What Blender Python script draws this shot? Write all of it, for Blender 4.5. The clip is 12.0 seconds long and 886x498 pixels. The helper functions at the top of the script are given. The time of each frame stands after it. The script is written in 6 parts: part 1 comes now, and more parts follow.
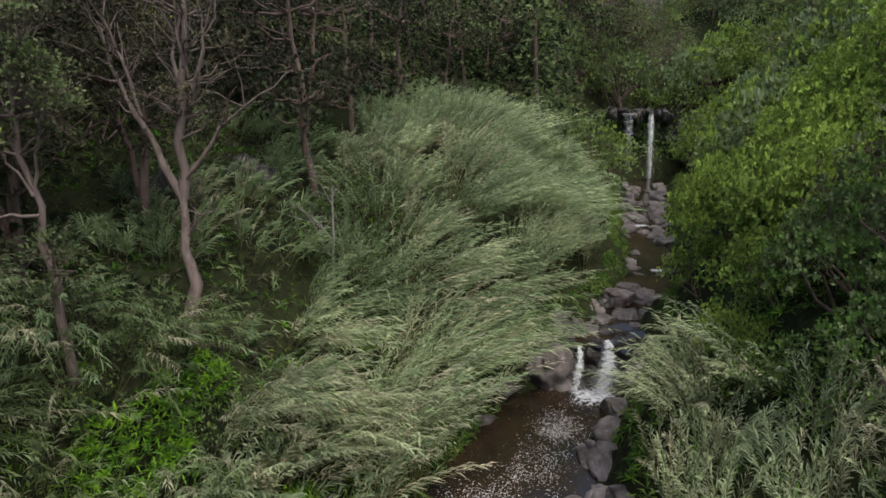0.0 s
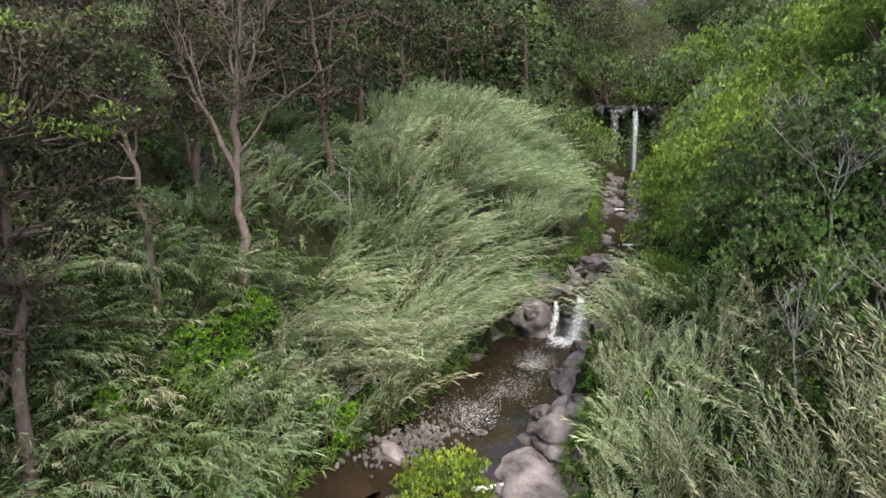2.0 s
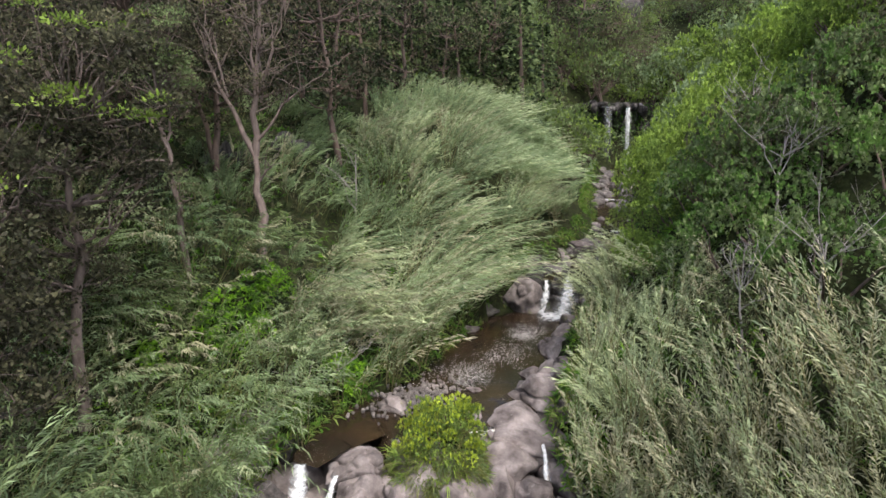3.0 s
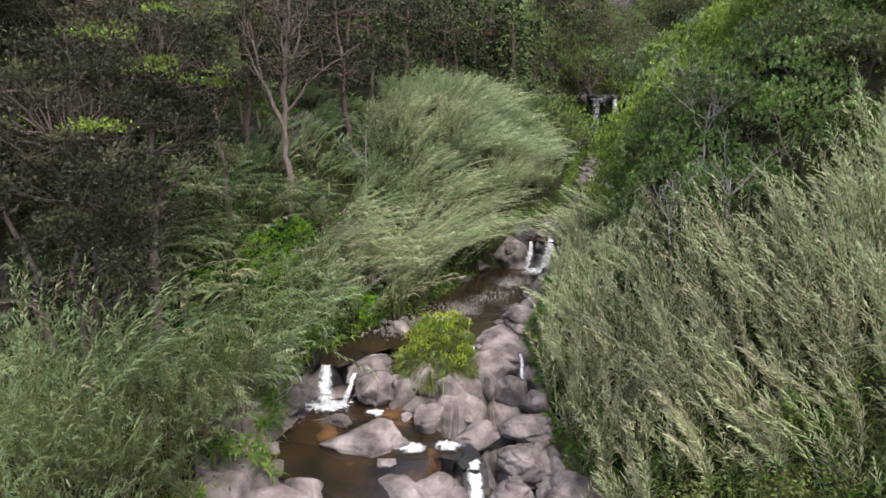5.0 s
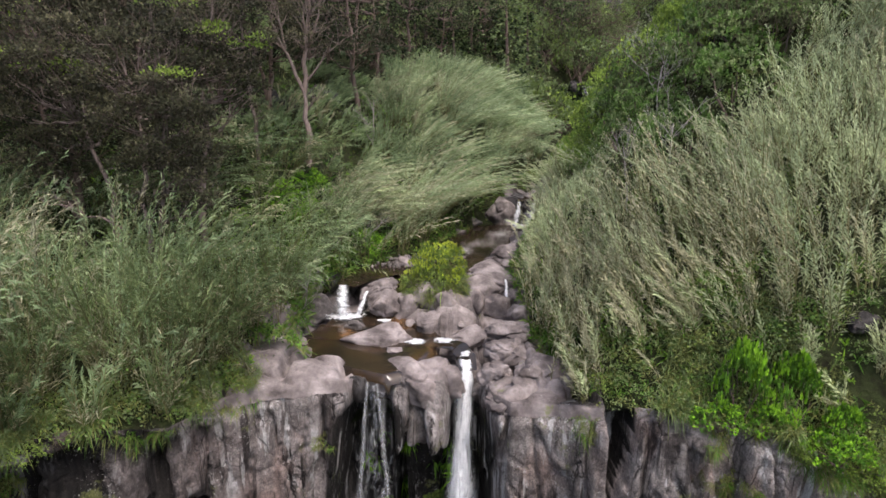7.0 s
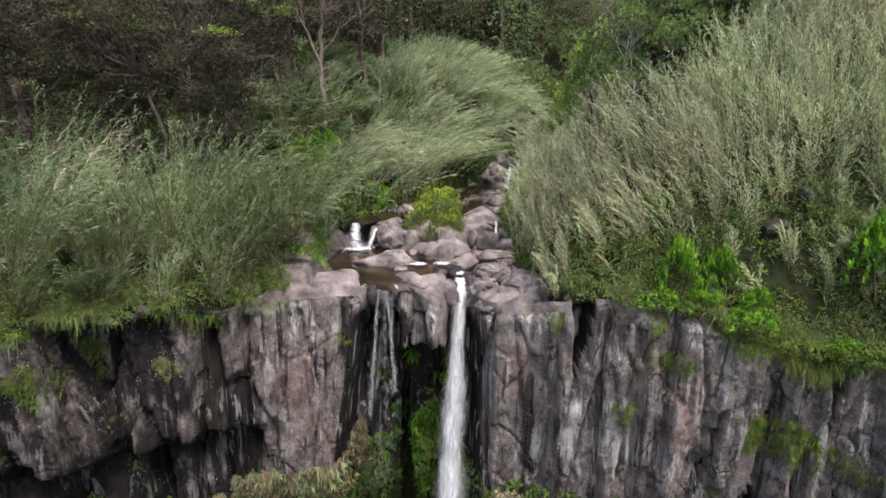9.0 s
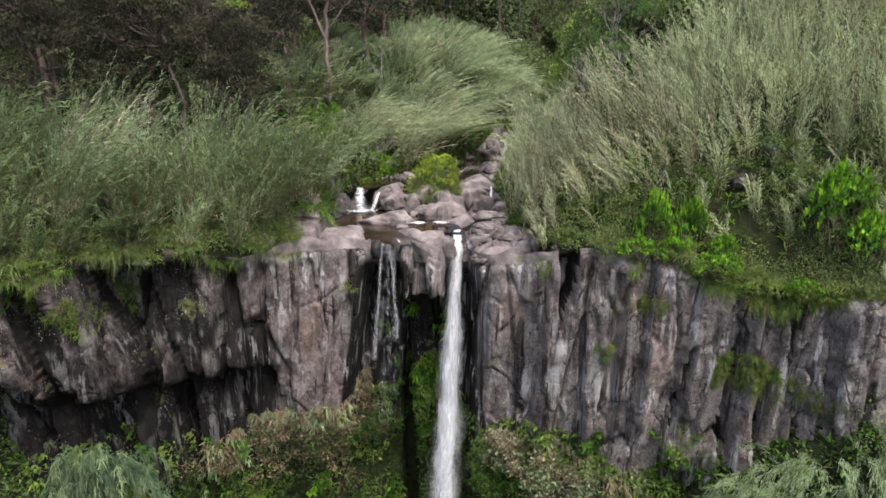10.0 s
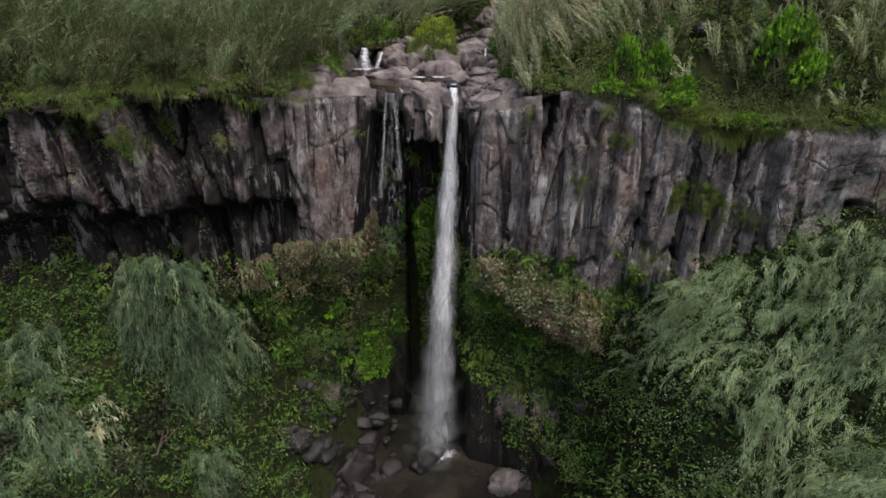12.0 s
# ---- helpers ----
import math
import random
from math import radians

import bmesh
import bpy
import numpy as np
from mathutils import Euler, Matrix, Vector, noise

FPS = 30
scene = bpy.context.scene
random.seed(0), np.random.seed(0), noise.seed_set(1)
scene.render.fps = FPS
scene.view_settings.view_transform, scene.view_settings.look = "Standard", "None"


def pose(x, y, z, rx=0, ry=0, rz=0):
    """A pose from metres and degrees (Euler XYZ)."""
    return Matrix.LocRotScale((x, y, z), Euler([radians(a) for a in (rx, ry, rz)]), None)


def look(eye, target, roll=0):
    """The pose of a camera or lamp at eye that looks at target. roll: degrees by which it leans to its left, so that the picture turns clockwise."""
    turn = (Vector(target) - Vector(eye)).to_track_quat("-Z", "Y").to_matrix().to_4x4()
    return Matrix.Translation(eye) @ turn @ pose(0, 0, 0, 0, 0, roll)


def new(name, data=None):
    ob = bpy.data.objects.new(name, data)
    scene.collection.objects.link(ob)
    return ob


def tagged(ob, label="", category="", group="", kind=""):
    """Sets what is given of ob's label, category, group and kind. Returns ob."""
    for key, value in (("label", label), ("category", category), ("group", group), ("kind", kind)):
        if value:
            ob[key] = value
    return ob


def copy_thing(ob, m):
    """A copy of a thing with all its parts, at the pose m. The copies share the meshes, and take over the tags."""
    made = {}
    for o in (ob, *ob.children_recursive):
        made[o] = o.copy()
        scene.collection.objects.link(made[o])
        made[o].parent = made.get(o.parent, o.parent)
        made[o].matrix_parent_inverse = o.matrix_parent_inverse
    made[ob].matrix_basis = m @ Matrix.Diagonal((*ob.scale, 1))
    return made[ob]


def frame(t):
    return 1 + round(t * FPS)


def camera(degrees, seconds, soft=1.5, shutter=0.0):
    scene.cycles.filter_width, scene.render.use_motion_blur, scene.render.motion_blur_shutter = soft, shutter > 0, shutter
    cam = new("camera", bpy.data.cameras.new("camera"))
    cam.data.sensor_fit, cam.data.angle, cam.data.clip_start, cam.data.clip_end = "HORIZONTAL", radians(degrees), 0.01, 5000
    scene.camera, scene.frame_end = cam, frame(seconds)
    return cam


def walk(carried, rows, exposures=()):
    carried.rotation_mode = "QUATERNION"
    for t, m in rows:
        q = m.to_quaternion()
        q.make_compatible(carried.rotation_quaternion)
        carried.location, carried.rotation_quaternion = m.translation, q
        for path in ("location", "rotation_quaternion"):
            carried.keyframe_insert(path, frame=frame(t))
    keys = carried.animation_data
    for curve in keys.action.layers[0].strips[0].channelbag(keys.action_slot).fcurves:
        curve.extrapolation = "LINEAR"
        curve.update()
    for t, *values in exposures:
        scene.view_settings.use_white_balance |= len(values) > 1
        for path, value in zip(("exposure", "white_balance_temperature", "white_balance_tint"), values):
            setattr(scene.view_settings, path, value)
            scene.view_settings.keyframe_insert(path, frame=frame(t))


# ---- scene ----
cam = camera(71.5, 12.0, soft=1.6)
METRES, EYE, TILT, LEAN, TURN = 28.0, 10.0, -14.4, 0.0, 0.0
ROWS = [
    (0.0, 0.0, 0.0, 0.0, 0.0, 0.0, -0.0),
    (0.5, 0.0008, -0.0365, -0.0094, 0.03, 0.01, 0.01),
    (1.0, 0.0014, -0.0735, -0.0199, 0.02, -0.0, 0.02),
    (1.5, 0.0021, -0.1106, -0.0316, -0.0, 0.01, 0.03),
    (2.0, 0.0027, -0.1479, -0.0439, -0.02, 0.0, 0.02),
    (2.5, 0.0031, -0.1858, -0.0567, -0.03, -0.02, 0.02),
    (3.0, 0.0036, -0.2233, -0.0712, -0.06, -0.05, 0.0),
    (5.0, 0.0058, -0.3737, -0.1367, -0.14, -0.09, -0.16),
    (5.5, 0.0066, -0.4117, -0.1561, -0.14, -0.09, -0.23),
    (6.0, 0.0073, -0.4487, -0.1772, -0.15, -0.05, -0.27),
    (6.5, 0.0082, -0.4854, -0.1999, -0.17, -0.07, -0.34),
    (7.0, 0.0077, -0.5219, -0.2231, -0.24, -0.1, -0.37),
    (9.0, 0.0087, -0.6675, -0.3182, -0.33, -0.06, -0.56),
    (9.5, 0.0097, -0.7052, -0.3422, -0.36, -0.11, -0.57),
    (10.0, 0.0107, -0.7426, -0.3665, -0.36, -1.01, -0.57),
    (10.5, 0.0112, -0.7783, -0.3899, -0.39, -3.38, -0.58),
    (11.0, 0.0131, -0.814, -0.4119, -0.35, -5.91, -0.6),
    (11.5, 0.0152, -0.8495, -0.4331, -0.28, -8.07, -0.6),
    (12.0, 0.0167, -0.8838, -0.4543, -0.26, -9.95, -0.59),
]
walk(cam, [(t, pose(0, 0, EYE, TILT, LEAN, TURN) @ pose(METRES * x, METRES * y, METRES * z, 90 + pitch, roll, yaw)) for t, x, y, z, yaw, pitch, roll in ROWS],
     [(0.0, 0.64, 6500, 9), (0.5, 1.3, 6500, 9), (1.0, 1.38, 6500, 9), (3.0, 1.37, 6500, 10), (5.0, 1.28, 6500, 12), (6.0, 1.24, 6500, 13), (8.0, 1.26, 6500, 15), (9.0, 1.32, 6500, 13), (10.5, 1.33, 6500, 12), (11.3, 1.38, 6500, 13), (11.6, 1.23, 6500, 13), (12.0, 0.55, 6500, 13)])

# ---- light ----
world = bpy.data.worlds.new("overcast_sky")
scene.world = world
world.use_nodes = True
_n = world.node_tree.nodes
_sky = _n.new("ShaderNodeTexSky")
_sky.sky_type, _sky.sun_disc = "NISHITA", False
_sky.sun_elevation, _sky.sun_rotation = radians(62), radians(150)
_sky.air_density, _sky.dust_density, _sky.ozone_density = 1.0, 4.0, 1.0
world.node_tree.links.new(_sky.outputs[0], _n["Background"].inputs[0])
_n["Background"].inputs[1].default_value = 0.15
sun = new("sun", bpy.data.lights.new("sun", "SUN"))
sun.data.energy, sun.data.angle, sun.data.color = 1.5, radians(25), (1.0, 0.985, 0.96)
sun.matrix_world = look((9, -16, 34), (0, 0, 0))


# ---- arithmetic ----
def smooth(a, b, x):
    t = np.clip((np.asarray(x, float) - a) / (b - a), 0, 1)
    return t * t * (3 - 2 * t)


def hashed(ix, iy, iz):
    n = (ix * 374761393 + iy * 668265263 + iz * 1274126177) & 0xFFFFFFFF
    n = ((n ^ (n >> 13)) * 1103515245) & 0xFFFFFFFF
    n = ((n ^ (n >> 16)) * 668265263) & 0xFFFFFFFF
    return ((n ^ (n >> 15)) & 0xFFFFFF) / float(0xFFFFFF)


def vnoise(x, y, z=0.0):
    """Smooth value noise, -1 to 1."""
    x, y, z = np.broadcast_arrays(np.asarray(x, float), np.asarray(y, float), np.asarray(z, float))
    fx, fy, fz = np.floor(x), np.floor(y), np.floor(z)
    ix, iy, iz = fx.astype(np.int64), fy.astype(np.int64), fz.astype(np.int64)
    u, v, w = [t * t * (3 - 2 * t) for t in (x - fx, y - fy, z - fz)]
    out = 0
    for a in (0, 1):
        for b in (0, 1):
            for c in (0, 1):
                out = out + hashed(ix + a, iy + b, iz + c) * (u if a else 1 - u) * (v if b else 1 - v) * (w if c else 1 - w)
    return out * 2 - 1


def fbm(x, y, z=0.0, octaves=4):
    out, amp = 0, 1.0
    for i in range(octaves):
        f = 2.0 ** i
        out = out + amp * vnoise(x * f + 13.7 * i, y * f + 5.1 * i, z * f + 9.3 * i)
        amp *= 0.5
    return out / 1.9


def cells(x, y, seed=0):
    """Two nearest cell distances and a random number for the nearest cell."""
    fx, fy = np.floor(x), np.floor(y)
    d1, d2, who = np.full(x.shape, 9.0), np.full(x.shape, 9.0), np.zeros(x.shape)
    for a in (-1, 0, 1):
        for b in (-1, 0, 1):
            ix, iy = (fx + a).astype(np.int64), (fy + b).astype(np.int64)
            px = ix + hashed(ix, iy, ix * 0 + 11 + seed)
            py = iy + hashed(ix, iy, ix * 0 + 37 + seed)
            d = np.hypot(px - x, py - y)
            near = d < d1
            d2 = np.where(near, d1, np.minimum(d2, d))
            who = np.where(near, hashed(ix, iy, ix * 0 + 71 + seed), who)
            d1 = np.where(near, d, d1)
    return d1, d2, who


def unit(v):
    return v / np.maximum(np.linalg.norm(v, axis=-1, keepdims=True), 1e-9)


# ---- meshes ----
def mesh_of(name, verts, faces, mats, slots=None, flat=False):
    """A mesh from vertex and face arrays; faces: arrays of equal-sided faces; slots: one material index array for each."""
    me = bpy.data.meshes.new(name)
    verts = np.ascontiguousarray(verts, dtype=np.float32).reshape(-1, 3)
    faces = [np.asarray(f, dtype=np.int32) for f in faces if len(f)]
    loops = np.concatenate([f.ravel() for f in faces])
    sizes = np.concatenate([np.full(len(f), f.shape[1], dtype=np.int32) for f in faces])
    starts = np.concatenate(([0], np.cumsum(sizes)[:-1])).astype(np.int32)
    me.vertices.add(len(verts))
    me.vertices.foreach_set("co", verts.ravel())
    me.loops.add(len(loops))
    me.loops.foreach_set("vertex_index", loops)
    me.polygons.add(len(sizes))
    me.polygons.foreach_set("loop_start", starts)
    if slots is not None:
        me.polygons.foreach_set("material_index", np.concatenate([np.asarray(s, dtype=np.int32) for s in slots]))
    me.polygons.foreach_set("use_smooth", np.full(len(sizes), not flat))
    for m in mats:
        me.materials.append(m)
    me.update(calc_edges=True)
    return me


def grid_faces(rows, cols):
    a = np.arange(rows * cols).reshape(rows, cols)
    return np.stack([a[:-1, :-1], a[:-1, 1:], a[1:, 1:], a[1:, :-1]], -1).reshape(-1, 4)


class Soup:
    """Gathers many small pieces into one mesh."""

    def __init__(self):
        self.verts, self.tones, self.faces, self.slots, self.count = [], [], {3: [], 4: []}, {3: [], 4: []}, 0

    def add(self, verts, faces, slot=0, tone=None):
        """tone: how much lighter or darker than its kind each piece is, one number a piece."""
        verts = np.asarray(verts, float).reshape(-1, 3)
        self.tones.append(np.zeros(len(verts)) if tone is None else np.repeat(tone, len(verts) // len(tone)))
        faces = np.asarray(faces)
        k = faces.shape[1]
        self.verts.append(verts)
        self.faces[k].append(faces + self.count)
        self.slots[k].append(np.full(len(faces), slot))
        self.count += len(verts)

    def blades(self, base, way, length, width, droop, rng, slot=0, wind=None, tone=None):
        """Long bent leaves, widest at the middle."""
        n = len(base)
        if n == 0:
            return
        way = unit(way)
        L, W = np.asarray(length)[:, None], np.asarray(width)[:, None]
        side = unit(np.cross(way, rng.normal(size=(n, 3)) + np.array((0, 0, 0.8))))
        mid = base + way * L * 0.5
        tip = base + way * L
        tip[:, 2] -= (droop * L[:, 0])
        mid[:, 2] -= (droop * L[:, 0]) * 0.2
        if wind is not None:
            tip = tip + wind * L
            mid = mid + wind * L * 0.25
        v = np.stack([base, mid + side * W * 0.5, tip, mid - side * W * 0.5], 1).reshape(-1, 3)
        self.add(v, np.arange(n)[:, None] * 4 + np.array((0, 1, 2, 3)), slot, tone)

    def leaves(self, base, way, length, width, rng, slot=0, fold=0.15, tone=None):
        """Short leaves: one lens-shaped quad, slightly folded."""
        n = len(base)
        if n == 0:
            return
        way = unit(way)
        L, W = np.asarray(length)[:, None], np.asarray(width)[:, None]
        side = unit(np.cross(way, rng.normal(size=(n, 3))))
        lift = np.cross(side, way) * W * fold
        mid = base + way * L * 0.55
        v = np.stack([base, mid + side * W * 0.5 + lift, base + way * L, mid - side * W * 0.5 + lift], 1).reshape(-1, 3)
        self.add(v, np.arange(n)[:, None] * 4 + np.arange(4), slot, tone)

    def tube(self, pts, radii, slot=0, sides=6):
        pts, radii = np.asarray(pts, float), np.asarray(radii, float)
        t = unit(np.gradient(pts, axis=0))
        up = np.where(np.abs(t[:, 2:3]) > 0.9, np.array((1.0, 0, 0)), np.array((0, 0, 1.0)))
        a = unit(np.cross(t, up))
        b = np.cross(t, a)
        ang = np.linspace(0, 2 * np.pi, sides, endpoint=False)
        ring = pts[:, None] + radii[:, None, None] * (a[:, None] * np.cos(ang)[:, None] + b[:, None] * np.sin(ang)[:, None])
        k, n = len(pts), sides
        i, j = np.meshgrid(np.arange(k - 1), np.arange(n), indexing="ij")
        f = np.stack([i * n + j, i * n + (j + 1) % n, (i + 1) * n + (j + 1) % n, (i + 1) * n + j], -1).reshape(-1, 4)
        self.add(ring.reshape(-1, 3), f, slot)

    def mesh(self, name, mats, flat=False):
        faces, slots = [], []
        for k in (3, 4):
            if self.faces[k]:
                faces.append(np.concatenate(self.faces[k]))
                slots.append(np.concatenate(self.slots[k]))
        me = mesh_of(name, np.concatenate(self.verts), faces, mats, slots, flat)
        tones = np.concatenate(self.tones)
        if np.any(tones):
            me.attributes.new("tone", "FLOAT", "POINT").data.foreach_set("value", tones.astype(np.float32))
        return me


def part(name, me, parent, label=""):
    ob = new(name, me)
    ob.parent = parent
    return tagged(ob, label)


# ---- materials ----
def material(name, rough=0.8):
    m = bpy.data.materials.new(name)
    m.use_nodes = True
    nt = m.node_tree
    b = nt.nodes["Principled BSDF"]
    b.inputs["Roughness"].default_value = rough
    return m, nt, b


def node(nt, kind, **values):
    nd = nt.nodes.new(kind)
    for k, v in values.items():
        nd.inputs[k.replace("_", " ")].default_value = v
    return nd


def ramp(nt, source, stops):
    r = nt.nodes.new("ShaderNodeValToRGB")
    while len(r.color_ramp.elements) < len(stops):
        r.color_ramp.elements.new(0.5)
    for e, (p, c) in zip(r.color_ramp.elements, stops):
        e.position, e.color = p, (*c, 1) if len(c) == 3 else c
    nt.links.new(source, r.inputs[0])
    return r.outputs[0]


def mixed(nt, fac, a, b, how="MIX"):
    m = nt.nodes.new("ShaderNodeMix")
    m.data_type, m.blend_type = "RGBA", how
    for socket, value in ((m.inputs[0], fac), (m.inputs[6], a), (m.inputs[7], b)):
        if isinstance(value, (int, float)):
            socket.default_value = value
        elif isinstance(value, tuple):
            socket.default_value = (*value, 1)
        else:
            nt.links.new(value, socket)
    return m.outputs[2]


def noise_node(nt, scale, detail=4, rough=0.55, stretch=(1, 1, 1)):
    geo = nt.nodes.new("ShaderNodeNewGeometry")
    mp = nt.nodes.new("ShaderNodeMapping")
    mp.inputs["Scale"].default_value = stretch
    nt.links.new(geo.outputs["Position"], mp.inputs[0])
    tx = node(nt, "ShaderNodeTexNoise", Scale=scale, Detail=detail, Roughness=rough)
    nt.links.new(mp.outputs[0], tx.inputs["Vector"])
    return tx.outputs[0]


def bump(nt, b, source, strength, distance):
    bp = node(nt, "ShaderNodeBump", Strength=strength, Distance=distance)
    nt.links.new(source, bp.inputs["Height"])
    nt.links.new(bp.outputs[0], b.inputs["Normal"])
    return bp


def leaf_material(name, dark, mid, light, patch=0.35, rough=0.55, glow=0.36, shine=0.08):
    """Leaves: each one its own tone, with drifts of tone over metres, and light that comes through."""
    m, nt, b = material(name, rough)
    geo = nt.nodes.new("ShaderNodeNewGeometry")
    near = lambda c: tuple(0.5 * a + 0.5 * m for a, m in zip(c, mid))
    col = ramp(nt, geo.outputs["Random Per Island"], [(0.0, near(dark)), (0.5, mid), (1.0, near(light))])
    drift = ramp(nt, noise_node(nt, patch, 3), [(0.3, (0.62, 0.66, 0.6)), (0.7, (1.25, 1.2, 1.1))])
    col = mixed(nt, 1.0, col, drift, "MULTIPLY")
    own = nt.nodes.new("ShaderNodeAttribute")            # each plant's own tone
    own.attribute_name = "tone"
    shift = nt.nodes.new("ShaderNodeVectorMath")
    shift.operation = "MULTIPLY_ADD"
    nt.links.new(own.outputs["Vector"], shift.inputs[0])
    nt.links.new(col, shift.inputs[1])
    nt.links.new(col, shift.inputs[2])
    col = shift.outputs[0]
    nt.links.new(col, b.inputs["Base Color"])
    b.inputs["Specular IOR Level"].default_value = shine
    tr = nt.nodes.new("ShaderNodeBsdfTranslucent")
    nt.links.new(col, tr.inputs[0])
    mx = nt.nodes.new("ShaderNodeMixShader")
    mx.inputs[0].default_value = glow
    nt.links.new(b.outputs[0], mx.inputs[1])
    nt.links.new(tr.outputs[0], mx.inputs[2])
    nt.links.new(mx.outputs[0], nt.nodes["Material Output"].inputs[0])
    return m


REED = leaf_material("reed_leaf", (0.195, 0.268, 0.142), (0.25, 0.33, 0.183), (0.31, 0.395, 0.232), 0.3, glow=0.45)
REED_PALE = leaf_material("reed_leaf_pale", (0.345, 0.405, 0.243), (0.405, 0.468, 0.29), (0.475, 0.535, 0.34), 0.3, glow=0.45)
REED_TAN = leaf_material("reed_leaf_tan", (0.345, 0.335, 0.235), (0.41, 0.4, 0.285), (0.48, 0.465, 0.34), 0.5, glow=0.45)
REED_STEM = leaf_material("reed_stem", (0.11, 0.11, 0.055), (0.18, 0.17, 0.09), (0.26, 0.25, 0.14), 0.5)
SHRUB = leaf_material("shrub_leaf", (0.085, 0.135, 0.036), (0.165, 0.24, 0.06), (0.28, 0.37, 0.1), 0.4)
SHRUB_TIP = leaf_material("shrub_tip", (0.16, 0.24, 0.045), (0.225, 0.325, 0.065), (0.31, 0.42, 0.1), 0.4)
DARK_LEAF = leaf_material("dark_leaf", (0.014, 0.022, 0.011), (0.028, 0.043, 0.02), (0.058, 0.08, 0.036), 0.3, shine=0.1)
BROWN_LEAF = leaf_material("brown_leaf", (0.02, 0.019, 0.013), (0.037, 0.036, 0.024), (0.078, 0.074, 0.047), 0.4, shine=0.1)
GREY_LEAF = leaf_material("grey_leaf", (0.17, 0.235, 0.13), (0.24, 0.315, 0.18), (0.33, 0.41, 0.245), 0.4)
OLIVE_LEAF = leaf_material("olive_leaf", (0.08, 0.115, 0.05), (0.15, 0.2, 0.09), (0.25, 0.31, 0.15), 0.3)
BLUE_LEAF = leaf_material("blue_green_leaf", (0.072, 0.115, 0.066), (0.12, 0.178, 0.104), (0.185, 0.252, 0.155), 0.3)
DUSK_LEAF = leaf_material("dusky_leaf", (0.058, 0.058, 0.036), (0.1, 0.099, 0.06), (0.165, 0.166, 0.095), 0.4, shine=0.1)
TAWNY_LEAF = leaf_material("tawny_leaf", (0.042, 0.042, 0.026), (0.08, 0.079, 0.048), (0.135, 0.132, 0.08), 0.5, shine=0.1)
LIME_MOSS = leaf_material("moss_tip", (0.24, 0.32, 0.035), (0.33, 0.42, 0.05), (0.43, 0.5, 0.09), 0.8)
FERN = leaf_material("fern_leaf", (0.035, 0.085, 0.012), (0.08, 0.18, 0.025), (0.15, 0.29, 0.045), 0.6)
LIME = leaf_material("lime_leaf", (0.12, 0.26, 0.02), (0.2, 0.4, 0.03), (0.3, 0.52, 0.06), 0.6)
GRASS = leaf_material("grass_blade", (0.085, 0.11, 0.03), (0.15, 0.17, 0.055), (0.24, 0.24, 0.11), 0.6)
HERB = leaf_material("herb_leaf", (0.05, 0.1, 0.028), (0.1, 0.18, 0.045), (0.17, 0.28, 0.08), 0.6)
DRY_LEAF = leaf_material("dry_leaf", (0.13, 0.095, 0.06), (0.23, 0.18, 0.12), (0.34, 0.29, 0.2), 0.5)


def bark_material(name, dark, light):
    m, nt, b = material(name, 0.9)
    col = ramp(nt, noise_node(nt, 3.0, 6, 0.6, (3, 3, 0.6)), [(0.3, dark), (0.7, light)])
    nt.links.new(col, b.inputs["Base Color"])
    bump(nt, b, noise_node(nt, 14, 5, 0.6, (2, 2, 0.5)), 0.6, 0.03)
    return m


BARK = bark_material("red_brown_bark", (0.055, 0.038, 0.03), (0.16, 0.11, 0.09))
BARK_RED = bark_material("peeling_red_bark", (0.07, 0.05, 0.042), (0.19, 0.145, 0.125))
TWIG = bark_material("bleached_twig", (0.16, 0.14, 0.125), (0.36, 0.33, 0.31))

# soil with litter and moss
SOIL, _nt, _b = material("soil", 0.95)
_c = ramp(_nt, noise_node(_nt, 2.5, 8, 0.7), [(0.35, (0.012, 0.011, 0.007)), (0.5, (0.02, 0.024, 0.01)), (0.62, (0.028, 0.036, 0.013)), (0.72, (0.045, 0.034, 0.022))])
_nt.links.new(_c, _b.inputs["Base Color"])
_b.inputs["Specular IOR Level"].default_value = 0.05
bump(_nt, _b, noise_node(_nt, 6, 6), 0.8, 0.1)


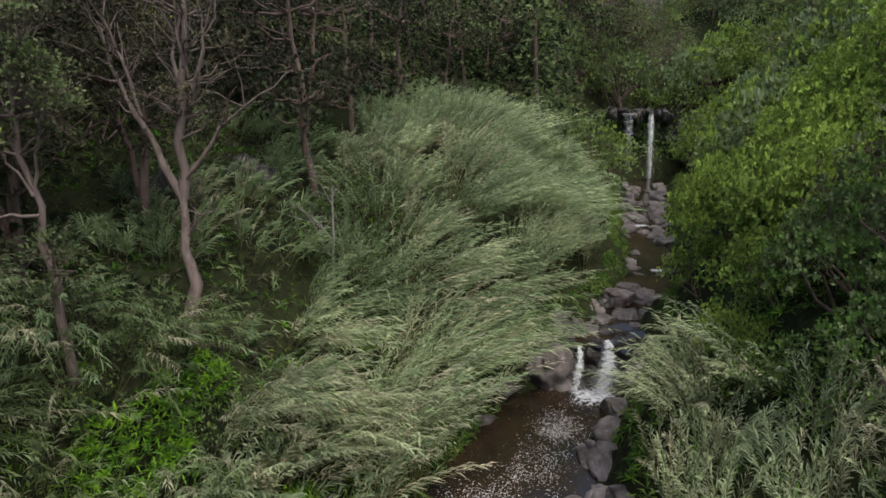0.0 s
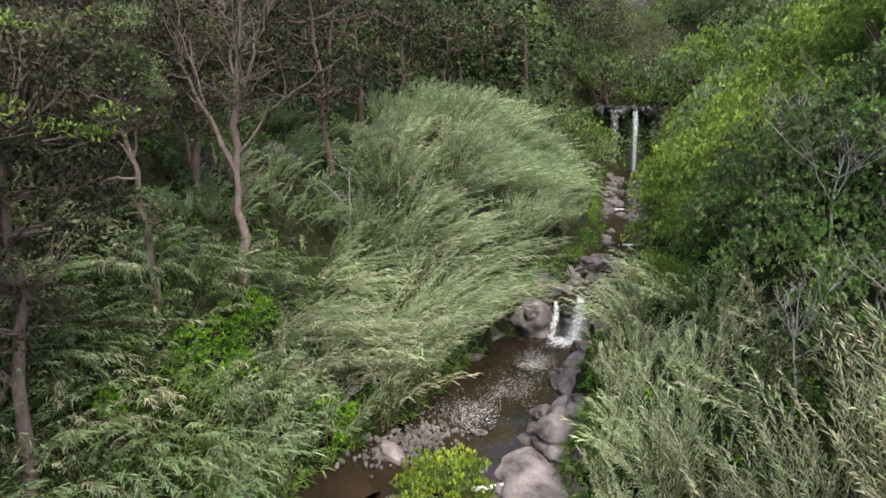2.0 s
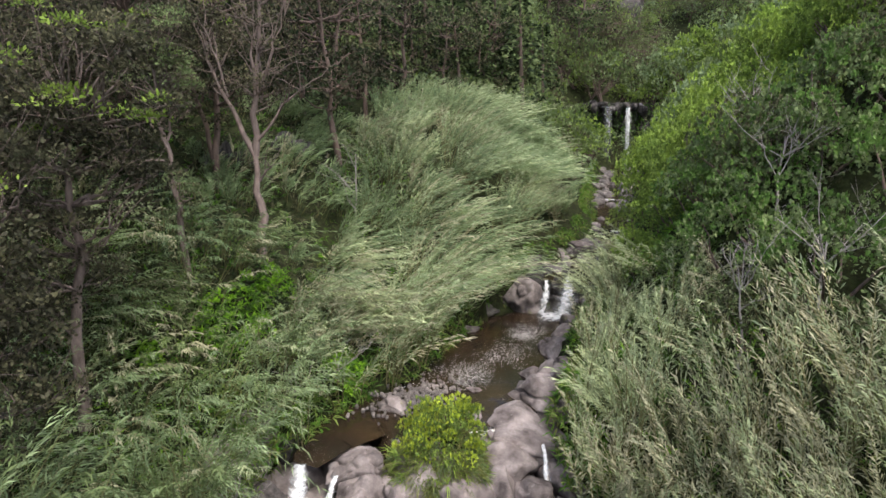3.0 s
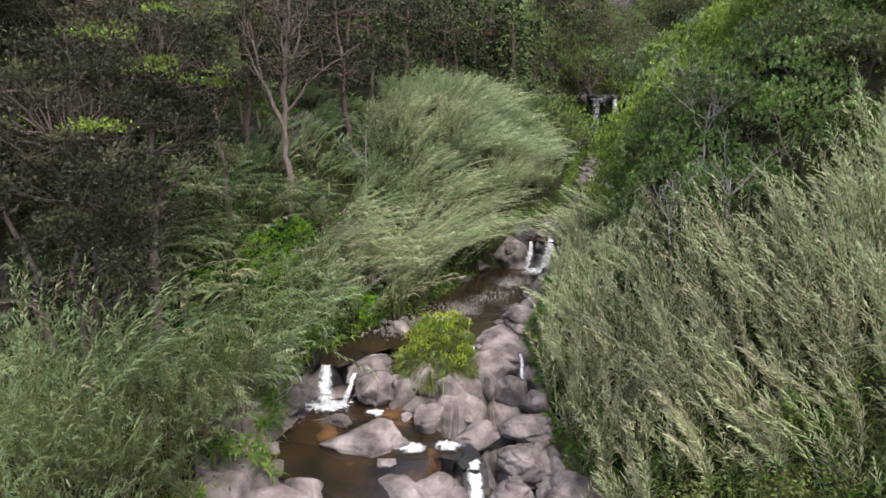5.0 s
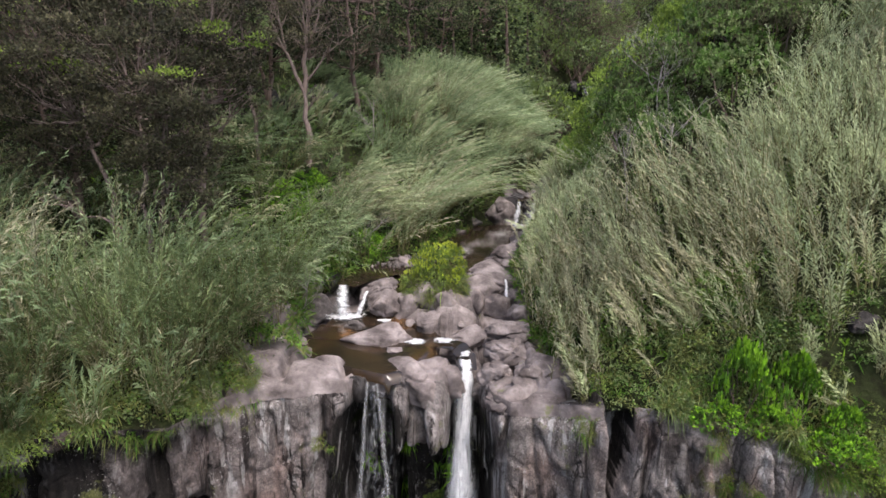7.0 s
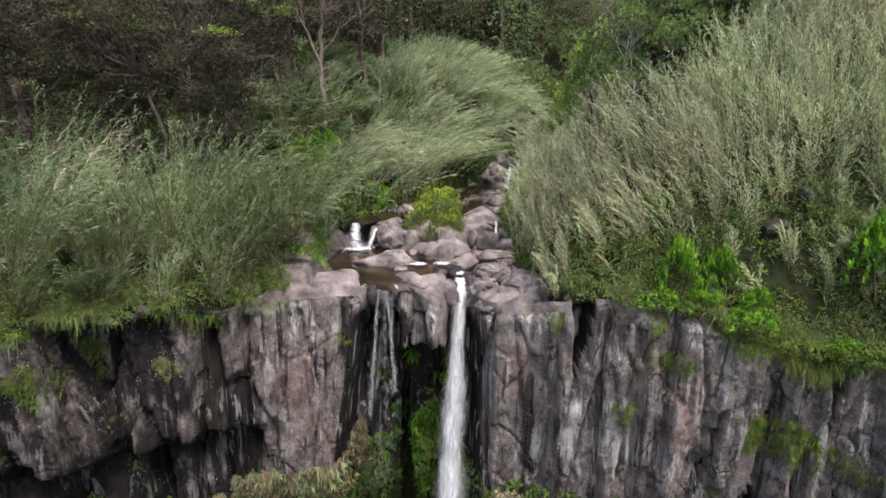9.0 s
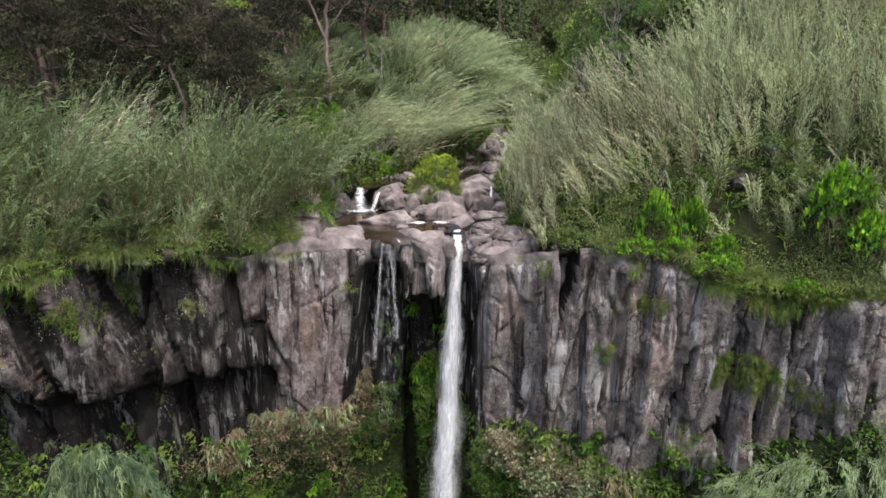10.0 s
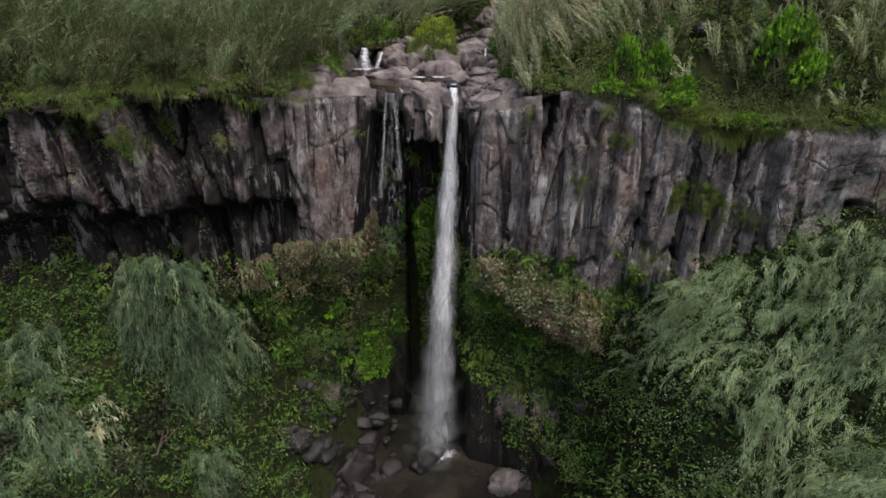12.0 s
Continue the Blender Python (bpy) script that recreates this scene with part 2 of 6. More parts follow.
def rock_material(name, tones, streak, moss, wet=0.0, masks=False, calm=False):
    """Basalt: mottled grey, long vertical runs, lichen specks; scoured, mossy, and black for wet and painted shade
    where the mesh says so.
    """
    m, nt, b = material(name, 0.8)
    base = ramp(nt, noise_node(nt, 1.3, 10, 0.58 if calm else 0.72), [(0.32, tones[0]), (0.5, tones[1]), (0.68, tones[2])])
    fine = ramp(nt, noise_node(nt, 9, 6, 0.7), [(0.3, (0.78, 0.77, 0.76)), (0.7, (1.15, 1.14, 1.13))] if calm else [(0.3, (0.5, 0.5, 0.5)), (0.7, (1.35, 1.33, 1.3))])
    col = mixed(nt, 1.0, base, fine, "MULTIPLY")

    def masked(col, key, tone):
        at = nt.nodes.new("ShaderNodeAttribute")
        at.attribute_name = key
        edge = nt.nodes.new("ShaderNodeMath")
        edge.operation = "MULTIPLY_ADD"
        nt.links.new(noise_node(nt, 1.6, 5, 0.6, (1, 1, 0.5)), edge.inputs[0])
        edge.inputs[1].default_value = 0.9
        nt.links.new(at.outputs["Fac"], edge.inputs[2])
        return mixed(nt, ramp(nt, edge.outputs[0], [(0.72, (0, 0, 0)), (0.98, (1, 1, 1))]), col, tone)

    if masks:
        pale = ramp(nt, noise_node(nt, 1.1, 8, 0.65), [(0.32, (0.085, 0.074, 0.07)), (0.5, (0.175, 0.156, 0.149)), (0.68, (0.32, 0.29, 0.278))])
        col = masked(col, "worn", mixed(nt, 1.0, pale, fine, "MULTIPLY"))
    if streak:
        run = ramp(nt, noise_node(nt, 1.0, 6, 0.62, (1.25, 1.25, 0.13)), [(0.39, (0, 0, 0)), (0.45, (1, 1, 1))])
        col = mixed(nt, run, mixed(nt, 1.0, col, streak[0], "MULTIPLY"), col)
        drip = ramp(nt, noise_node(nt, 1.0, 5, 0.6, (4.2, 4.2, 0.2)), [(0.36, (0.16, 0.15, 0.15)), (0.43, (1, 1, 1))])
        col = mixed(nt, ramp(nt, noise_node(nt, 0.4, 3), [(0.45, (0, 0, 0)), (0.55, (1, 1, 1))]), col, mixed(nt, 1.0, col, drip, "MULTIPLY"))
    if masks:                                        # rusty bands
        rust = ramp(nt, noise_node(nt, 0.55, 4, 0.6, (1, 1, 0.35)), [(0.54, (0, 0, 0)), (0.68, (0.7, 0.7, 0.7))])
        col = mixed(nt, rust, col, mixed(nt, 1.0, col, (1.22, 0.96, 0.86), "MULTIPLY"))
    specks = ramp(nt, noise_node(nt, 5.0, 3, 0.8), [(0.66, (0, 0, 0)), (0.73, (0.6, 0.6, 0.6))])
    col = mixed(nt, specks, col, (0.36, 0.35, 0.32))
    if masks:
        # near-black for wet rock, and for shade painted into hollows and grooves
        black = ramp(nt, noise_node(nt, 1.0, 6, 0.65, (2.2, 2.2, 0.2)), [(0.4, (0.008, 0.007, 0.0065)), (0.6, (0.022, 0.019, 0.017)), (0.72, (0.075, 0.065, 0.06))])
        col = masked(col, "wet_and_shade", black)
        chalk = ramp(nt, noise_node(nt, 1.0, 7, 0.66, (2.6, 2.4, 0.3)), [(0.54, (0, 0, 0)), (0.58, (0.8, 0.8, 0.8))])
        chalk = mixed(nt, 1.0, chalk, ramp(nt, noise_node(nt, 0.5, 3), [(0.44, (0, 0, 0)), (0.54, (1, 1, 1))]), "MULTIPLY")
        dry = nt.nodes.new("ShaderNodeAttribute")
        dry.attribute_name = "chalky"
        col = mixed(nt, mixed(nt, 1.0, chalk, dry.outputs["Color"], "MULTIPLY"), col, streak[1])
        col = masked(col, "mossy", ramp(nt, noise_node(nt, 2.2, 5, 0.65), [(0.35, (0.014, 0.018, 0.007)), (0.65, (0.045, 0.065, 0.018))]))
    elif streak:
        chalk = ramp(nt, noise_node(nt, 1.0, 7, 0.66, (2.6, 2.4, 0.3)), [(0.57, (0, 0, 0)), (0.61, (0.85, 0.85, 0.85))])
        chalk = mixed(nt, 1.0, chalk, ramp(nt, noise_node(nt, 0.5, 3), [(0.44, (0, 0, 0)), (0.54, (1, 1, 1))]), "MULTIPLY")
        col = mixed(nt, chalk, col, streak[1])
    if moss:
        lichen = ramp(nt, noise_node(nt, 0.9, 6, 0.7), [(moss, (0, 0, 0)), (moss + 0.06, (0.75, 0.75, 0.75))])
        col = mixed(nt, lichen, col, (0.13, 0.14, 0.05))
    grain = noise_node(nt, 6, 10, 0.62 if calm else 0.72)
    if masks:
        warp = nt.nodes.new("ShaderNodeNewGeometry")
        soft = node(nt, "ShaderNodeTexNoise", Scale=0.9, Detail=4.0)
        nt.links.new(warp.outputs["Position"], soft.inputs["Vector"])
        bend = nt.nodes.new("ShaderNodeVectorMath")
        bend.operation = "MULTIPLY_ADD"
        nt.links.new(soft.outputs["Color"], bend.inputs[0])
        bend.inputs[1].default_value = (0.7, 0.7, 0.7)
        nt.links.new(warp.outputs["Position"], bend.inputs[2])
        for size, thin, dark in (((1.15, 1.15, 0.3), 0.022, 0.22), ((3.2, 3.2, 1.3), 0.03, 0.5)):
            mp = nt.nodes.new("ShaderNodeMapping")
            mp.inputs["Scale"].default_value = size
            nt.links.new(bend.outputs[0], mp.inputs[0])
            vo = node(nt, "ShaderNodeTexVoronoi", Scale=1.0)
            vo.feature = "DISTANCE_TO_EDGE"
            nt.links.new(mp.outputs[0], vo.inputs["Vector"])
            line = ramp(nt, vo.outputs["Distance"], [(0.0, (dark, dark, dark)), (thin, (1, 1, 1))])
            where = ramp(nt, noise_node(nt, 0.8, 3), [(0.42, (0, 0, 0)), (0.58, (1, 1, 1))])
            line = mixed(nt, where, (1, 1, 1), line)
            col = mixed(nt, 1.0, col, line, "MULTIPLY")
            grain = mixed(nt, 1.0, grain, line, "MULTIPLY")
        grit = ramp(nt, noise_node(nt, 22, 5, 0.75), [(0.35, (0.62, 0.62, 0.62)), (0.65, (1.3, 1.29, 1.28))])
        col = mixed(nt, 1.0, col, grit, "MULTIPLY")
        crust = ramp(nt, noise_node(nt, 13, 3, 0.7), [(0.62, (0, 0, 0)), (0.66, (0.8, 0.8, 0.8))])
        crust = mixed(nt, 1.0, crust, ramp(nt, noise_node(nt, 0.9, 4), [(0.5, (0, 0, 0)), (0.6, (1, 1, 1))]), "MULTIPLY")
        col = mixed(nt, crust, col, (0.42, 0.41, 0.385))
    b.inputs["Roughness"].default_value = 0.8 - wet
    b.inputs["Specular IOR Level"].default_value = 0.12 + 0.6 * wet
    nt.links.new(col, b.inputs["Base Color"])
    bump(nt, b, grain, 0.7 if calm else 1.0, 0.06 if calm else 0.12 if masks else 0.08)
    return m


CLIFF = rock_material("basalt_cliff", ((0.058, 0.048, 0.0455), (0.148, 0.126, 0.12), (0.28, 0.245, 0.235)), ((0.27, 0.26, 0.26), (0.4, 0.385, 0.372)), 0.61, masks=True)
SHELF = rock_material("worn_basalt", ((0.052, 0.043, 0.0405), (0.156, 0.133, 0.127), (0.285, 0.249, 0.24)), None, 0.63, calm=True)
BOULDER = rock_material("boulder_stone", ((0.06, 0.054, 0.052), (0.13, 0.116, 0.11), (0.24, 0.215, 0.205)), None, 0)
OUTCROP = rock_material("dark_outcrop", ((0.025, 0.023, 0.022), (0.06, 0.055, 0.053), (0.13, 0.12, 0.115)), ((0.3, 0.3, 0.3), (0.2, 0.19, 0.185)), 0)
WET_ROCK = rock_material("wet_boulder", ((0.01, 0.009, 0.0085), (0.022, 0.019, 0.018), (0.05, 0.044, 0.041)), None, 0, 0.45)

# brown stream water with drifting foam flecks
WATER, _nt, _b = material("stream_water", 0.08)
_c = ramp(_nt, noise_node(_nt, 0.6, 3), [(0.35, (0.012, 0.009, 0.007)), (0.65, (0.034, 0.021, 0.011))])
_spot = ramp(_nt, noise_node(_nt, 24.0, 3, 0.7), [(0.64, (0, 0, 0)), (0.69, (1, 1, 1))])
_where = ramp(_nt, noise_node(_nt, 0.45, 3), [(0.46, (0, 0, 0)), (0.6, (1, 1, 1))])
_foam = mixed(_nt, 1.0, _spot, _where, "MULTIPLY")
_nt.links.new(mixed(_nt, _foam, _c, (0.5, 0.48, 0.45)), _b.inputs["Base Color"])
bump(_nt, _b, noise_node(_nt, 3.5, 4), 0.25, 0.05)

AMBER, _nt, _b = material("shallow_amber_water", 0.1)
_c = ramp(_nt, noise_node(_nt, 0.55, 3), [(0.36, (0.01, 0.008, 0.006)), (0.56, (0.03, 0.018, 0.009)), (0.72, (0.15, 0.075, 0.03))])
_nt.links.new(_c, _b.inputs["Base Color"])
bump(_nt, _b, noise_node(_nt, 4, 4), 0.3, 0.05)

POOL, _nt, _b = material("plunge_pool_water", 0.12)
_c = ramp(_nt, noise_node(_nt, 0.5, 4), [(0.35, (0.012, 0.011, 0.009)), (0.65, (0.03, 0.026, 0.02))])
_nt.links.new(_c, _b.inputs["Base Color"])
bump(_nt, _b, noise_node(_nt, 2.5, 5), 0.5, 0.08)


def falling_water(name, low, high, sheer, most=1.0):
    """White water in long threads, clear between them and thinner at its rims."""
    m, nt, b = material(name, 0.5)
    b.inputs["Base Color"].default_value = (0.95, 0.96, 0.97, 1)
    b.inputs["Specular IOR Level"].default_value = 0.2
    threads = noise_node(nt, 1.0, 6, 0.65, (8, 8, 0.7))
    a = ramp(nt, threads, [(low, (sheer, sheer, sheer)), (high, (most, most, most))])
    body = nt.nodes.new("ShaderNodeAttribute")
    body.attribute_name = "body"
    mul = nt.nodes.new("ShaderNodeMath")
    mul.operation = "MULTIPLY"
    nt.links.new(a, mul.inputs[0])
    nt.links.new(body.outputs["Fac"], mul.inputs[1])
    tr = nt.nodes.new("ShaderNodeBsdfTranslucent")
    tr.inputs[0].default_value = (0.95, 0.96, 0.97, 1)
    half = nt.nodes.new("ShaderNodeMixShader")
    half.inputs[0].default_value = 0.45
    nt.links.new(b.outputs[0], half.inputs[1])
    nt.links.new(tr.outputs[0], half.inputs[2])
    clear = nt.nodes.new("ShaderNodeBsdfTransparent")
    mx = nt.nodes.new("ShaderNodeMixShader")
    nt.links.new(mul.outputs[0], mx.inputs[0])
    nt.links.new(clear.outputs[0], mx.inputs[1])
    nt.links.new(half.outputs[0], mx.inputs[2])
    nt.links.new(mx.outputs[0], nt.nodes["Material Output"].inputs[0])
    return m


FALL = falling_water("white_fall", 0.3, 0.6, 0.35)
VEIL = falling_water("thin_veil", 0.52, 0.85, 0.0, 0.55)
MIST = falling_water("spray", 0.3, 0.8, 0.08, 0.42)
SPRAY = falling_water("drifting_spray", 0.2, 0.9, 0.03, 0.14)
FOAM, _nt, _b = material("foam", 0.6)
_c = ramp(_nt, noise_node(_nt, 6, 5), [(0.3, (0.36, 0.36, 0.36)), (0.62, (0.74, 0.75, 0.76))])
_nt.links.new(_c, _b.inputs["Base Color"])
bump(_nt, _b, noise_node(_nt, 8, 5), 0.8, 0.08)
_body = _nt.nodes.new("ShaderNodeAttribute")
_body.attribute_name = "body"
_sum = _nt.nodes.new("ShaderNodeMath")
_sum.operation = "MULTIPLY_ADD"
_nt.links.new(_body.outputs["Fac"], _sum.inputs[0])
_sum.inputs[1].default_value = 0.62
_nt.links.new(noise_node(_nt, 7.0, 6, 0.75), _sum.inputs[2])
_nt.links.new(ramp(_nt, _sum.outputs[0], [(0.86, (0, 0, 0)), (1.36, (0.8, 0.8, 0.8))]), _b.inputs["Alpha"])


# ---- the lie of the land ----
def stream_x(y):
    return np.interp(y, [-40, 1, 4, 7, 10, 13, 16, 19, 22, 24, 29, 33.5, 44, 52, 60, 90, 200],
                     [0.3, 0.2, -0.4, -0.6, -0.2, 1.4, 2.7, 4.2, 6.2, 8.2, 10.3, 11.5, 14.6, 17.3, 20, 30, 60])


def stream_half(y):
    return np.interp(y, [-5, 1, 4, 7, 10, 13, 16, 19, 22, 26, 33, 50, 90], [3.4, 3.5, 3.9, 3.8, 3.3, 2.3, 2.1, 2.1, 1.5, 1.2, 1.4, 1.8, 2])


def stream_z(y):
    return np.interp(y, [-5, 2, 6, 8, 9.3, 19.3, 21.5, 33, 55.8, 57.4, 62, 75, 95, 140, 260], [-1.4, -1.4, -1.1, -0.5, 0, 0, 1.3, 2.2, 2.4, 7.9, 9.2, 15, 26, 62, 150])


def cliff_y(x):
    """Plan of the cliff's upper edge."""
    return np.interp(x, [-60, -30, -20, -15, -12, -10, -8.5, -7, -6, -5, -3.6, -2.7, -2.4, -1.5, -1.2, 0.1, 0.5, 0.7, 1.6, 1.9, 2.4, 3.6, 4.4, 6, 8, 10, 13, 16, 22, 30, 60],
                     [-26, -13, -8, -6, -5.0, -3.8, -2.7, -1.7, 0.1, 0.7, 1.0, 1.2, 2.2, 2.2, 1.9, 1.9, 2.2, 3.7, 3.7, 1.6, 0.7, 0.4, -0.3, -1.2, -1.9, -2.5, -3.6, -5, -8.5, -14, -28])


def cliff_top(x):
    return np.interp(x, [-34, -13, -9, -7, -5, -3.5, -2.7, -2.4, -1.5, -1.2, 0.3, 0.7, 1.6, 2.0, 2.6, 3.6, 4.4, 6, 9, 12, 16, 34],
                     [0.0, -0.4, -0.4, -1.0, -1.0, -0.95, -1.1, -1.45, -1.45, -1.05, -1.1, -1.9, -1.9, -1.6, -1.5, -1.4, -1.0, -0.6, -0.8, -1.5, -1.0, 0.5])


def upper_ground(x, y):
    xs, hw, zs = stream_x(y), stream_half(y), stream_z(y)
    d = np.abs(x - xs) - hw
    kl = np.interp(y, [-6, 2, 8, 12, 20, 30, 45, 80, 200], [0.06, 0.12, 0.27, 0.36, 0.42, 0.52, 0.5, 0.3, 0.15])
    kr = np.interp(y, [-6, -2, 1, 5, 8, 13, 18, 30, 50, 80, 200], [0.1, 0.3, 0.62, 0.78, 0.95, 1.2, 1.25, 1.1, 0.6, 0.3, 0.15])
    k = np.where(x < xs, kl, kr)
    far = np.maximum(d - 9, 0)
    run = np.minimum(np.maximum(d - 0.2, 0), 9) + 0.55 * np.minimum(far, 60) + 0.1 * np.maximum(far - 60, 0)
    z = zs + np.where(d > 0, 0.6 * smooth(0, 1.0, d) + k * run, -0.55 * smooth(0, -1.2, d))
    bumpy = smooth(0, 2, d)
    z = z + bumpy * (0.35 * fbm(x * 0.4, y * 0.4) + 0.9 * fbm(x * 0.08, y * 0.08, 3) * smooth(4, 15, d))
    z = z + 1.3 * smooth(-4.2, -6.8, x) * smooth(8, 12, y) * smooth(26, 19, y)      # the terrace under the wood
    near = smooth(2.4, 0.2, y - cliff_y(x)) * smooth(34, 26, np.abs(x))
    return z * (1 - near) + cliff_top(x) * near


POOL_Z = -22.6


def lower_ground(x, y):
    xc = 0.6 + 0.04 * np.minimum(y + 5, 0)
    hw = np.interp(y, [-120, -30, -12, -4, 2, 8], [3, 3.5, 4.5, 5.6, 4.5, 3])
    d = np.abs(x - xc) - hw
    k = np.where(x < xc, np.interp(y, [-14, -6, -2], [1.3, 1.42, 1.95]), np.interp(y, [-20, -13, -9, -5], [1.9, 2.2, 2.6, 3.2]))
    steep = np.where(x < xc, 7.5, 4.6)
    run = k * np.minimum(np.maximum(d, 0), steep) + 0.6 * np.minimum(np.maximum(d - steep, 0), 60) + 0.1 * np.maximum(d - 67.5, 0)
    z = POOL_Z - 0.5 + run + 0.05 * np.minimum(y, 0)
    return z + smooth(0, 2, d) * (0.5 * fbm(x * 0.3, y * 0.3, 7) + 1.2 * fbm(x * 0.1, y * 0.1, 8))


def spaced(a, b, n, power):
    t = np.linspace(-1, 1, n)
    s = np.sign(t) * np.abs(t) ** power
    return np.where(s < 0, -s * a, s * b)


def build_ground():
    xs = spaced(-420, 420, 201, 2.6)
    t = np.linspace(0, 1, 120)
    rows = []
    for v in t:                                     # from the cliff's edge inland
        y = cliff_y(xs) + 1.9 + 420 * v ** 2.6
        under = 1.7 * smooth(-6.6, -5.9, xs) * smooth(4.9, 4.3, xs) * smooth(12.5, 11.5, y)
        under = under + 0.12 * smooth(3.2, 2.4, y - cliff_y(xs)) * smooth(34, 26, np.abs(xs))
        rows.append(np.stack([xs, y, upper_ground(xs, y) - under], -1))
    top = rows[0]
    down = []
    for v in np.linspace(0.02, 1, 14):              # behind the rock face
        y = cliff_y(xs) + 6.0 + 0 * v
        z = top[:, 2] * (1 - v) + lower_ground(xs, y) * v
        down.append(np.stack([xs, y, np.minimum(z, top[:, 2])], -1))
    low = []
    for v in t[1:]:
        y = cliff_y(xs) + 6.0 - 420 * v ** 2.4
        low.append(np.stack([xs, y, lower_ground(xs, y)], -1))
    sheet = np.array(rows[::-1] + down + low)
    me = mesh_of("ground", sheet, [grid_faces(*sheet.shape[:2])], [SOIL])
    tagged(new("ground", me), "dark mossy soil of a steep stream valley", "ground", kind="structure")


build_ground()


def build_cliff():
    """The rock face: leaning columns, blocks, ledges, hollows and a dark recess behind the fall."""
    xs = np.concatenate([np.linspace(-34, -15, 70)[:-1], np.linspace(-15, 15, 430), np.linspace(15, 34, 70)[1:]])
    vs = np.concatenate([np.linspace(0, 0.5, 150)[:-1], np.linspace(0.5, 1, 45)])
    X, V = np.meshgrid(xs, vs)
    edge = cliff_y(X)
    top = cliff_top(X) - 0.14 + 0.22 * fbm(X * 0.9, X * 0 + 2) * smooth(3.6, 4.6, np.abs(X - 0.2))
    bottom = lower_ground(X, edge) - 0.6
    Z = top + (bottom - top) * V
    drop = top - Z
    west = smooth(-5, -8, X)
    # overhang on the west, hollow foot all along
    over = west * (-0.5 * smooth(1, 4, drop) + 2.0 * smooth(4.4, 5.4, drop)) + 0.5 * (1 - west) * smooth(7.2, 9.0, drop) + 1.0 * smooth(9.0, 13, drop) - 1.2 * smooth(14, 21, drop)
    cave = 1.8 * np.exp(-((X + 13.6) / 1.0) ** 2 - ((Z + 4.9) / 0.55) ** 2) + 1.0 * np.exp(-((X + 10.6) / 1.4) ** 2 - ((Z + 6.3) / 0.8) ** 2)
    gap = smooth(-2.8, -2.4, X + 0.13 * drop) * smooth(-1.25, -1.55, X - 0.05 * drop)
    slot = smooth(0.35, 0.75, X + 0.03 * drop) * smooth(2.25, 1.75, X)
    heart = smooth(-1.6, -1.3, X) * smooth(0.75, 0.45, X)
    recess = gap * (0.3 + 2.7 * smooth(0.4, 1.8, drop)) + slot * 0.9 * smooth(0.3, 2, drop) + heart * (2.9 * smooth(2.1, 2.9, drop + 0.35 * fbm(X * 1.3, X * 0, 29)) - 0.4 * smooth(0.3, 1.6, drop))
    calm = 1 - 0.5 * np.maximum(smooth(-6.2, -5.2, X) * smooth(-2.2, -2.8, X), smooth(1.8, 2.4, X) * smooth(4.6, 4.2, X))
    # columns and blocks
    tilt = 0.2 * smooth(-5, -12, X) * drop - 0.06 * smooth(4, 8, X) * drop
    u = X + 0.2 * fbm(X * 0.5, Z * 0.12, 1) - tilt
    d1, d2, who = cells(u * (1 + 0.12 * smooth(-6, -9, X)) / 1.15, Z / 7.5 + 0.15 * np.sin(u * 2.1), 1)
    e1, e2, who2 = cells(u / 0.5 + 7, Z / 3.4, 2)
    crack = smooth(0.14, 0.0, d2 - d1) * (0.4 + 0.5 * west) + smooth(0.08, 0.0, e2 - e1) * 0.14
    relief = 0.65 + 1.2 * west
    hollow = west * smooth(0.56, 0.5, who) * smooth(0.12, 0.6, drop)
    block = 2.0 * hollow + (who - 0.5) * 1.25 * relief + (who2 - 0.5) * 0.32
    j1, j2, who3 = cells(X / 1.5 + 0.1 * vnoise(X, Z, 17), Z / 3.2 + 0.1 * vnoise(X, Z, 18), 7)
    joint = (1 - calm) * 2 * (0.14 * smooth(0.06, 0, j2 - j1) + 0.3 * (who3 - 0.5))
    bare = smooth(12.5, 9.0, drop)
    rough = 0.10 * fbm(X * 1.5, Z * 0.7, 5) + 0.05 * fbm(X * 5.5, Z * 3.5, 6) + 0.55 * fbm(X * 0.25, Z * 0.15, 4)
    groove = (0.18 * smooth(0.25, 0.55, vnoise(u * 2.2, Z * 0.12, 15)) + 1.5 * smooth(0.46, 0.56, vnoise(u * 2.6, Z * 0.13, 19)) * smooth(-0.1, 0.3, vnoise(X * 0.5, Z * 0.35, 20))) * smooth(4.2, 5.0, X)
    fade = smooth(0, 0.6, drop)
    Y = edge + fade * (over + cave + recess) + (0.25 + 0.75 * bare) * fade * (calm * (block + crack + groove) + joint) + rough * (0.2 + 0.8 * fade) * (0.4 + 0.6 * calm)
    Y = Y + 0.55 * smooth(0.55, 0, drop)
    P = np.stack([X, Y, Z], -1)
    lip = P[:1].repeat(5, 0).copy()
    for i, (back, fall_) in enumerate(((2.6, -0.9), (1.9, -0.7), (1.3, -0.5), (0.8, -0.3), (0.4, -0.12))):
        lip[i, :, 1] += back
        land = upper_ground(xs, lip[i, :, 1]) - 0.06 - 0.4 * smooth(1.2, 1.9, back) - 0.25 * smooth(0.0, 0.4, 0.8 - back) + 0.1 * fbm(xs * 1.7, lip[i, :, 1] * 1.7, 26)
        lip[i, :, 2] = np.where((xs > -6.4) & (xs < 4.8), lip[i, :, 2] + fall_, land)
    full = np.concatenate([lip, P])
    quads = grid_faces(*full.shape[:2])
    earth = np.zeros((full.shape[0] - 1, full.shape[1] - 1), int)
    earth[:5, (xs[:-1] < -6.6) | (xs[:-1] > 4.9)] = 1
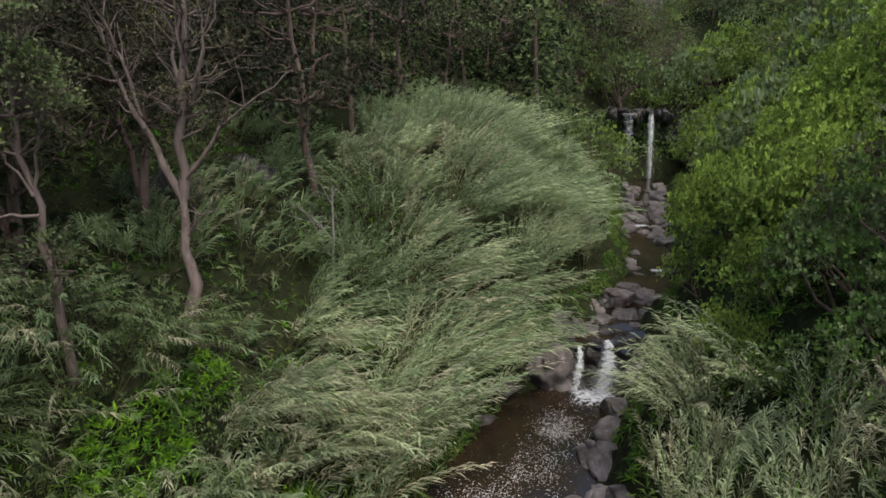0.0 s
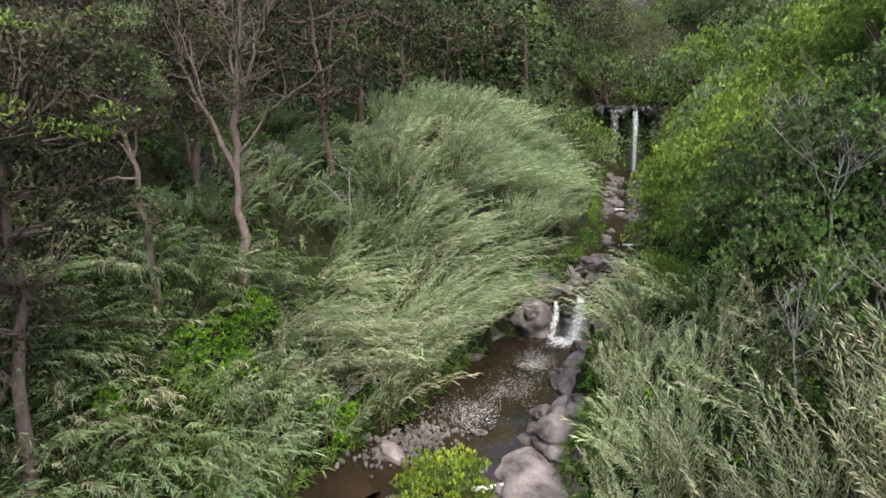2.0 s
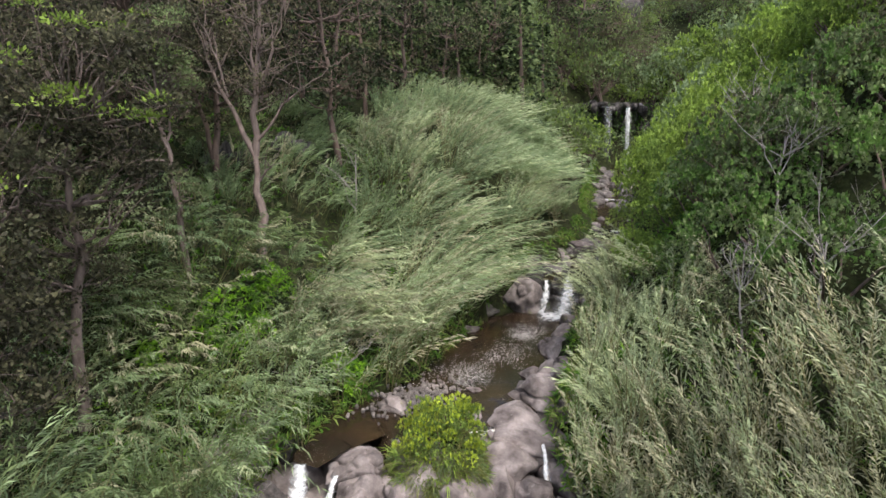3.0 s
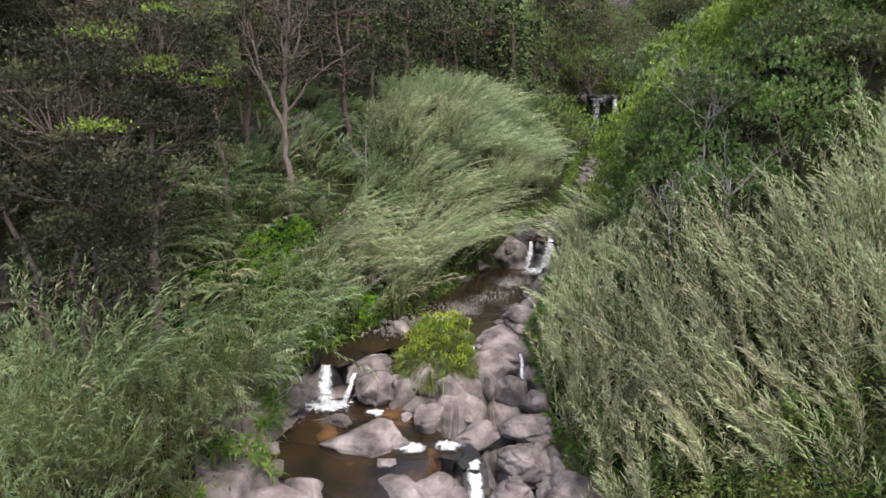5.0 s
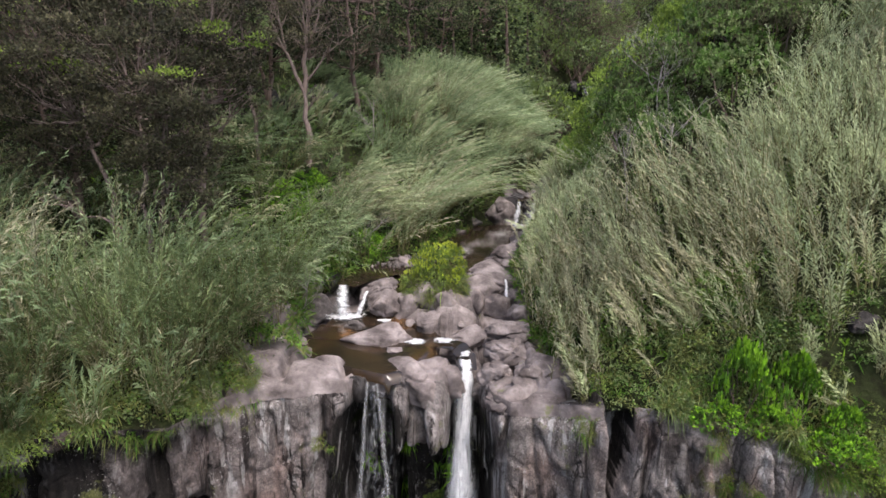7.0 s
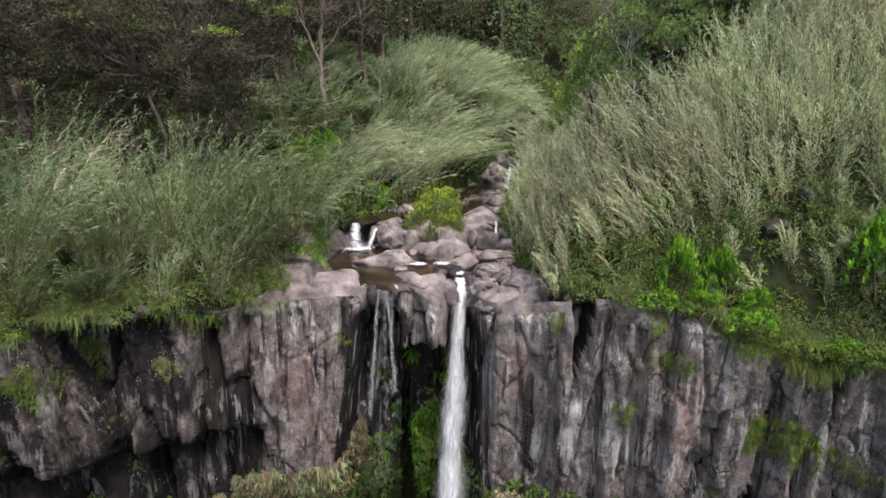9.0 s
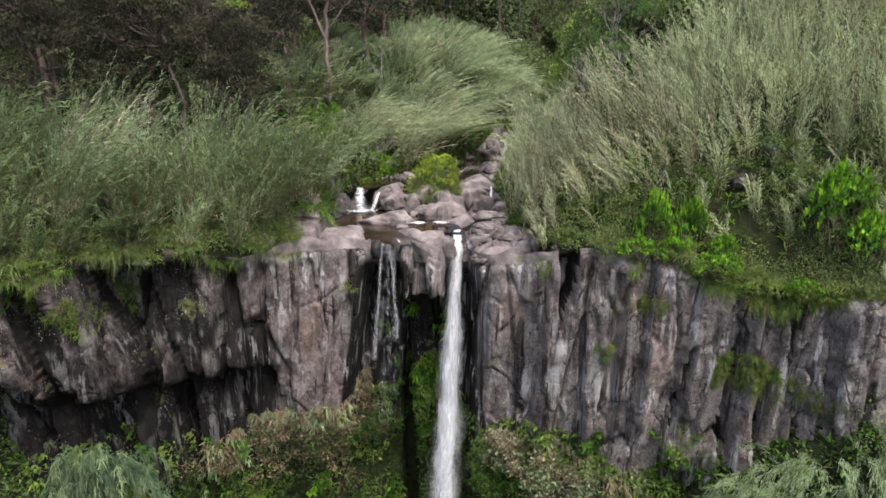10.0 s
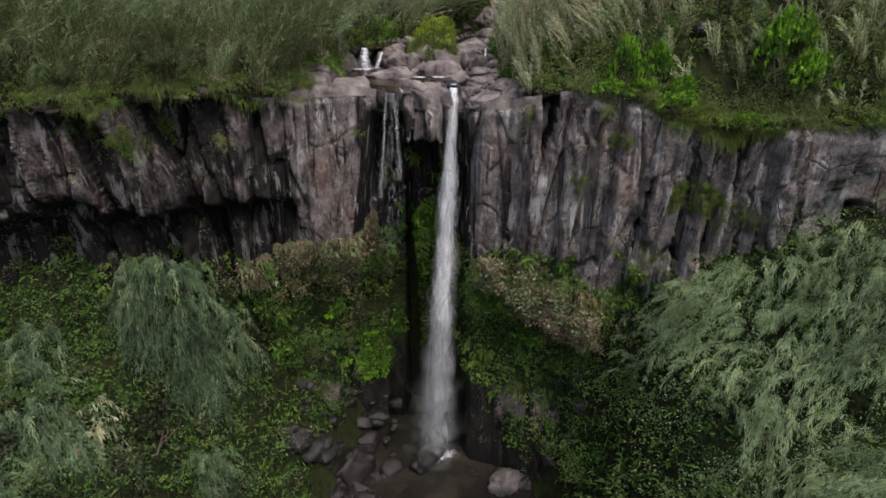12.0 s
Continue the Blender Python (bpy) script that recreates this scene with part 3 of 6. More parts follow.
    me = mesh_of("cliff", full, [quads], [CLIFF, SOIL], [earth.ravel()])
    worn = np.maximum(0.62 * smooth(-6.6, -5.2, X) * smooth(-2.2, -2.6, X), smooth(1.9, 2.4, X) * smooth(5.0, 4.2, X))
    worn = np.maximum(worn, smooth(-1.3, -1.0, X) * smooth(0.8, 0.5, X) * smooth(2.8, 1.8, drop)) * (0.5 * smooth(9.0, 4.0, drop) + 0.5 * smooth(1.3, 0.3, drop))
    # black on rock wetted by the falls; the recess's shade is painted in too
    wet_and_shade = np.maximum(smooth(-3.1, -2.65, X + 0.13 * drop) * smooth(-0.75, -1.2, X - 0.05 * drop) * smooth(0.5, 1.3, drop), np.maximum(slot * smooth(0.4, 1.5, drop), heart * smooth(2.0, 3.2, drop))) * 0.9 + 0.75 * smooth(16, 19, drop) * smooth(9, 6, np.abs(X - 0.6))
    wet_and_shade = np.maximum(wet_and_shade, 0.9 * smooth(14.5, 17, drop) * smooth(-4.5, -3, X) * smooth(4.5, 3, X))
    # west face darker, more so from the foot of the overhang down
    wet_and_shade = np.maximum(wet_and_shade, west * (0.45 + 0.19 * smooth(3.5, 5.5, drop)))
    # shade between the west columns, painted into the hollows
    wet_and_shade = np.maximum(wet_and_shade, 0.95 * hollow)
    # shade painted into the deep east grooves
    wet_and_shade = np.maximum(wet_and_shade, 0.75 * smooth(0.5, 0.9, groove))
    worn = np.maximum(worn, 0.68 * smooth(4.5, 6, X) * smooth(10.5, 8, drop) + 0.5 * np.exp(-((X - 13.4) / 1.1) ** 2 - ((Z + 4.6) / 0.45) ** 2))
    worn = np.maximum(worn, 0.9 * smooth(0.9, 0.2, drop) * smooth(-6.6, -5.6, X) * smooth(5.0, 4.2, X))
    mossy = 0.85 * smooth(8.0, 11.0, drop) - 0.6 * smooth(14.5, 17, drop)
    for key, field in (("worn", worn), ("wet_and_shade", wet_and_shade), ("mossy", mossy), ("chalky", smooth(11, 8.5, drop) * (1 - 0.6 * west))):
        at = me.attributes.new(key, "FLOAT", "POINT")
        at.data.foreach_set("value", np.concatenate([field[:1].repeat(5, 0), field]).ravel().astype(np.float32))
    tagged(new("cliff", me), "sheer brown-grey basalt cliff with leaning columns, dark wet streaks and shade painted in its hollows", "cliff", kind="structure")
    return P, drop


CLIFF_GRID, CLIFF_DROP = build_cliff()


def build_shelf():
    """Worn bedrock that the stream runs over, above the fall."""
    n = 170
    xs = np.linspace(-6.4, 4.8, n)
    X = np.tile(xs, (n, 1))
    edge = cliff_y(X) + 0.3
    Y = edge + (12.5 - edge) * np.linspace(0, 1, n)[:, None] ** 1.2
    z = stream_z(Y) - 0.45 - 0.3 * smooth(0.8, 2.0, Y - edge) + 0.25 * fbm(X * 0.5, Y * 0.5, 21)
    for cx, cy, cz, rx, ry, rz in ((-4.4, 1.9, -1.75, 2.3, 1.5, 0.8), (-5.6, 3.6, -1.4, 1.4, 2.0, 0.75), (2.9, 1.7, -2.1, 1.3, 1.8, 0.55), (3.9, 4.2, -1.5, 0.8, 2.5, 0.5),
                                   (0.3, 7.6, -1.3, 1.5, 1.4, 0.9), (3.9, 11.5, -0.6, 0.9, 2.0, 0.5), (-0.5, 3.0, -2.0, 1.3, 0.9, 0.85), (-3.6, 2.5, -1.7, 1.1, 0.7, 0.75)):
        q = ((X - cx) / rx) ** 2 + ((Y - cy) / ry) ** 2 + 0.3 * fbm(X * 0.9 + cx, Y * 0.9 + cy, 22)
        z = np.where(q < 1.2, np.maximum(z, cz + rz * np.sqrt(np.clip(1.25 - q, 0, 1.25))), z)
    d1, d2, who = cells(X / 1.5, Y / 1.1, 5)
    z = z + (who - 0.5) * 0.4 - 0.4 * smooth(0.34, 0, d2 - d1) + 0.12 + 0.1 * fbm(X * 1.6, Y * 1.6, 23) + 0.025 * fbm(X * 7, Y * 7, 24)
    chan = np.exp(-((X - (1.1 - 0.25 * np.maximum(Y - 4.6, 0))) / 0.42) ** 2) * smooth(6.0, 5, Y)
    z = z - 0.5 * chan
    sill = np.exp(-((Y - 3.3) / 0.45) ** 2) * smooth(-4.8, -4.0, X) * smooth(0.75, 0.4, X) * (1 - 0.7 * np.exp(-((X + 2.0) / 0.35) ** 2))
    z = z * (1 - sill) + np.maximum(z, -1.08 + 0.1 * fbm(X * 2, Y * 2, 27)) * sill
    z = z - 0.5 * np.exp(-((X + 2.3) / 2.2) ** 4 - ((Y - 5.2) / 2.0) ** 4)
    z = z - 0.5 * smooth(3.3, 3.9, X) * smooth(2.5, 4.0, Y)
    z = z + 1.1 * smooth(-4.7, -5.3, X) * smooth(3.8, 5.2, Y) * (1 + 0.5 * fbm(X, Y, 28))
    rim = smooth(0.9, 0.0, Y - edge)
    z = z * (1 - rim) + (cliff_top(X) - 0.05 + 0.16 * fbm(X * 1.3, Y * 1.3, 25)) * rim - 0.4 * smooth(0.16, 0.0, Y - edge)
    P = np.stack([X, Y, z], -1)
    me = mesh_of("rock_shelf", P, [grid_faces(n, n)], [SHELF])
    tagged(new("rock_shelf", me), "pinkish grey worn bedrock at the head of the waterfall", "bedrock", kind="structure")


build_shelf()


def build_headwall():
    """Dark mossy rock step at the valley head, where the far falls drop."""
    xs, zs = np.linspace(13.5, 24, 76), np.linspace(1.6, 8.3, 60)
    X, Z = np.meshgrid(xs, zs)
    d1, d2, who = cells(X / 1.9 + 0.3 * vnoise(X, Z, 3), Z / 2.8, 9)
    Y = 56.2 + 0.12 * (Z - 3) + 0.9 * (who - 0.5) + 0.3 * smooth(0.06, 0, d2 - d1) + 0.7 * fbm(X * 0.8, Z * 0.8, 41) - 0.03 * (X - 18.3) ** 2
    roof = np.stack([X[-1], Y[-1] + 5, Z[-1] + 0.2], -1)
    P = np.concatenate([np.stack([X, Y, Z], -1), roof[None]])
    me = mesh_of("headwall", P, [grid_faces(*P.shape[:2])], [OUTCROP])
    tagged(new("headwall", me), "dark wet rock step behind the far waterfall", "cliff", kind="structure")
    return np.stack([X, Y, Z], -1).reshape(-1, 3)


HEADWALL = build_headwall()


# ---- water ----
def water_sheet(name, pts, half, mat, label, wave=0.03, dip=0.0):
    """Water that follows a line of points with a half-width at each."""
    pts, half = np.asarray(pts, float), np.asarray(half, float)
    n = 60
    s = np.linspace(0, len(pts) - 1, n)
    line = np.stack([np.interp(s, np.arange(len(pts)), pts[:, i]) for i in range(3)], -1)
    h = np.interp(s, np.arange(len(pts)), half)
    t = unit(np.gradient(line[:, :2], axis=0))
    across = np.stack([t[:, 1], -t[:, 0]], -1)
    w = np.linspace(-1, 1, 24)
    P = np.zeros((n, 24, 3))
    P[..., :2] = line[:, None, :2] + across[:, None] * h[:, None, None] * w[None, :, None]
    P[..., 2] = line[:, None, 2] + wave * fbm(P[..., 0] * 2, P[..., 1] * 2, 31)
    P[:, [0, -1], 2] -= dip                          # the rims dip under the banks
    P[[0, -1], :, 2] -= dip
    return tagged(new(name, mesh_of(name, P, [grid_faces(n, 24)], [mat])), label, "water", kind="structure")


water_sheet("stream_pool", [(-1.9, 9.8, -0.02), (-0.4, 10.4, 0), (0.7, 11.4, 0), (1.4, 13, 0), (2.7, 16, 0), (4.2, 19, 0), (4.9, 20, 0.02)], [0.9, 1.5, 2.5, 2.9, 2.8, 2.8, 2.4], WATER, "brown stream pool with drifting white foam flecks", dip=0.6)
water_sheet("stream_upper", [(5.2, 20.4, 1.2), (6.2, 22, 1.35), (8.2, 24, 1.6), (10.3, 29, 1.95), (11.5, 33.5, 2.2), (14.6, 44, 2.3), (17.3, 52.5, 2.38), (18.4, 56, 2.4)], [1.4, 1.7, 1.6, 1.6, 1.6, 1.7, 2.3, 2.6], WATER, "dark brown stream running between rocks")
water_sheet("stream_lower", [(-0.6, 4.7, -1.1), (0.2, 4.75, -1.12), (0.85, 4.55, -1.2), (1.12, 4.2, -1.4), (1.15, 3.6, -1.7)], [0.6, 0.5, 0.42, 0.36, 0.34], AMBER, "rapid water sliding to the brink of the fall")
water_sheet("stream_middle", [(-3.2, 2.75, -1.12), (-2.9, 3.4, -1.12), (-2.4, 4.4, -1.11), (-2.2, 5.4, -1.11), (-2.2, 6.4, -1.1), (-2.6, 7.9, -1.09)], [2.0, 2.6, 2.6, 2.5, 2.3, 1.4], AMBER, "amber and dark water standing among the boulders above the fall", 0.012, 0.3)
water_sheet("stream_side", [(-0.8, 11.0, -0.02), (-2.2, 10.2, -0.03), (-3.1, 9.3, -0.04), (-3.6, 8.0, -0.1)], [1.3, 1.1, 0.9, 0.4], WATER, "narrow side channel of brown water")
water_sheet("plunge_pool", [(0.2, 5, POOL_Z), (0.2, -3, POOL_Z), (0.0, -12, POOL_Z - 0.1), (-0.5, -30, POOL_Z - 1.2), (-2, -90, POOL_Z - 4)], [7, 8, 6, 4, 4], POOL, "dark plunge pool below the waterfall", 0.06)


def fall(name, top, foot, w_top, w_foot, throw, mats, label, layers=3, seed=1, breaks=0.6):
    """A fall of several uneven sheets that arc out and spread."""
    whole = new(name)
    whole.location = foot
    tagged(whole, label, "waterfall")
    top, foot = np.array(top, float), np.array(foot, float)
    for k in range(layers):
        n, c = 70, 17
        v = np.linspace(0, 1, n)
        a = np.linspace(-1, 1, c)
        A, Vv = np.meshgrid(a, v)
        outer = k / max(layers - 1, 1)
        width = w_top + (w_foot * (0.55 + 0.6 * outer) - w_top) * Vv ** 0.8
        width = width * (1 + 0.35 * fbm(Vv * 12, A * 0 + k, seed))
        cx = top[0] + (foot[0] - top[0]) * Vv + 0.06 * fbm(Vv * 5, Vv * 0 + k, seed + 1)
        cy = top[1] + (foot[1] - top[1]) * np.sqrt(Vv) - throw * np.sqrt(Vv) * 0.25 * k
        cz = top[2] + (foot[2] - top[2]) * Vv ** 1.15
        ragged = breaks * fbm(A * 2 + k * 5, Vv * 26, seed + 2)
        P = np.stack([cx + A * width / 2 + ragged * width * 0.4, cy - (1 - A * A) * width * 0.35 + 0.25 * width * fbm(A * 3, Vv * 12, seed + k), cz], -1) - foot
        me = mesh_of("water_sheet", P, [grid_faces(n, c)], [mats[min(k, len(mats) - 1)]])
        at = me.attributes.new("body", "FLOAT", "POINT")
        body = (1 - np.abs(A) ** (1.8 - 0.7 * outer)) * (1.25 - 0.5 * Vv) * (1 - 0.4 * outer * smooth(0.35, 0.0, Vv))
        at.data.foreach_set("value", np.clip(body, 0, 1).ravel().astype(np.float32))
        part("water_sheet", me, whole)
    return whole


def spray_foam(name, at, r, label, seed):
    """A ragged raft of foam on the water, thinning out to its rim."""
    n = 34
    a = np.linspace(-1, 1, n)
    A, B = np.meshgrid(a, a)
    q = np.hypot(A, B)
    wob = fbm(A * 1.6 + seed, B * 1.6, seed)
    P = np.stack([A * r[0] * 1.25, B * r[1] * 1.35, r[2] * 0.35 * (1 - np.minimum(q, 1)) * (0.6 + 0.8 * fbm(A * 4, B * 4, seed + 3))], -1)
    me = mesh_of(name, P, [grid_faces(n, n)], [FOAM])
    body = np.clip(1.15 - q * (1.1 + 0.5 * wob), 0, 1)
    me.attributes.new("body", "FLOAT", "POINT").data.foreach_set("value", body.ravel().astype(np.float32))
    ob = new(name, me)
    ob.location = (at[0], at[1], at[2] + 0.03)
    return tagged(ob, label, "foam")


fall("waterfall", (1.13, 4.05, -1.45), (0.4, 2.2, POOL_Z + 0.1), 0.42, 2.2, 1.0, [FALL, FALL, MIST], "tall white waterfall plunging into a dark pool", 4, 3)
fall("fall_spray", (0.55, 2.3, -13.5), (0.3, 1.7, POOL_Z + 0.1), 0.9, 3.6, 0.6, [SPRAY], "thin white spray drifting round the foot of the fall", 3, 15)
fall("thin_waterfall", (-1.75, 2.2, -1.35), (-2.0, 1.9, -9.5), 1.0, 1.5, 0.3, [VEIL], "thin veil of water trickling down dark rock", 2, 5)
fall("thin_waterfall", (-2.05, 2.0, -1.35), (-2.45, 1.75, -6.5), 0.08, 0.24, 0.15, [MIST], "thin white thread of water over dark rock", 2, 13, 1.0)
fall("thin_waterfall", (-1.75, 2.0, -1.4), (-1.45, 1.8, -5.5), 0.07, 0.22, 0.15, [MIST], "thin white thread of water over dark rock", 2, 14, 1.0)
fall("side_cascade", (-3.68, 8.0, -0.05), (-3.6, 7.25, -1.08), 0.34, 0.62, 0.35, [FALL, MIST, FALL], "short white cascade between boulders", 3, 6)
fall("side_cascade", (-2.72, 7.75, -0.25), (-3.0, 7.2, -1.08), 0.12, 0.3, 0.2, [FALL], "thin white cascade between boulders", 2, 7)
fall("side_cascade", (2.95, 9.0, -0.1), (2.9, 7.7, -0.85), 0.1, 0.28, 0.2, [FALL, MIST], "thin white cascade beside the great slab", 2, 12)
fall("stream_cascade", (4.9, 20.6, 1.15), (4.5, 19.35, 0.0), 0.22, 0.6, 0.3, [FALL, MIST], "white cascade dropping into the brown pool", 2, 8, 1.0)
fall("stream_cascade", (5.95, 20.75, 1.3), (5.4, 19.2, 0.0), 0.3, 1.2, 0.3, [FALL, MIST], "broad white cascade fanning over a dark boulder", 3, 9, 1.0)
fall("far_waterfall", (18.4, 55.9, 8.1), (18.4, 54.9, 2.4), 0.5, 0.85, 0.2, [FALL, MIST], "slim white waterfall at the head of the valley", 2, 10)
fall("far_waterfall", (16.4, 55.9, 8.1), (16.5, 55.1, 2.4), 1.1, 0.9, 0.1, [MIST, VEIL], "broken white waterfall at the head of the valley", 2, 11)
spray_foam("foam_patch", (5.2, 18.9, 0.0), (1.3, 0.8, 0.16), "white foam at the foot of the cascade", 1)
spray_foam("foam_patch", (-3.5, 7.0, -1.08), (1.0, 0.6, 0.12), "white foam at the foot of the side cascade", 2)
spray_foam("foam_patch", (-1.9, 6.6, -1.08), (0.5, 0.3, 0.08), "white foam between boulders", 4)
spray_foam("foam_patch", (-0.6, 4.6, -1.09), (0.6, 0.4, 0.06), "white foam of the rapid above the fall", 3)
spray_foam("foam_patch", (0.35, 4.75, -1.1), (0.6, 0.4, 0.06), "white foam of the rapid above the fall", 7)
spray_foam("foam_patch", (1.1, 4.2, -1.36), (0.3, 0.4, 0.06), "white foam at the brink of the fall", 8)
for k, yy in enumerate((23.0, 27.6, 35.5)):
    spray_foam("foam_patch", (float(stream_x(yy)) + 0.5 * math.sin(k * 2.1), yy, float(stream_z(yy)) + 0.06), (0.6 + 0.2 * k, 0.55 - 0.1 * k, 0.09), "white riffle among the rocks of the upper stream", 20 + k)
spray_foam("foam_patch", (0.7, 1.3, POOL_Z + 0.15), (1.3, 0.8, 0.3), "white foam where the fall strikes the pool", 5)


def foam_flecks():
    """Flecks of foam that drift down the pool in a bent trail."""
    rng = np.random.default_rng(77)
    n = 14000
    t = rng.uniform(0, 1, n) ** 0.9
    x = np.interp(t, [0, 0.25, 0.5, 0.75, 1], [4.9, 3.6, 2.7, 1.6, 0.6]) + rng.normal(0, 0.3 + 0.6 * t, n)
    y = np.interp(t, [0, 0.25, 0.5, 0.75, 1], [18.6, 16.9, 15.4, 13.8, 12.2]) + rng.normal(0, 0.35, n)
    ok = (fbm(x * 0.9, y * 0.9, 78, 3) + 0.25 * rng.normal(0, 1, n) > 0.1) & (np.abs(x - stream_x(y)) < stream_half(y) + 0.2)
    x, y = x[ok], y[ok]
    r = 0.005 + 0.013 * rng.uniform(0, 1, len(x)) ** 3
    a = np.linspace(0, 2 * np.pi, 6, endpoint=False)
    P = np.stack([x[:, None] + r[:, None] * np.cos(a) * 1.2, y[:, None] + r[:, None] * np.sin(a), np.full((len(x), 6), 0.05)], -1)
    i = np.arange(len(x))[:, None] * 6
    me = mesh_of("foam_flecks", P, [i + np.array((0, 1, 2, 3)), i + np.array((0, 3, 4, 5))], [FLECK])
    tagged(new("foam_flecks", me), "white foam flecks drifting on the brown pool", "foam", kind="stuff")


FLECK, _nt, _b = material("foam_fleck", 0.6)
_b.inputs["Base Color"].default_value = (0.5, 0.49, 0.47, 1)
foam_flecks()


# ---- rocks ----


def boulder(name, at, size, seed, mat, label, turn=0.0, sharp=0.35, group="", fine=3):
    bm = bmesh.new()
    bmesh.ops.create_icosphere(bm, subdivisions=fine, radius=1)
    P = np.array([v.co[:] for v in bm.verts])
    rng = np.random.default_rng(seed)
    P = np.sign(P) * np.abs(P) ** 0.72               # a rounded block, then flats knocked off it
    for _ in range(13):
        n = unit(rng.normal(size=3))
        over = np.maximum(P @ n - rng.uniform(0.55, 0.92), 0)
        P = P - over[:, None] * n * min(0.6 + sharp, 1.0)
    P = P / (np.abs(P).max(axis=0) * 1.04)
    big = fbm(P[:, 0] * 1.1 + seed, P[:, 1] * 1.3, P[:, 2] * 1.3)
    crease = np.abs(fbm(P[:, 0] * 0.9, P[:, 1] * 0.9 + seed, P[:, 2] * 0.9, 3))
    P = P * (1 + 0.2 * big + 0.08 * fbm(P[:, 0] * 4, P[:, 1] * 4 + seed, P[:, 2] * 4) - 0.2 * smooth(0.09, 0.0, crease))[:, None]
    P = P * np.array(size)
    for v, p in zip(bm.verts, P):
        v.co = p
    me = bpy.data.meshes.new(name)
    bm.to_mesh(me)
    bm.free()
    me.materials.append(mat)
    for p in me.polygons:
        p.use_smooth = True
    ob = new(name, me)
    ob.location, ob.rotation_euler = at, (0, 0, turn)
    return tagged(ob, label, "boulder", group)


# place and half sizes of each rock, from the brink upstream
LIP_ROCKS = (
    ((-1.95, 4.85, -1.1), (1.5, 0.95, 0.52)), ((-0.15, 5.9, -1.0), (0.62, 0.5, 0.62)), ((0.95, 6.3, -1.05), (0.32, 0.24, 0.2)), ((-0.95, 6.25, -1.05), (0.24, 0.2, 0.18)), ((1.35, 5.65, -1.25), (0.85, 0.55, 0.4)),
    ((2.6, 5.7, -1.15), (1.05, 0.8, 0.5)), ((2.7, 4.3, -1.4), (0.95, 0.85, 0.5)), ((2.2, 3.3, -1.75), (0.75, 0.8, 0.6)), ((3.2, 2.8, -1.55), (0.75, 1.0, 0.6)), ((2.45, 2.1, -2.05), (0.85, 0.8, 0.55)),
    ((-0.55, 2.75, -1.75), (1.25, 0.95, 0.8)), ((0.5, 3.0, -1.85), (0.6, 0.55, 0.6)), ((-1.35, 3.9, -1.12), (0.3, 0.2, 0.14)),
)
SHELF_ROCKS = (
    ((-2.3, 8.25, -0.4), (0.95, 0.62, 0.62)), ((-1.85, 7.35, -0.75), (0.85, 0.6, 0.7)), ((-1.0, 7.35, -0.7), (0.62, 0.6, 0.85)), ((0.5, 7.2, -0.75), (0.6, 0.55, 0.85)), ((-0.2, 8.2, -0.65), (1.3, 1.1, 0.95)),
    ((1.95, 9.45, -0.45), (1.4, 1.6, 0.88)), ((1.55, 7.9, -0.8), (0.55, 0.95, 0.8)), ((2.4, 7.8, -0.9), (0.65, 0.8, 0.7)), ((3.35, 11.4, -0.02), (1.15, 1.1, 0.75)), ((3.3, 8.6, -0.8), (0.6, 1.2, 0.75)), ((3.3, 6.9, -1.0), (0.5, 0.8, 0.6)),
    ((-1.45, 10.95, 0.0), (0.62, 0.4, 0.34)), ((1.0, 10.3, -0.3), (0.6, 0.5, 0.4)), ((1.2, 6.9, -1.0), (0.35, 0.3, 0.3)),
)
POOL_ROCKS = (
    ((3.9, 12.6, 0.0), (0.8, 1.0, 0.6)), ((3.2, 13.2, 0.0), (0.5, 0.42, 0.36)), ((1.15, 12.05, 0.0), (0.32, 0.2, 0.14)), ((4.5, 14.9, 0.1), (0.8, 1.2, 0.6)),
    ((3.9, 20.2, 0.45), (1.15, 1.0, 1.35)), ((2.75, 20.3, 0.2), (0.7, 0.6, 0.6)), ((4.3, 22.0, 1.1), (0.8, 0.7, 0.95)), ((7.2, 23.9, 1.6), (0.75, 0.6, 0.65)), ((5.8, 23.3, 1.3), (0.9, 0.6, 0.65)),
    ((8.4, 24.2, 1.5), (0.9, 0.7, 0.5)), ((5.6, 17.8, 0.1), (0.7, 1.0, 0.6)), ((4.6, 12.4, 0.4), (0.9, 1.1, 0.7)), ((5.2, 16.3, 0.2), (0.7, 0.8, 0.6)),
    ((6.9, 19.6, 0.4), (0.8, 0.9, 0.8)), ((4.4, 12.8, 0.1), (0.5, 0.9, 0.5)),
)
for i, (at, size) in enumerate(LIP_ROCKS + SHELF_ROCKS + POOL_ROCKS):
    boulder("boulder", at, size, 40 + i, SHELF, "smooth pinkish grey boulder lying in the stream bed", 0.4 * math.sin(i * 2.3), 0.3, "boulders in the stream", 5 if size[0] > 0.7 else 4)
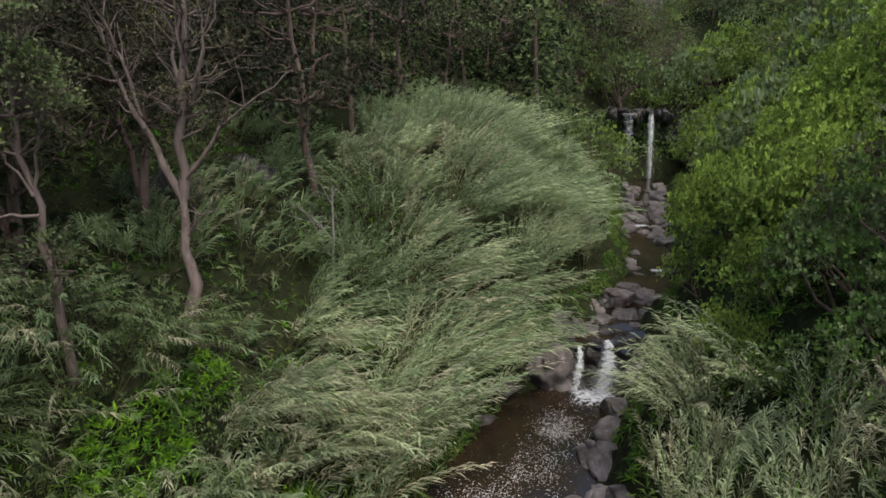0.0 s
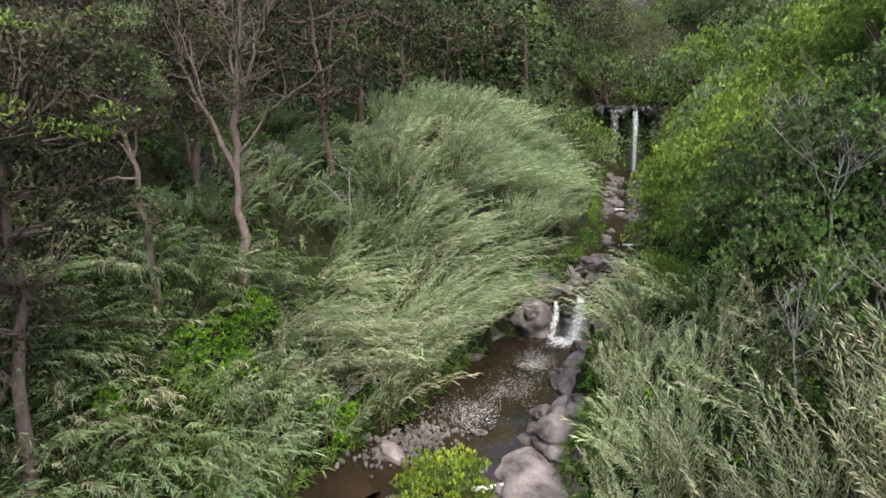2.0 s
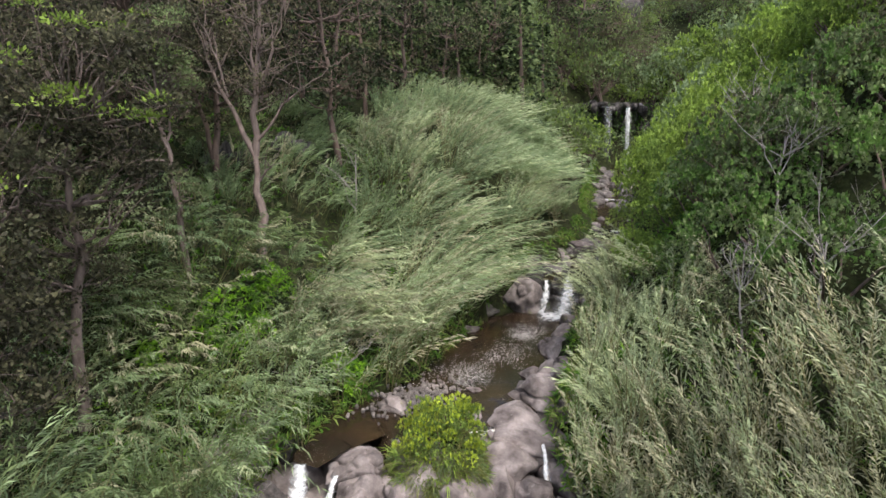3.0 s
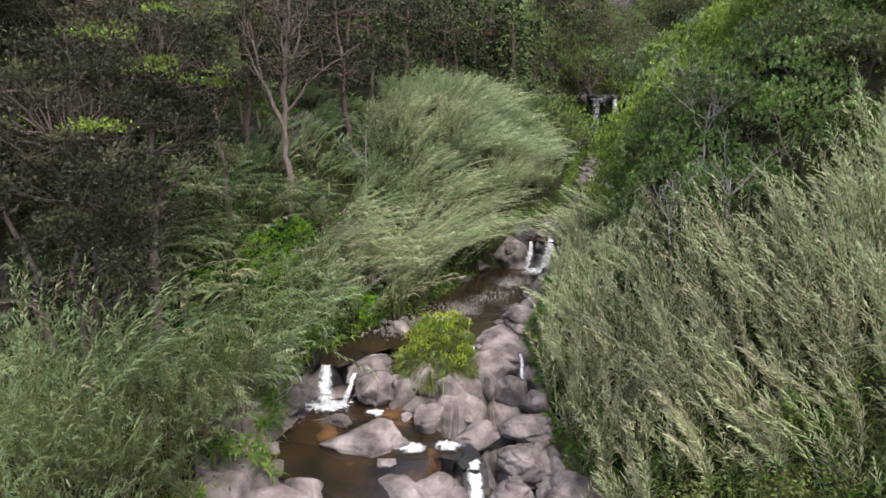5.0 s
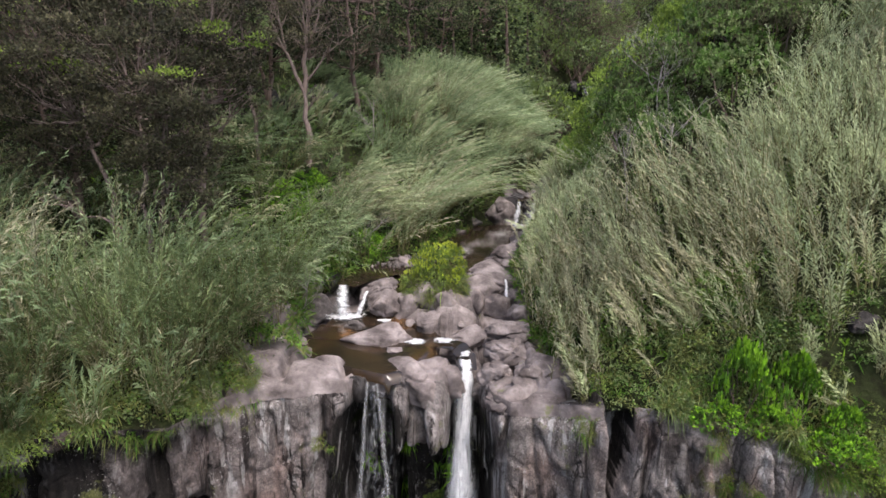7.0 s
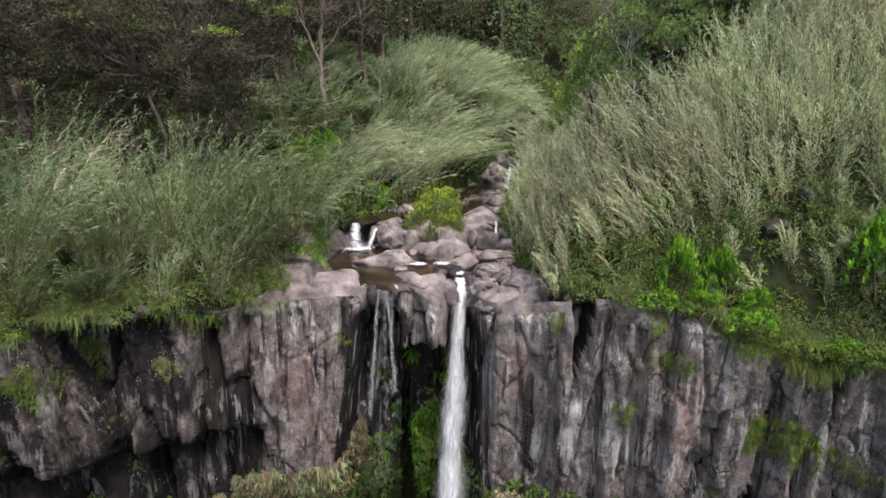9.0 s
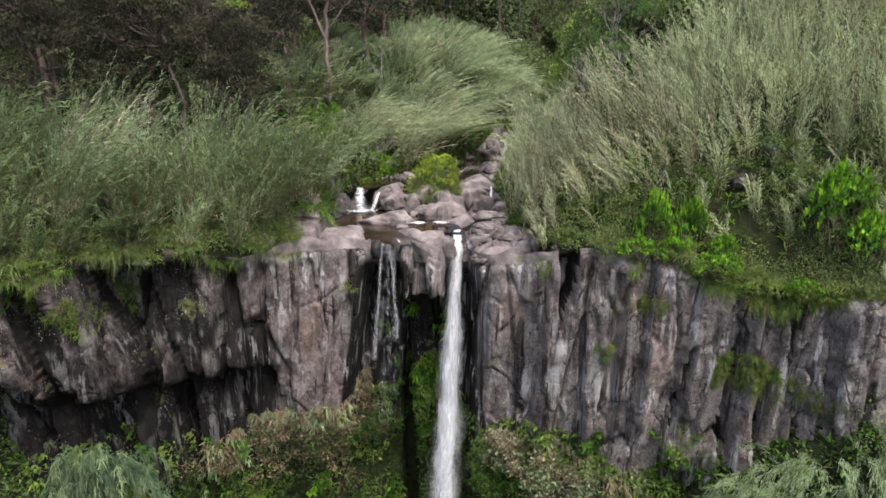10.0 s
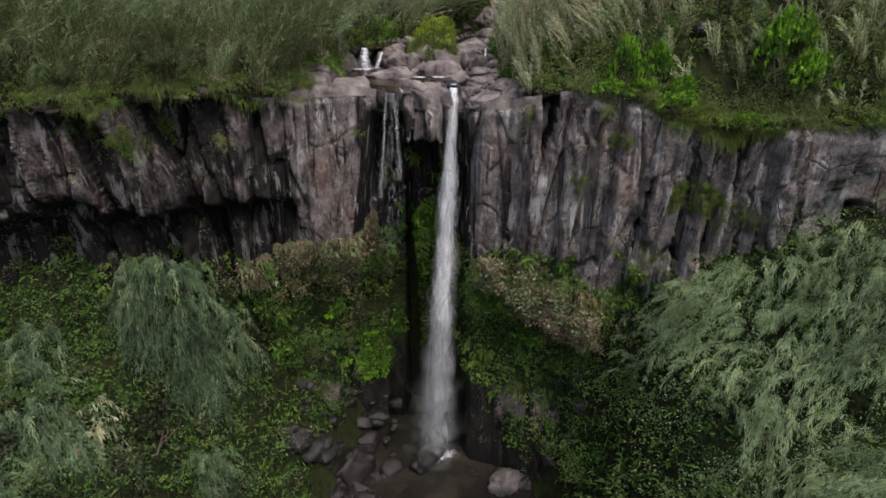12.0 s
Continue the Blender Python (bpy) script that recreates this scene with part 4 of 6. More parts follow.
DARK_ROCKS = (
    ((-4.3, 9.1, -0.3), (0.5, 0.45, 0.45)), ((-2.35, 2.3, -1.6), (0.3, 0.5, 0.5)), ((5.35, 20.5, 0.75), (0.42, 0.45, 0.6)), ((6.7, 20.5, 0.6), (0.7, 0.6, 0.75)), ((4.4, 21.0, 1.0), (0.45, 0.5, 0.45)), ((5.3, 20.45, -0.2), (1.2, 0.4, 0.75)), ((6.0, 21.4, 1.2), (0.4, 0.4, 0.45)), ((4.9, 21.6, 1.25), (0.5, 0.4, 0.4)),
    ((6.1, 22.4, 1.2), (0.6, 0.5, 0.5)), ((5.2, 22.3, 1.1), (0.45, 0.4, 0.5)), ((2.0, 19.3, 0.1), (0.8, 0.6, 0.5)), ((-4.95, 8.6, -0.4), (0.5, 0.45, 0.4)), ((-4.5, 7.5, -0.95), (0.6, 0.7, 0.7)),
    ((-3.0, 6.1, -1.1), (0.5, 0.4, 0.3)), ((1.3, 7.3, -0.9), (0.4, 0.5, 0.5)), ((-5.2, 5.6, -0.8), (0.6, 0.9, 0.6)))
for i, (at, size) in enumerate(DARK_ROCKS):
    boulder("boulder", at, size, 90 + i, WET_ROCK if i < 8 else BOULDER, "dark wet boulder beside the cascade", 0.4 * i, 0.4, "boulders in the stream", 4)
rng = np.random.default_rng(5)
for i in range(110):                                  # strewn up the stream
    yy = rng.uniform(21.5, 50) if i < 105 else rng.uniform(12, 19)
    side = rng.choice((-1, 1))
    xx = stream_x(yy) + side * stream_half(yy) * rng.uniform(0.15 if i < 105 else 0.7, 1.2)
    s = rng.uniform(0.22, 0.7) * (1 + (yy > 40) * 0.5)
    boulder("boulder", (float(xx), float(yy), float(stream_z(yy)) + 0.02 * s), (s, s * rng.uniform(0.6, 1), s * rng.uniform(0.4, 0.7)), 120 + i, BOULDER, "grey boulder at the edge of the upper stream", rng.uniform(0, 3), 0.4, "boulders of the upper stream")
for at, size, mat, label in (((-4.4, 0.2, -22.2), (1.9, 1.3, 1.5), WET_ROCK, "large dark wet boulder in the plunge pool"), ((-0.1, 0.8, -22.3), (1.35, 0.9, 0.8), WET_ROCK, "wet boulder struck by the falling water"),
                             ((4.3, -0.9, -22.3), (1.15, 0.85, 0.8), BOULDER, "pale dry boulder at the edge of the pool"), ((6.4, 0.8, -22.3), (0.75, 0.6, 0.7), BOULDER, "grey boulder at the edge of the pool")):
    boulder("boulder", at, size, 190 + int(at[0] * 3), mat, label, 0.6, 0.6, "boulders of the plunge pool", 4)
for i in range(170):
    west = i % 3 != 0
    xx = rng.uniform(-7.5, -2.0) if west else rng.uniform(4.6, 8.0)
    yy = rng.uniform(-2.5, 5.0)
    s = 0.2 + 0.75 * rng.uniform(0, 1) ** 2.5
    zz = max(float(lower_ground(xx, yy)), POOL_Z - 0.1 + (1.5 * float(smooth(1.5, 5, yy)) if west else 0))
    boulder("boulder", (xx, yy, zz + 0.1), (s, s * rng.uniform(0.6, 1), s * rng.uniform(0.5, 0.8)), 210 + i, WET_ROCK, "dark broken rock at the foot of the fall", rng.uniform(0, 3), 0.6, "rocks below the fall")
for at, size in (((-9.6, 20.2, 6.5), (0.7, 0.6, 1.0)), ((-6.4, 21.6, 7.1), (0.7, 0.5, 0.5)), ((-8.6, 20.6, 6.4), (0.6, 0.6, 0.7)), ((-7.2, 21.9, 7.2), (0.6, 0.5, 0.7)), ((19, 74, 18.0), (3.5, 2, 3.5)), ((22.5, 76, 19.0), (3, 2, 3.0)), ((12.1, -0.75, float(upper_ground(12.1, -0.75)) + 0.05), (0.4, 0.3, 0.4)), ((11.1, -0.95, float(upper_ground(11.1, -0.95)) + 0.05), (0.45, 0.3, 0.3))):
    boulder("rock_outcrop", at, size, 300 + int(at[0]), OUTCROP, "grey rock outcrop on the wooded slope", 0.3, 0.6, "rock outcrops", 4)


for i in range(7):                                    # broken lip of the far fall
    xx = 15.2 + 0.8 * i
    boulder("boulder", (xx, 56.2 + 0.4 * math.sin(i * 2.7), 8.0 + 0.25 * math.sin(i * 1.9)), (0.55 + 0.25 * math.sin(i * 3.1), 0.6, 0.5 + 0.25 * math.cos(i * 2.2)), 420 + i, OUTCROP, "dark grey rock on the lip of the far fall", i * 0.7, 0.6, "rocks of the far fall")


def driftwood(at, length, turn, label):
    soup = Soup()
    t = np.linspace(-0.5, 0.5, 9)
    soup.tube(np.stack([t * length, 0.08 * np.sin(t * 7), 0.05 * np.cos(t * 5)], -1), np.linspace(0.07, 0.035, 9), 0, 7)
    ob = new("driftwood_log", soup.mesh("driftwood_log", [BARK_RED]))
    ob.location, ob.rotation_euler = at, (0, 0.06, turn)
    return tagged(ob, label, "log")


driftwood((6.0, 0.2, POOL_Z + 0.75), 2.2, -0.2, "reddish driftwood log stranded on the rocks")
driftwood((-5.2, 1.0, POOL_Z + 0.8), 1.6, 0.7, "short driftwood log among dark rocks")


def gravel():
    soup = Soup()
    rng = np.random.default_rng(8)
    bm = bmesh.new()
    bmesh.ops.create_icosphere(bm, subdivisions=1, radius=1)
    ball = np.array([v.co[:] for v in bm.verts])
    faces = np.array([[v.index for v in f.verts] for f in bm.faces])
    bm.free()
    for _ in range(380):
        a = rng.normal(0, 1, 2)
        at = np.array((-0.8 + 0.6 * a[0] + 0.3 * a[1], 11.5 + 0.55 * a[1], 0.03))
        soup.add(ball * rng.uniform(0.035, 0.11) * rng.uniform(0.6, 1.2, 3) * (1 + rng.normal(0, 0.12, (len(ball), 1))) + at, faces)
    tagged(new("gravel_bar", soup.mesh("gravel_bar", [BOULDER])), "bar of pale river gravel beside the pool", "gravel", kind="stuff")


gravel()


# ---- plants ----
def scatter(rng, box, per, keep):
    """Random places in a box of the plan that keep() accepts."""
    x0, x1, y0, y1 = box
    n = int((x1 - x0) * (y1 - y0) * per)
    x, y = rng.uniform(x0, x1, n), rng.uniform(y0, y1, n)
    ok = keep(x, y)
    return x[ok], y[ok]


def off_stream(x, y):
    return np.abs(x - stream_x(y)) - stream_half(y)


def in_glade(x, y):
    """Small clearings in the reeds where bright ferns grow."""
    hit = np.zeros(len(x), bool)
    for a, b, r in ((-5.5, 13.6, 0.55), (-5.8, 12.6, 0.6), (-5.9, 11.7, 0.7), (-6.5, 10.9, 0.75), (-3.1, 11.8, 0.6), (-8.2, 9.4, 0.5)):
        hit |= np.hypot(x - a, y - b) < r * (1 + 0.3 * vnoise(x * 2, y * 2, 95))
    return hit


def heads_of(x, y, clump, seed):
    """The clump that each stem belongs to: its centre and two random numbers."""
    gx, gy = np.floor(x / clump), np.floor(y / clump)
    best, cx, cy, who, kin = np.full(len(x), 99.0), x.copy(), y.copy(), np.zeros(len(x)), np.zeros(len(x))
    for i in (-1, 0, 1):
        for j in (-1, 0, 1):
            ix, iy = (gx + i).astype(np.int64), (gy + j).astype(np.int64)
            px, py = (ix + hashed(ix, iy, ix * 0 + seed)) * clump, (iy + hashed(ix, iy, ix * 0 + seed + 5)) * clump
            d = np.hypot(px - x, py - y)
            m = d < best
            best, cx, cy = np.where(m, d, best), np.where(m, px, cx), np.where(m, py, cy)
            who, kin = np.where(m, hashed(ix, iy, ix * 0 + seed + 9), who), np.where(m, hashed(ix, iy, ix * 0 + seed + 13), kin)
    return cx, cy, who, kin


def reeds(name, x, y, ground, height, lean, rng, label, mats, pale=0.3, leaf=0.46, wide=0.042, count=22, low=0.3, curl=0.28, droop=0.3, gusty=0.25, spread=0.5, clump=1.3, fan=0.4, pull=0.45, dry=0.0):
    """A stand of giant reeds blown one way, in clumps that fan out: stems and long leaves laid along them."""
    soup = Soup()
    open_air = in_glade(x, y)
    x, y = x[~open_air], y[~open_air]
    n = len(x)
    cx, cy, who, kin = heads_of(x, y, clump, 3)
    ex, ey = (x - cx) / clump, (y - cy) / clump
    x, y = x - pull * (x - cx), y - pull * (y - cy)
    z = ground(x, y) - 0.1
    H = (height(x, y) if callable(height) else height) * rng.uniform(0.68, 1.1, n) * (0.68 + 0.55 * who) * (1 + 0.22 * vnoise(x * 0.4, y * 0.4, 3))
    base = np.stack([x, y, z], -1)
    gust = np.stack([vnoise(x * 0.3, y * 0.3, 5), vnoise(x * 0.3, y * 0.3, 9), 0 * x], -1)
    L = np.array(lean) + gusty * gust + rng.normal(0, 0.14, (n, 3)) * np.array((1, 1, 0)) + fan * np.stack([ex, ey, 0 * x], -1) + 0.2 * np.stack([who - 0.5, kin - 0.5, 0 * x], -1)
    bend = np.linalg.norm(L[:, :2], axis=1)

    def at(t):
        t = t if np.ndim(t) else np.full(n, t)
        p = base + L * (H * t ** 1.6)[:, None]
        p[:, 2] += H * t * (1 - curl * np.minimum(bend, 1.6) * t)
        return p

    own = np.clip(0.25 * (kin - 0.5) + 0.16 * rng.normal(0, 1, n) + 0.15 * vnoise(x * 0.5, y * 0.5, 12), -0.4, 0.35)
    w = 0.014
    k = [at(t) for t in (0.0, 0.45, 0.95)]
    s = unit(rng.normal(size=(n, 3)) * np.array((1, 1, 0))) * w
    v = np.stack([k[0] - s, k[0] + s, k[1] + s, k[1] - s, k[2] + s * 0.4, k[2] - s * 0.4], 1).reshape(-1, 3)
    i = np.arange(n)[:, None] * 6
    soup.add(v, np.concatenate([i + np.array((0, 1, 2, 3)), i + np.array((3, 2, 4, 5))]), 1, own)
    tone = 0.5 * kin + 0.5 * rng.uniform(0, 1, n) + 0.3 * vnoise(x * 0.3, y * 0.3, 12)
    tan = rng.uniform(0, 1, n) + 0.5 * vnoise(x * 0.25, y * 0.25, 22) < dry
    fade = rng.uniform(0.1, 0.5, n)                  # below this height the leaves have dried
    az0 = rng.uniform(0, np.pi, n)
    for j in range(count):
        q = (j + rng.uniform(0, 1, n)) / count
        t = np.clip(low + (1 - low) * q ** 0.75, 0, 1)
        p = at(t)
        tang = unit(at(np.minimum(t + 0.05, 1.05)) - p)
        az = az0 + np.pi * (j % 2) + rng.normal(0, 0.45, n)      # leaves stand in two rows
        side = np.stack([np.cos(az), np.sin(az), 0.1 + 0 * az], -1)
        way = tang + side * spread * rng.uniform(0.5, 1.5, (n, 1)) * (1.4 - 0.8 * t)[:, None]
        size = leaf * rng.uniform(0.65, 1.3, n) * (1.25 - 0.5 * t)
        kind = np.where(tan | ((t < fade) & (dry > 0)), 3, np.where(tone + 0.5 * (t - 0.6) > 1 - pale, 2, 0))
        for sl in (0, 2, 3):
            m = kind == sl
            soup.blades(p[m], way[m], size[m], wide * rng.uniform(0.7, 1.3, m.sum()), droop * rng.uniform(0.1, 1.2, m.sum()), rng, sl, wind=L[m] * 0.3, tone=own[m] + 0.12 * rng.normal(0, 1, m.sum()))
    return tagged(new(name, soup.mesh(name, mats)), label, "reeds", kind="stuff")


def left_bank(x, y):
    return (x < stream_x(y)) & (off_stream(x, y) > 0.2)


def right_bank(x, y):
    return (x > stream_x(y)) & (off_stream(x, y) > 0.1)


def patchy(x, y, scale, cut, seed):
    return fbm(x * scale, y * scale, seed, 2) > cut


GREEN_REED = [REED, REED_STEM, REED_PALE, REED_TAN]
WEST_REED = [OLIVE_LEAF, REED_STEM, REED, REED_TAN]
WEST_GORGE = [BLUE_LEAF, REED_STEM, GREY_LEAF, REED_TAN]
rng = np.random.default_rng(11)
# the great stand on the slope between stream and wood
x, y = scatter(rng, (-7, 13, 12, 38), 15, lambda x, y: left_bank(x, y) & (off_stream(x, y) > np.interp(y, [19, 21, 36], [0.45, 1.5, 1.9])) & (x > np.interp(y, [11, 16, 22, 30, 38], [-4.6, -4.4, -4.2, -3.8, -2.5])) & (off_stream(x, y) < np.interp(y, [11, 20, 30, 38], [9, 10, 13, 15])) & patchy(x, y, 0.3, -0.42, 51))
reeds("reed_thicket", x, y, upper_ground, lambda x, y: 3.0 * (1 - 0.5 * smooth(22, 29, y) * smooth(7.5, 2.5, off_stream(x, y))), (0.5, -0.1, 0), rng, "great stand of grey-green reeds bent over by wind", GREEN_REED, 0.28, gusty=0.55, count=30, clump=2.3, spread=0.85, fan=0.8, pull=0.5, leaf=0.34, wide=0.034, droop=0.5)
# west of the pool, low on the bank
x, y = scatter(rng, (-7, 1, 5.8, 14.5), 18, lambda x, y: left_bank(x, y) & (off_stream(x, y) > np.where(y > 8.5, 0.25, 0.7)) & (x > np.interp(y, [5, 8, 11, 13], [-5.8, -5.4, -5.0, -4.8])) & patchy(x, y, 0.35, -0.6, 52))
reeds("reed_thicket", x, y, upper_ground, 3.0, (0.4, -0.2, 0), rng, "green reeds drooping over the stream pool", GREEN_REED, 0.35, count=30, clump=1.9, spread=0.85, gusty=0.5, fan=0.8, pull=0.5, leaf=0.34, wide=0.034, droop=0.5)
# along the west cliff top
def rim_height(tall, rise):
    """Low at the cliff's edge, full height a few metres behind it."""
    return lambda x, y: tall * (0.42 + 0.58 * smooth(0.5, rise, y - cliff_y(x)))


x, y = scatter(rng, (-22, -3.9, -11, 8), 19, lambda x, y: left_bank(x, y) & (off_stream(x, y) > np.interp(y, [0, 4, 8], [1.9, 0.9, 0.6])) & (y > cliff_y(x) + 0.5) & (y < cliff_y(x) + 6.0) & (x < np.interp(y, [0, 2, 5, 8], [-5.4, -5.6, -5.2, -5.6])))
reeds("reed_thicket", x, y, upper_ground, rim_height(4.4, 2.4), (0.2, -0.2, 0), rng, "dense reeds with dry stalks along the cliff top", WEST_REED, 0.38, low=0.08, spread=0.55, clump=1.3, count=38, fan=0.5, pull=0.5, droop=0.35, dry=0.05, leaf=0.36, wide=0.036)
# foot of the wood
x, y = scatter(rng, (-17, -4.8, 3, 14), 12, lambda x, y: left_bank(x, y) & (x < np.interp(y, [5, 8, 11, 13], [-5.6, -5.2, -4.8, -4.6])) & (y > cliff_y(x) + 6) & patchy(x, y, 0.3, -0.45, 53))
for near, mats, pale in ((y < 8.5, GREEN_REED, 0.2), (y >= 8.5, WEST_REED, 0.4)):
    reeds("reed_thicket", x[near], y[near], upper_ground, 3.0, (0.55, -0.25, 0), rng, "soft green reeds below the trees", mats, pale, droop=0.6, clump=1.7, fan=0.8, leaf=0.25, wide=0.026, count=36, curl=0.4, spread=0.8, gusty=0.5)
# between the trees and the great stand
x, y = scatter(rng, (-11, -3.5, 13, 28), 9, lambda x, y: (x < np.interp(y, [11, 16, 22, 30], [-4.4, -4.2, -4.0, -3.6])) & patchy(x, y, 0.35, 0.12, 56))
reeds("reed_thicket", x, y, upper_ground, 1.3, (0.5, -0.25, 0), rng, "soft green reeds at the edge of the wood", GREEN_REED, 0.12, droop=0.5)
# east bank above the cliff
x, y = scatter(rng, (3, 26, -11, 14), 19, lambda x, y: right_bank(x, y) & (off_stream(x, y) > 0.35) & (y > cliff_y(x) + 1.0 + 0.9 * vnoise(x * 1.3, x * 0, 44) + 0.3 * smooth(7, 9, x)) & (y < np.interp(x, [3, 5, 6, 9, 12, 16, 24], [9, 7.5, 5.4, 4.6, 6.5, 8.5, 12])) & ~((np.abs(x - 11.8) < 1.1) & (np.abs(y + 1.0) < 0.5)))
reeds("reed_thicket", x, y, upper_ground, rim_height(3.5, 4.2), (-0.2, -0.1, 0), rng, "tall pale reeds with dry stems on the cliff top", GREEN_REED, 0.85, low=0.1, spread=0.8, clump=0.9, count=42, leaf=0.27, wide=0.027, dry=0.32, fan=0.35, pull=0.5, gusty=0.3, droop=0.25)
# east bank beside the pool
x, y = scatter(rng, (3, 13, 7, 20), 17, lambda x, y: right_bank(x, y) & (off_stream(x, y) > np.interp(y, [7, 10, 14, 16, 20], [0.8, 1.0, 1.4, 2.2, 3.0])) & (off_stream(x, y) < np.interp(y, [8, 11, 14, 16], [4.4, 3.4, 2.4, 2.3])))
reeds("reed_thicket", x, y, upper_ground, 1.9, (-0.3, -0.2, 0), rng, "pale green reeds on the bank of the pool", GREEN_REED, 0.8, count=44, leaf=0.26, wide=0.025, low=0.05, spread=0.7, clump=1.3, gusty=0.6, droop=0.5, fan=0.8)
# gorge sides
x, y = scatter(rng, (7.0, 21, -20, -3), 9, lambda x, y: (y < cliff_y(x) - 1.0) & (lower_ground(x, y) > -14.0) & (x > np.interp(y, [-16, -9, -4], [12.0, 10.7, 9.2])) & (fbm(x * 0.3, y * 0.3, 54, 2) > np.interp(y, [-12, -9], [0.12, -0.6])))
EAST_BOUGHS = (x, y)
x, y = scatter(rng, (-20, -7, -18, -3.5), 9, lambda x, y: (y < -7.5) & (x < -10.5) & (lower_ground(x, y) > -18) & patchy(x, y, 0.35, 0.0, 55))
reeds("gorge_thicket", x, y, lower_ground, 2.5, (0.25, -0.45, 0), rng, "grey-green feathery thicket drooping into the gorge", WEST_GORGE, 0.1, leaf=0.27, wide=0.034, count=40, droop=1.0, curl=1.1, spread=0.9, clump=1.5, low=0.12, fan=0.8, pull=0.4)


def sprays(name, P, way, reach, sag, rng, mats, label, nodes=9, blades=9, leaf=0.28, wide=0.026, droop=0.6, loose=0.45, stray=0.5):
    """Feathery boughs: from each place a bough runs out along way, sags under its weight and carries narrow leaves."""
    soup = Soup()
    n = len(P)
    way = unit(np.asarray(way) + rng.normal(0, loose, (n, 3)))
    R = reach * rng.uniform(0.55, 1.3, n)
    S = sag * rng.uniform(0.6, 1.3, n)
    own = np.clip(rng.normal(0, 0.16, n) + 0.35 * vnoise(P[:, 0] * 0.7, P[:, 1] * 0.7 + P[:, 2] * 0.7, 37), -0.45, 0.35)
    slot = (rng.uniform(0, 1, n) < 0.2).astype(int)
    for j in range(nodes):
        t = (j + 0.5) / nodes
        at = P + way * (R * t)[:, None]
        at[:, 2] -= R * S * t ** 2
        tang = way.copy()
        tang[:, 2] -= 2 * S * t
        tang = unit(tang)
        for _ in range(blades):
            for sl in (0, 1):
                m = slot == sl
                k = m.sum()
                soup.blades(at[m] + rng.normal(0, 0.05, (k, 3)), tang[m] + rng.normal(0, stray, (k, 3)), leaf * (1.2 - 0.5 * t) * rng.uniform(0.6, 1.3, k), wide * rng.uniform(0.7, 1.3, k), droop * rng.uniform(0.2, 1.3, k), rng, sl, tone=own[m] + 0.12 * rng.normal(0, 1, k))
    return tagged(new(name, soup.mesh(name, mats)), label, "thicket", kind="stuff")


def mound(centre, radii, n, rng):
    """Places over the front of a rounded mass of growth, and the way out of it."""
    d = unit(rng.normal(size=(3 * n, 3)))
    d = d[(d[:, 1] < 0.35) & (d[:, 2] > -0.75)][:n]
    lump = 1 + 0.45 * vnoise(d[:, 0] * 2.6 + centre[0], d[:, 2] * 2.6 + d[:, 1], 31)
    return np.array(centre) + d * np.array(radii) * lump[:, None] * rng.uniform(0.7, 1.0, (len(d), 1)), d


x, y = EAST_BOUGHS
up = 0.4 + rng.uniform(0.0, 1.0, len(x)) * (1.6 + 1.4 * vnoise(x * 0.45, y * 0.45, 33))
P = np.stack([x, y, lower_ground(x, y) + up], -1)
W = np.stack([-0.75 + 0.5 * vnoise(x * 0.35, y * 0.35, 34), -0.45 + 0.5 * vnoise(x * 0.35, y * 0.35, 35), 0.75 + 0.3 * vnoise(x * 0.5, y * 0.5, 36)], -1)
sprays("gorge_thicket", P, W, 2.3, 0.8, rng, [GREY_LEAF, REED], "grey-green feathery thicket arching over the gorge", nodes=12, blades=8, leaf=0.27, wide=0.021, loose=0.22, stray=0.36)
# drooping clumps below the west overhang and by the pool
for centre, radii, n in (((-11.2, -4.2, -9.4), (1.8, 1.1, 2.7), 260), ((-13.6, -9.4, -12.2), (1.5, 1.4, 1.6), 150), ((-12.2, -8.6, -13.8), (1.1, 1.0, 1.2), 80), ((-10.0, -6.9, -16.2), (1.4, 1.1, 1.4), 150), ((-10.2, -4.4, -12.6), (0.9, 0.7, 1.6), 90), ((-9.2, -2.4, -12.0), (0.7, 0.5, 1.2), 50), ((-15.6, -6.6, -10.0), (1.0, 0.9, 1.1), 70)):
    P, W = mound(centre, radii, n, rng)
    sprays("gorge_thicket", P, W * 0.5 + np.array((0.1, -0.3, 0.35)), 1.2, 1.5, rng, [BLUE_LEAF, GREY_LEAF], "blue-green leafy clump drooping below the cliff", nodes=9, blades=7, leaf=0.25, wide=0.028, droop=0.9, loose=0.45)


def on_wall(box, n, rng):
    """Rooting places on the rock face inside a box of x and z."""
    x0, x1, z0, z1 = box
    r, c = rng.integers(2, CLIFF_GRID.shape[0] - 1, 90000), rng.integers(1, CLIFF_GRID.shape[1] - 1, 90000)
    P = CLIFF_GRID[r, c]
    P = P[(P[:, 0] > x0) & (P[:, 0] < x1) & (P[:, 2] > z0) & (P[:, 2] < z1)][:n]
    return P[:, 0], P[:, 1] + 0.05, P[:, 2]


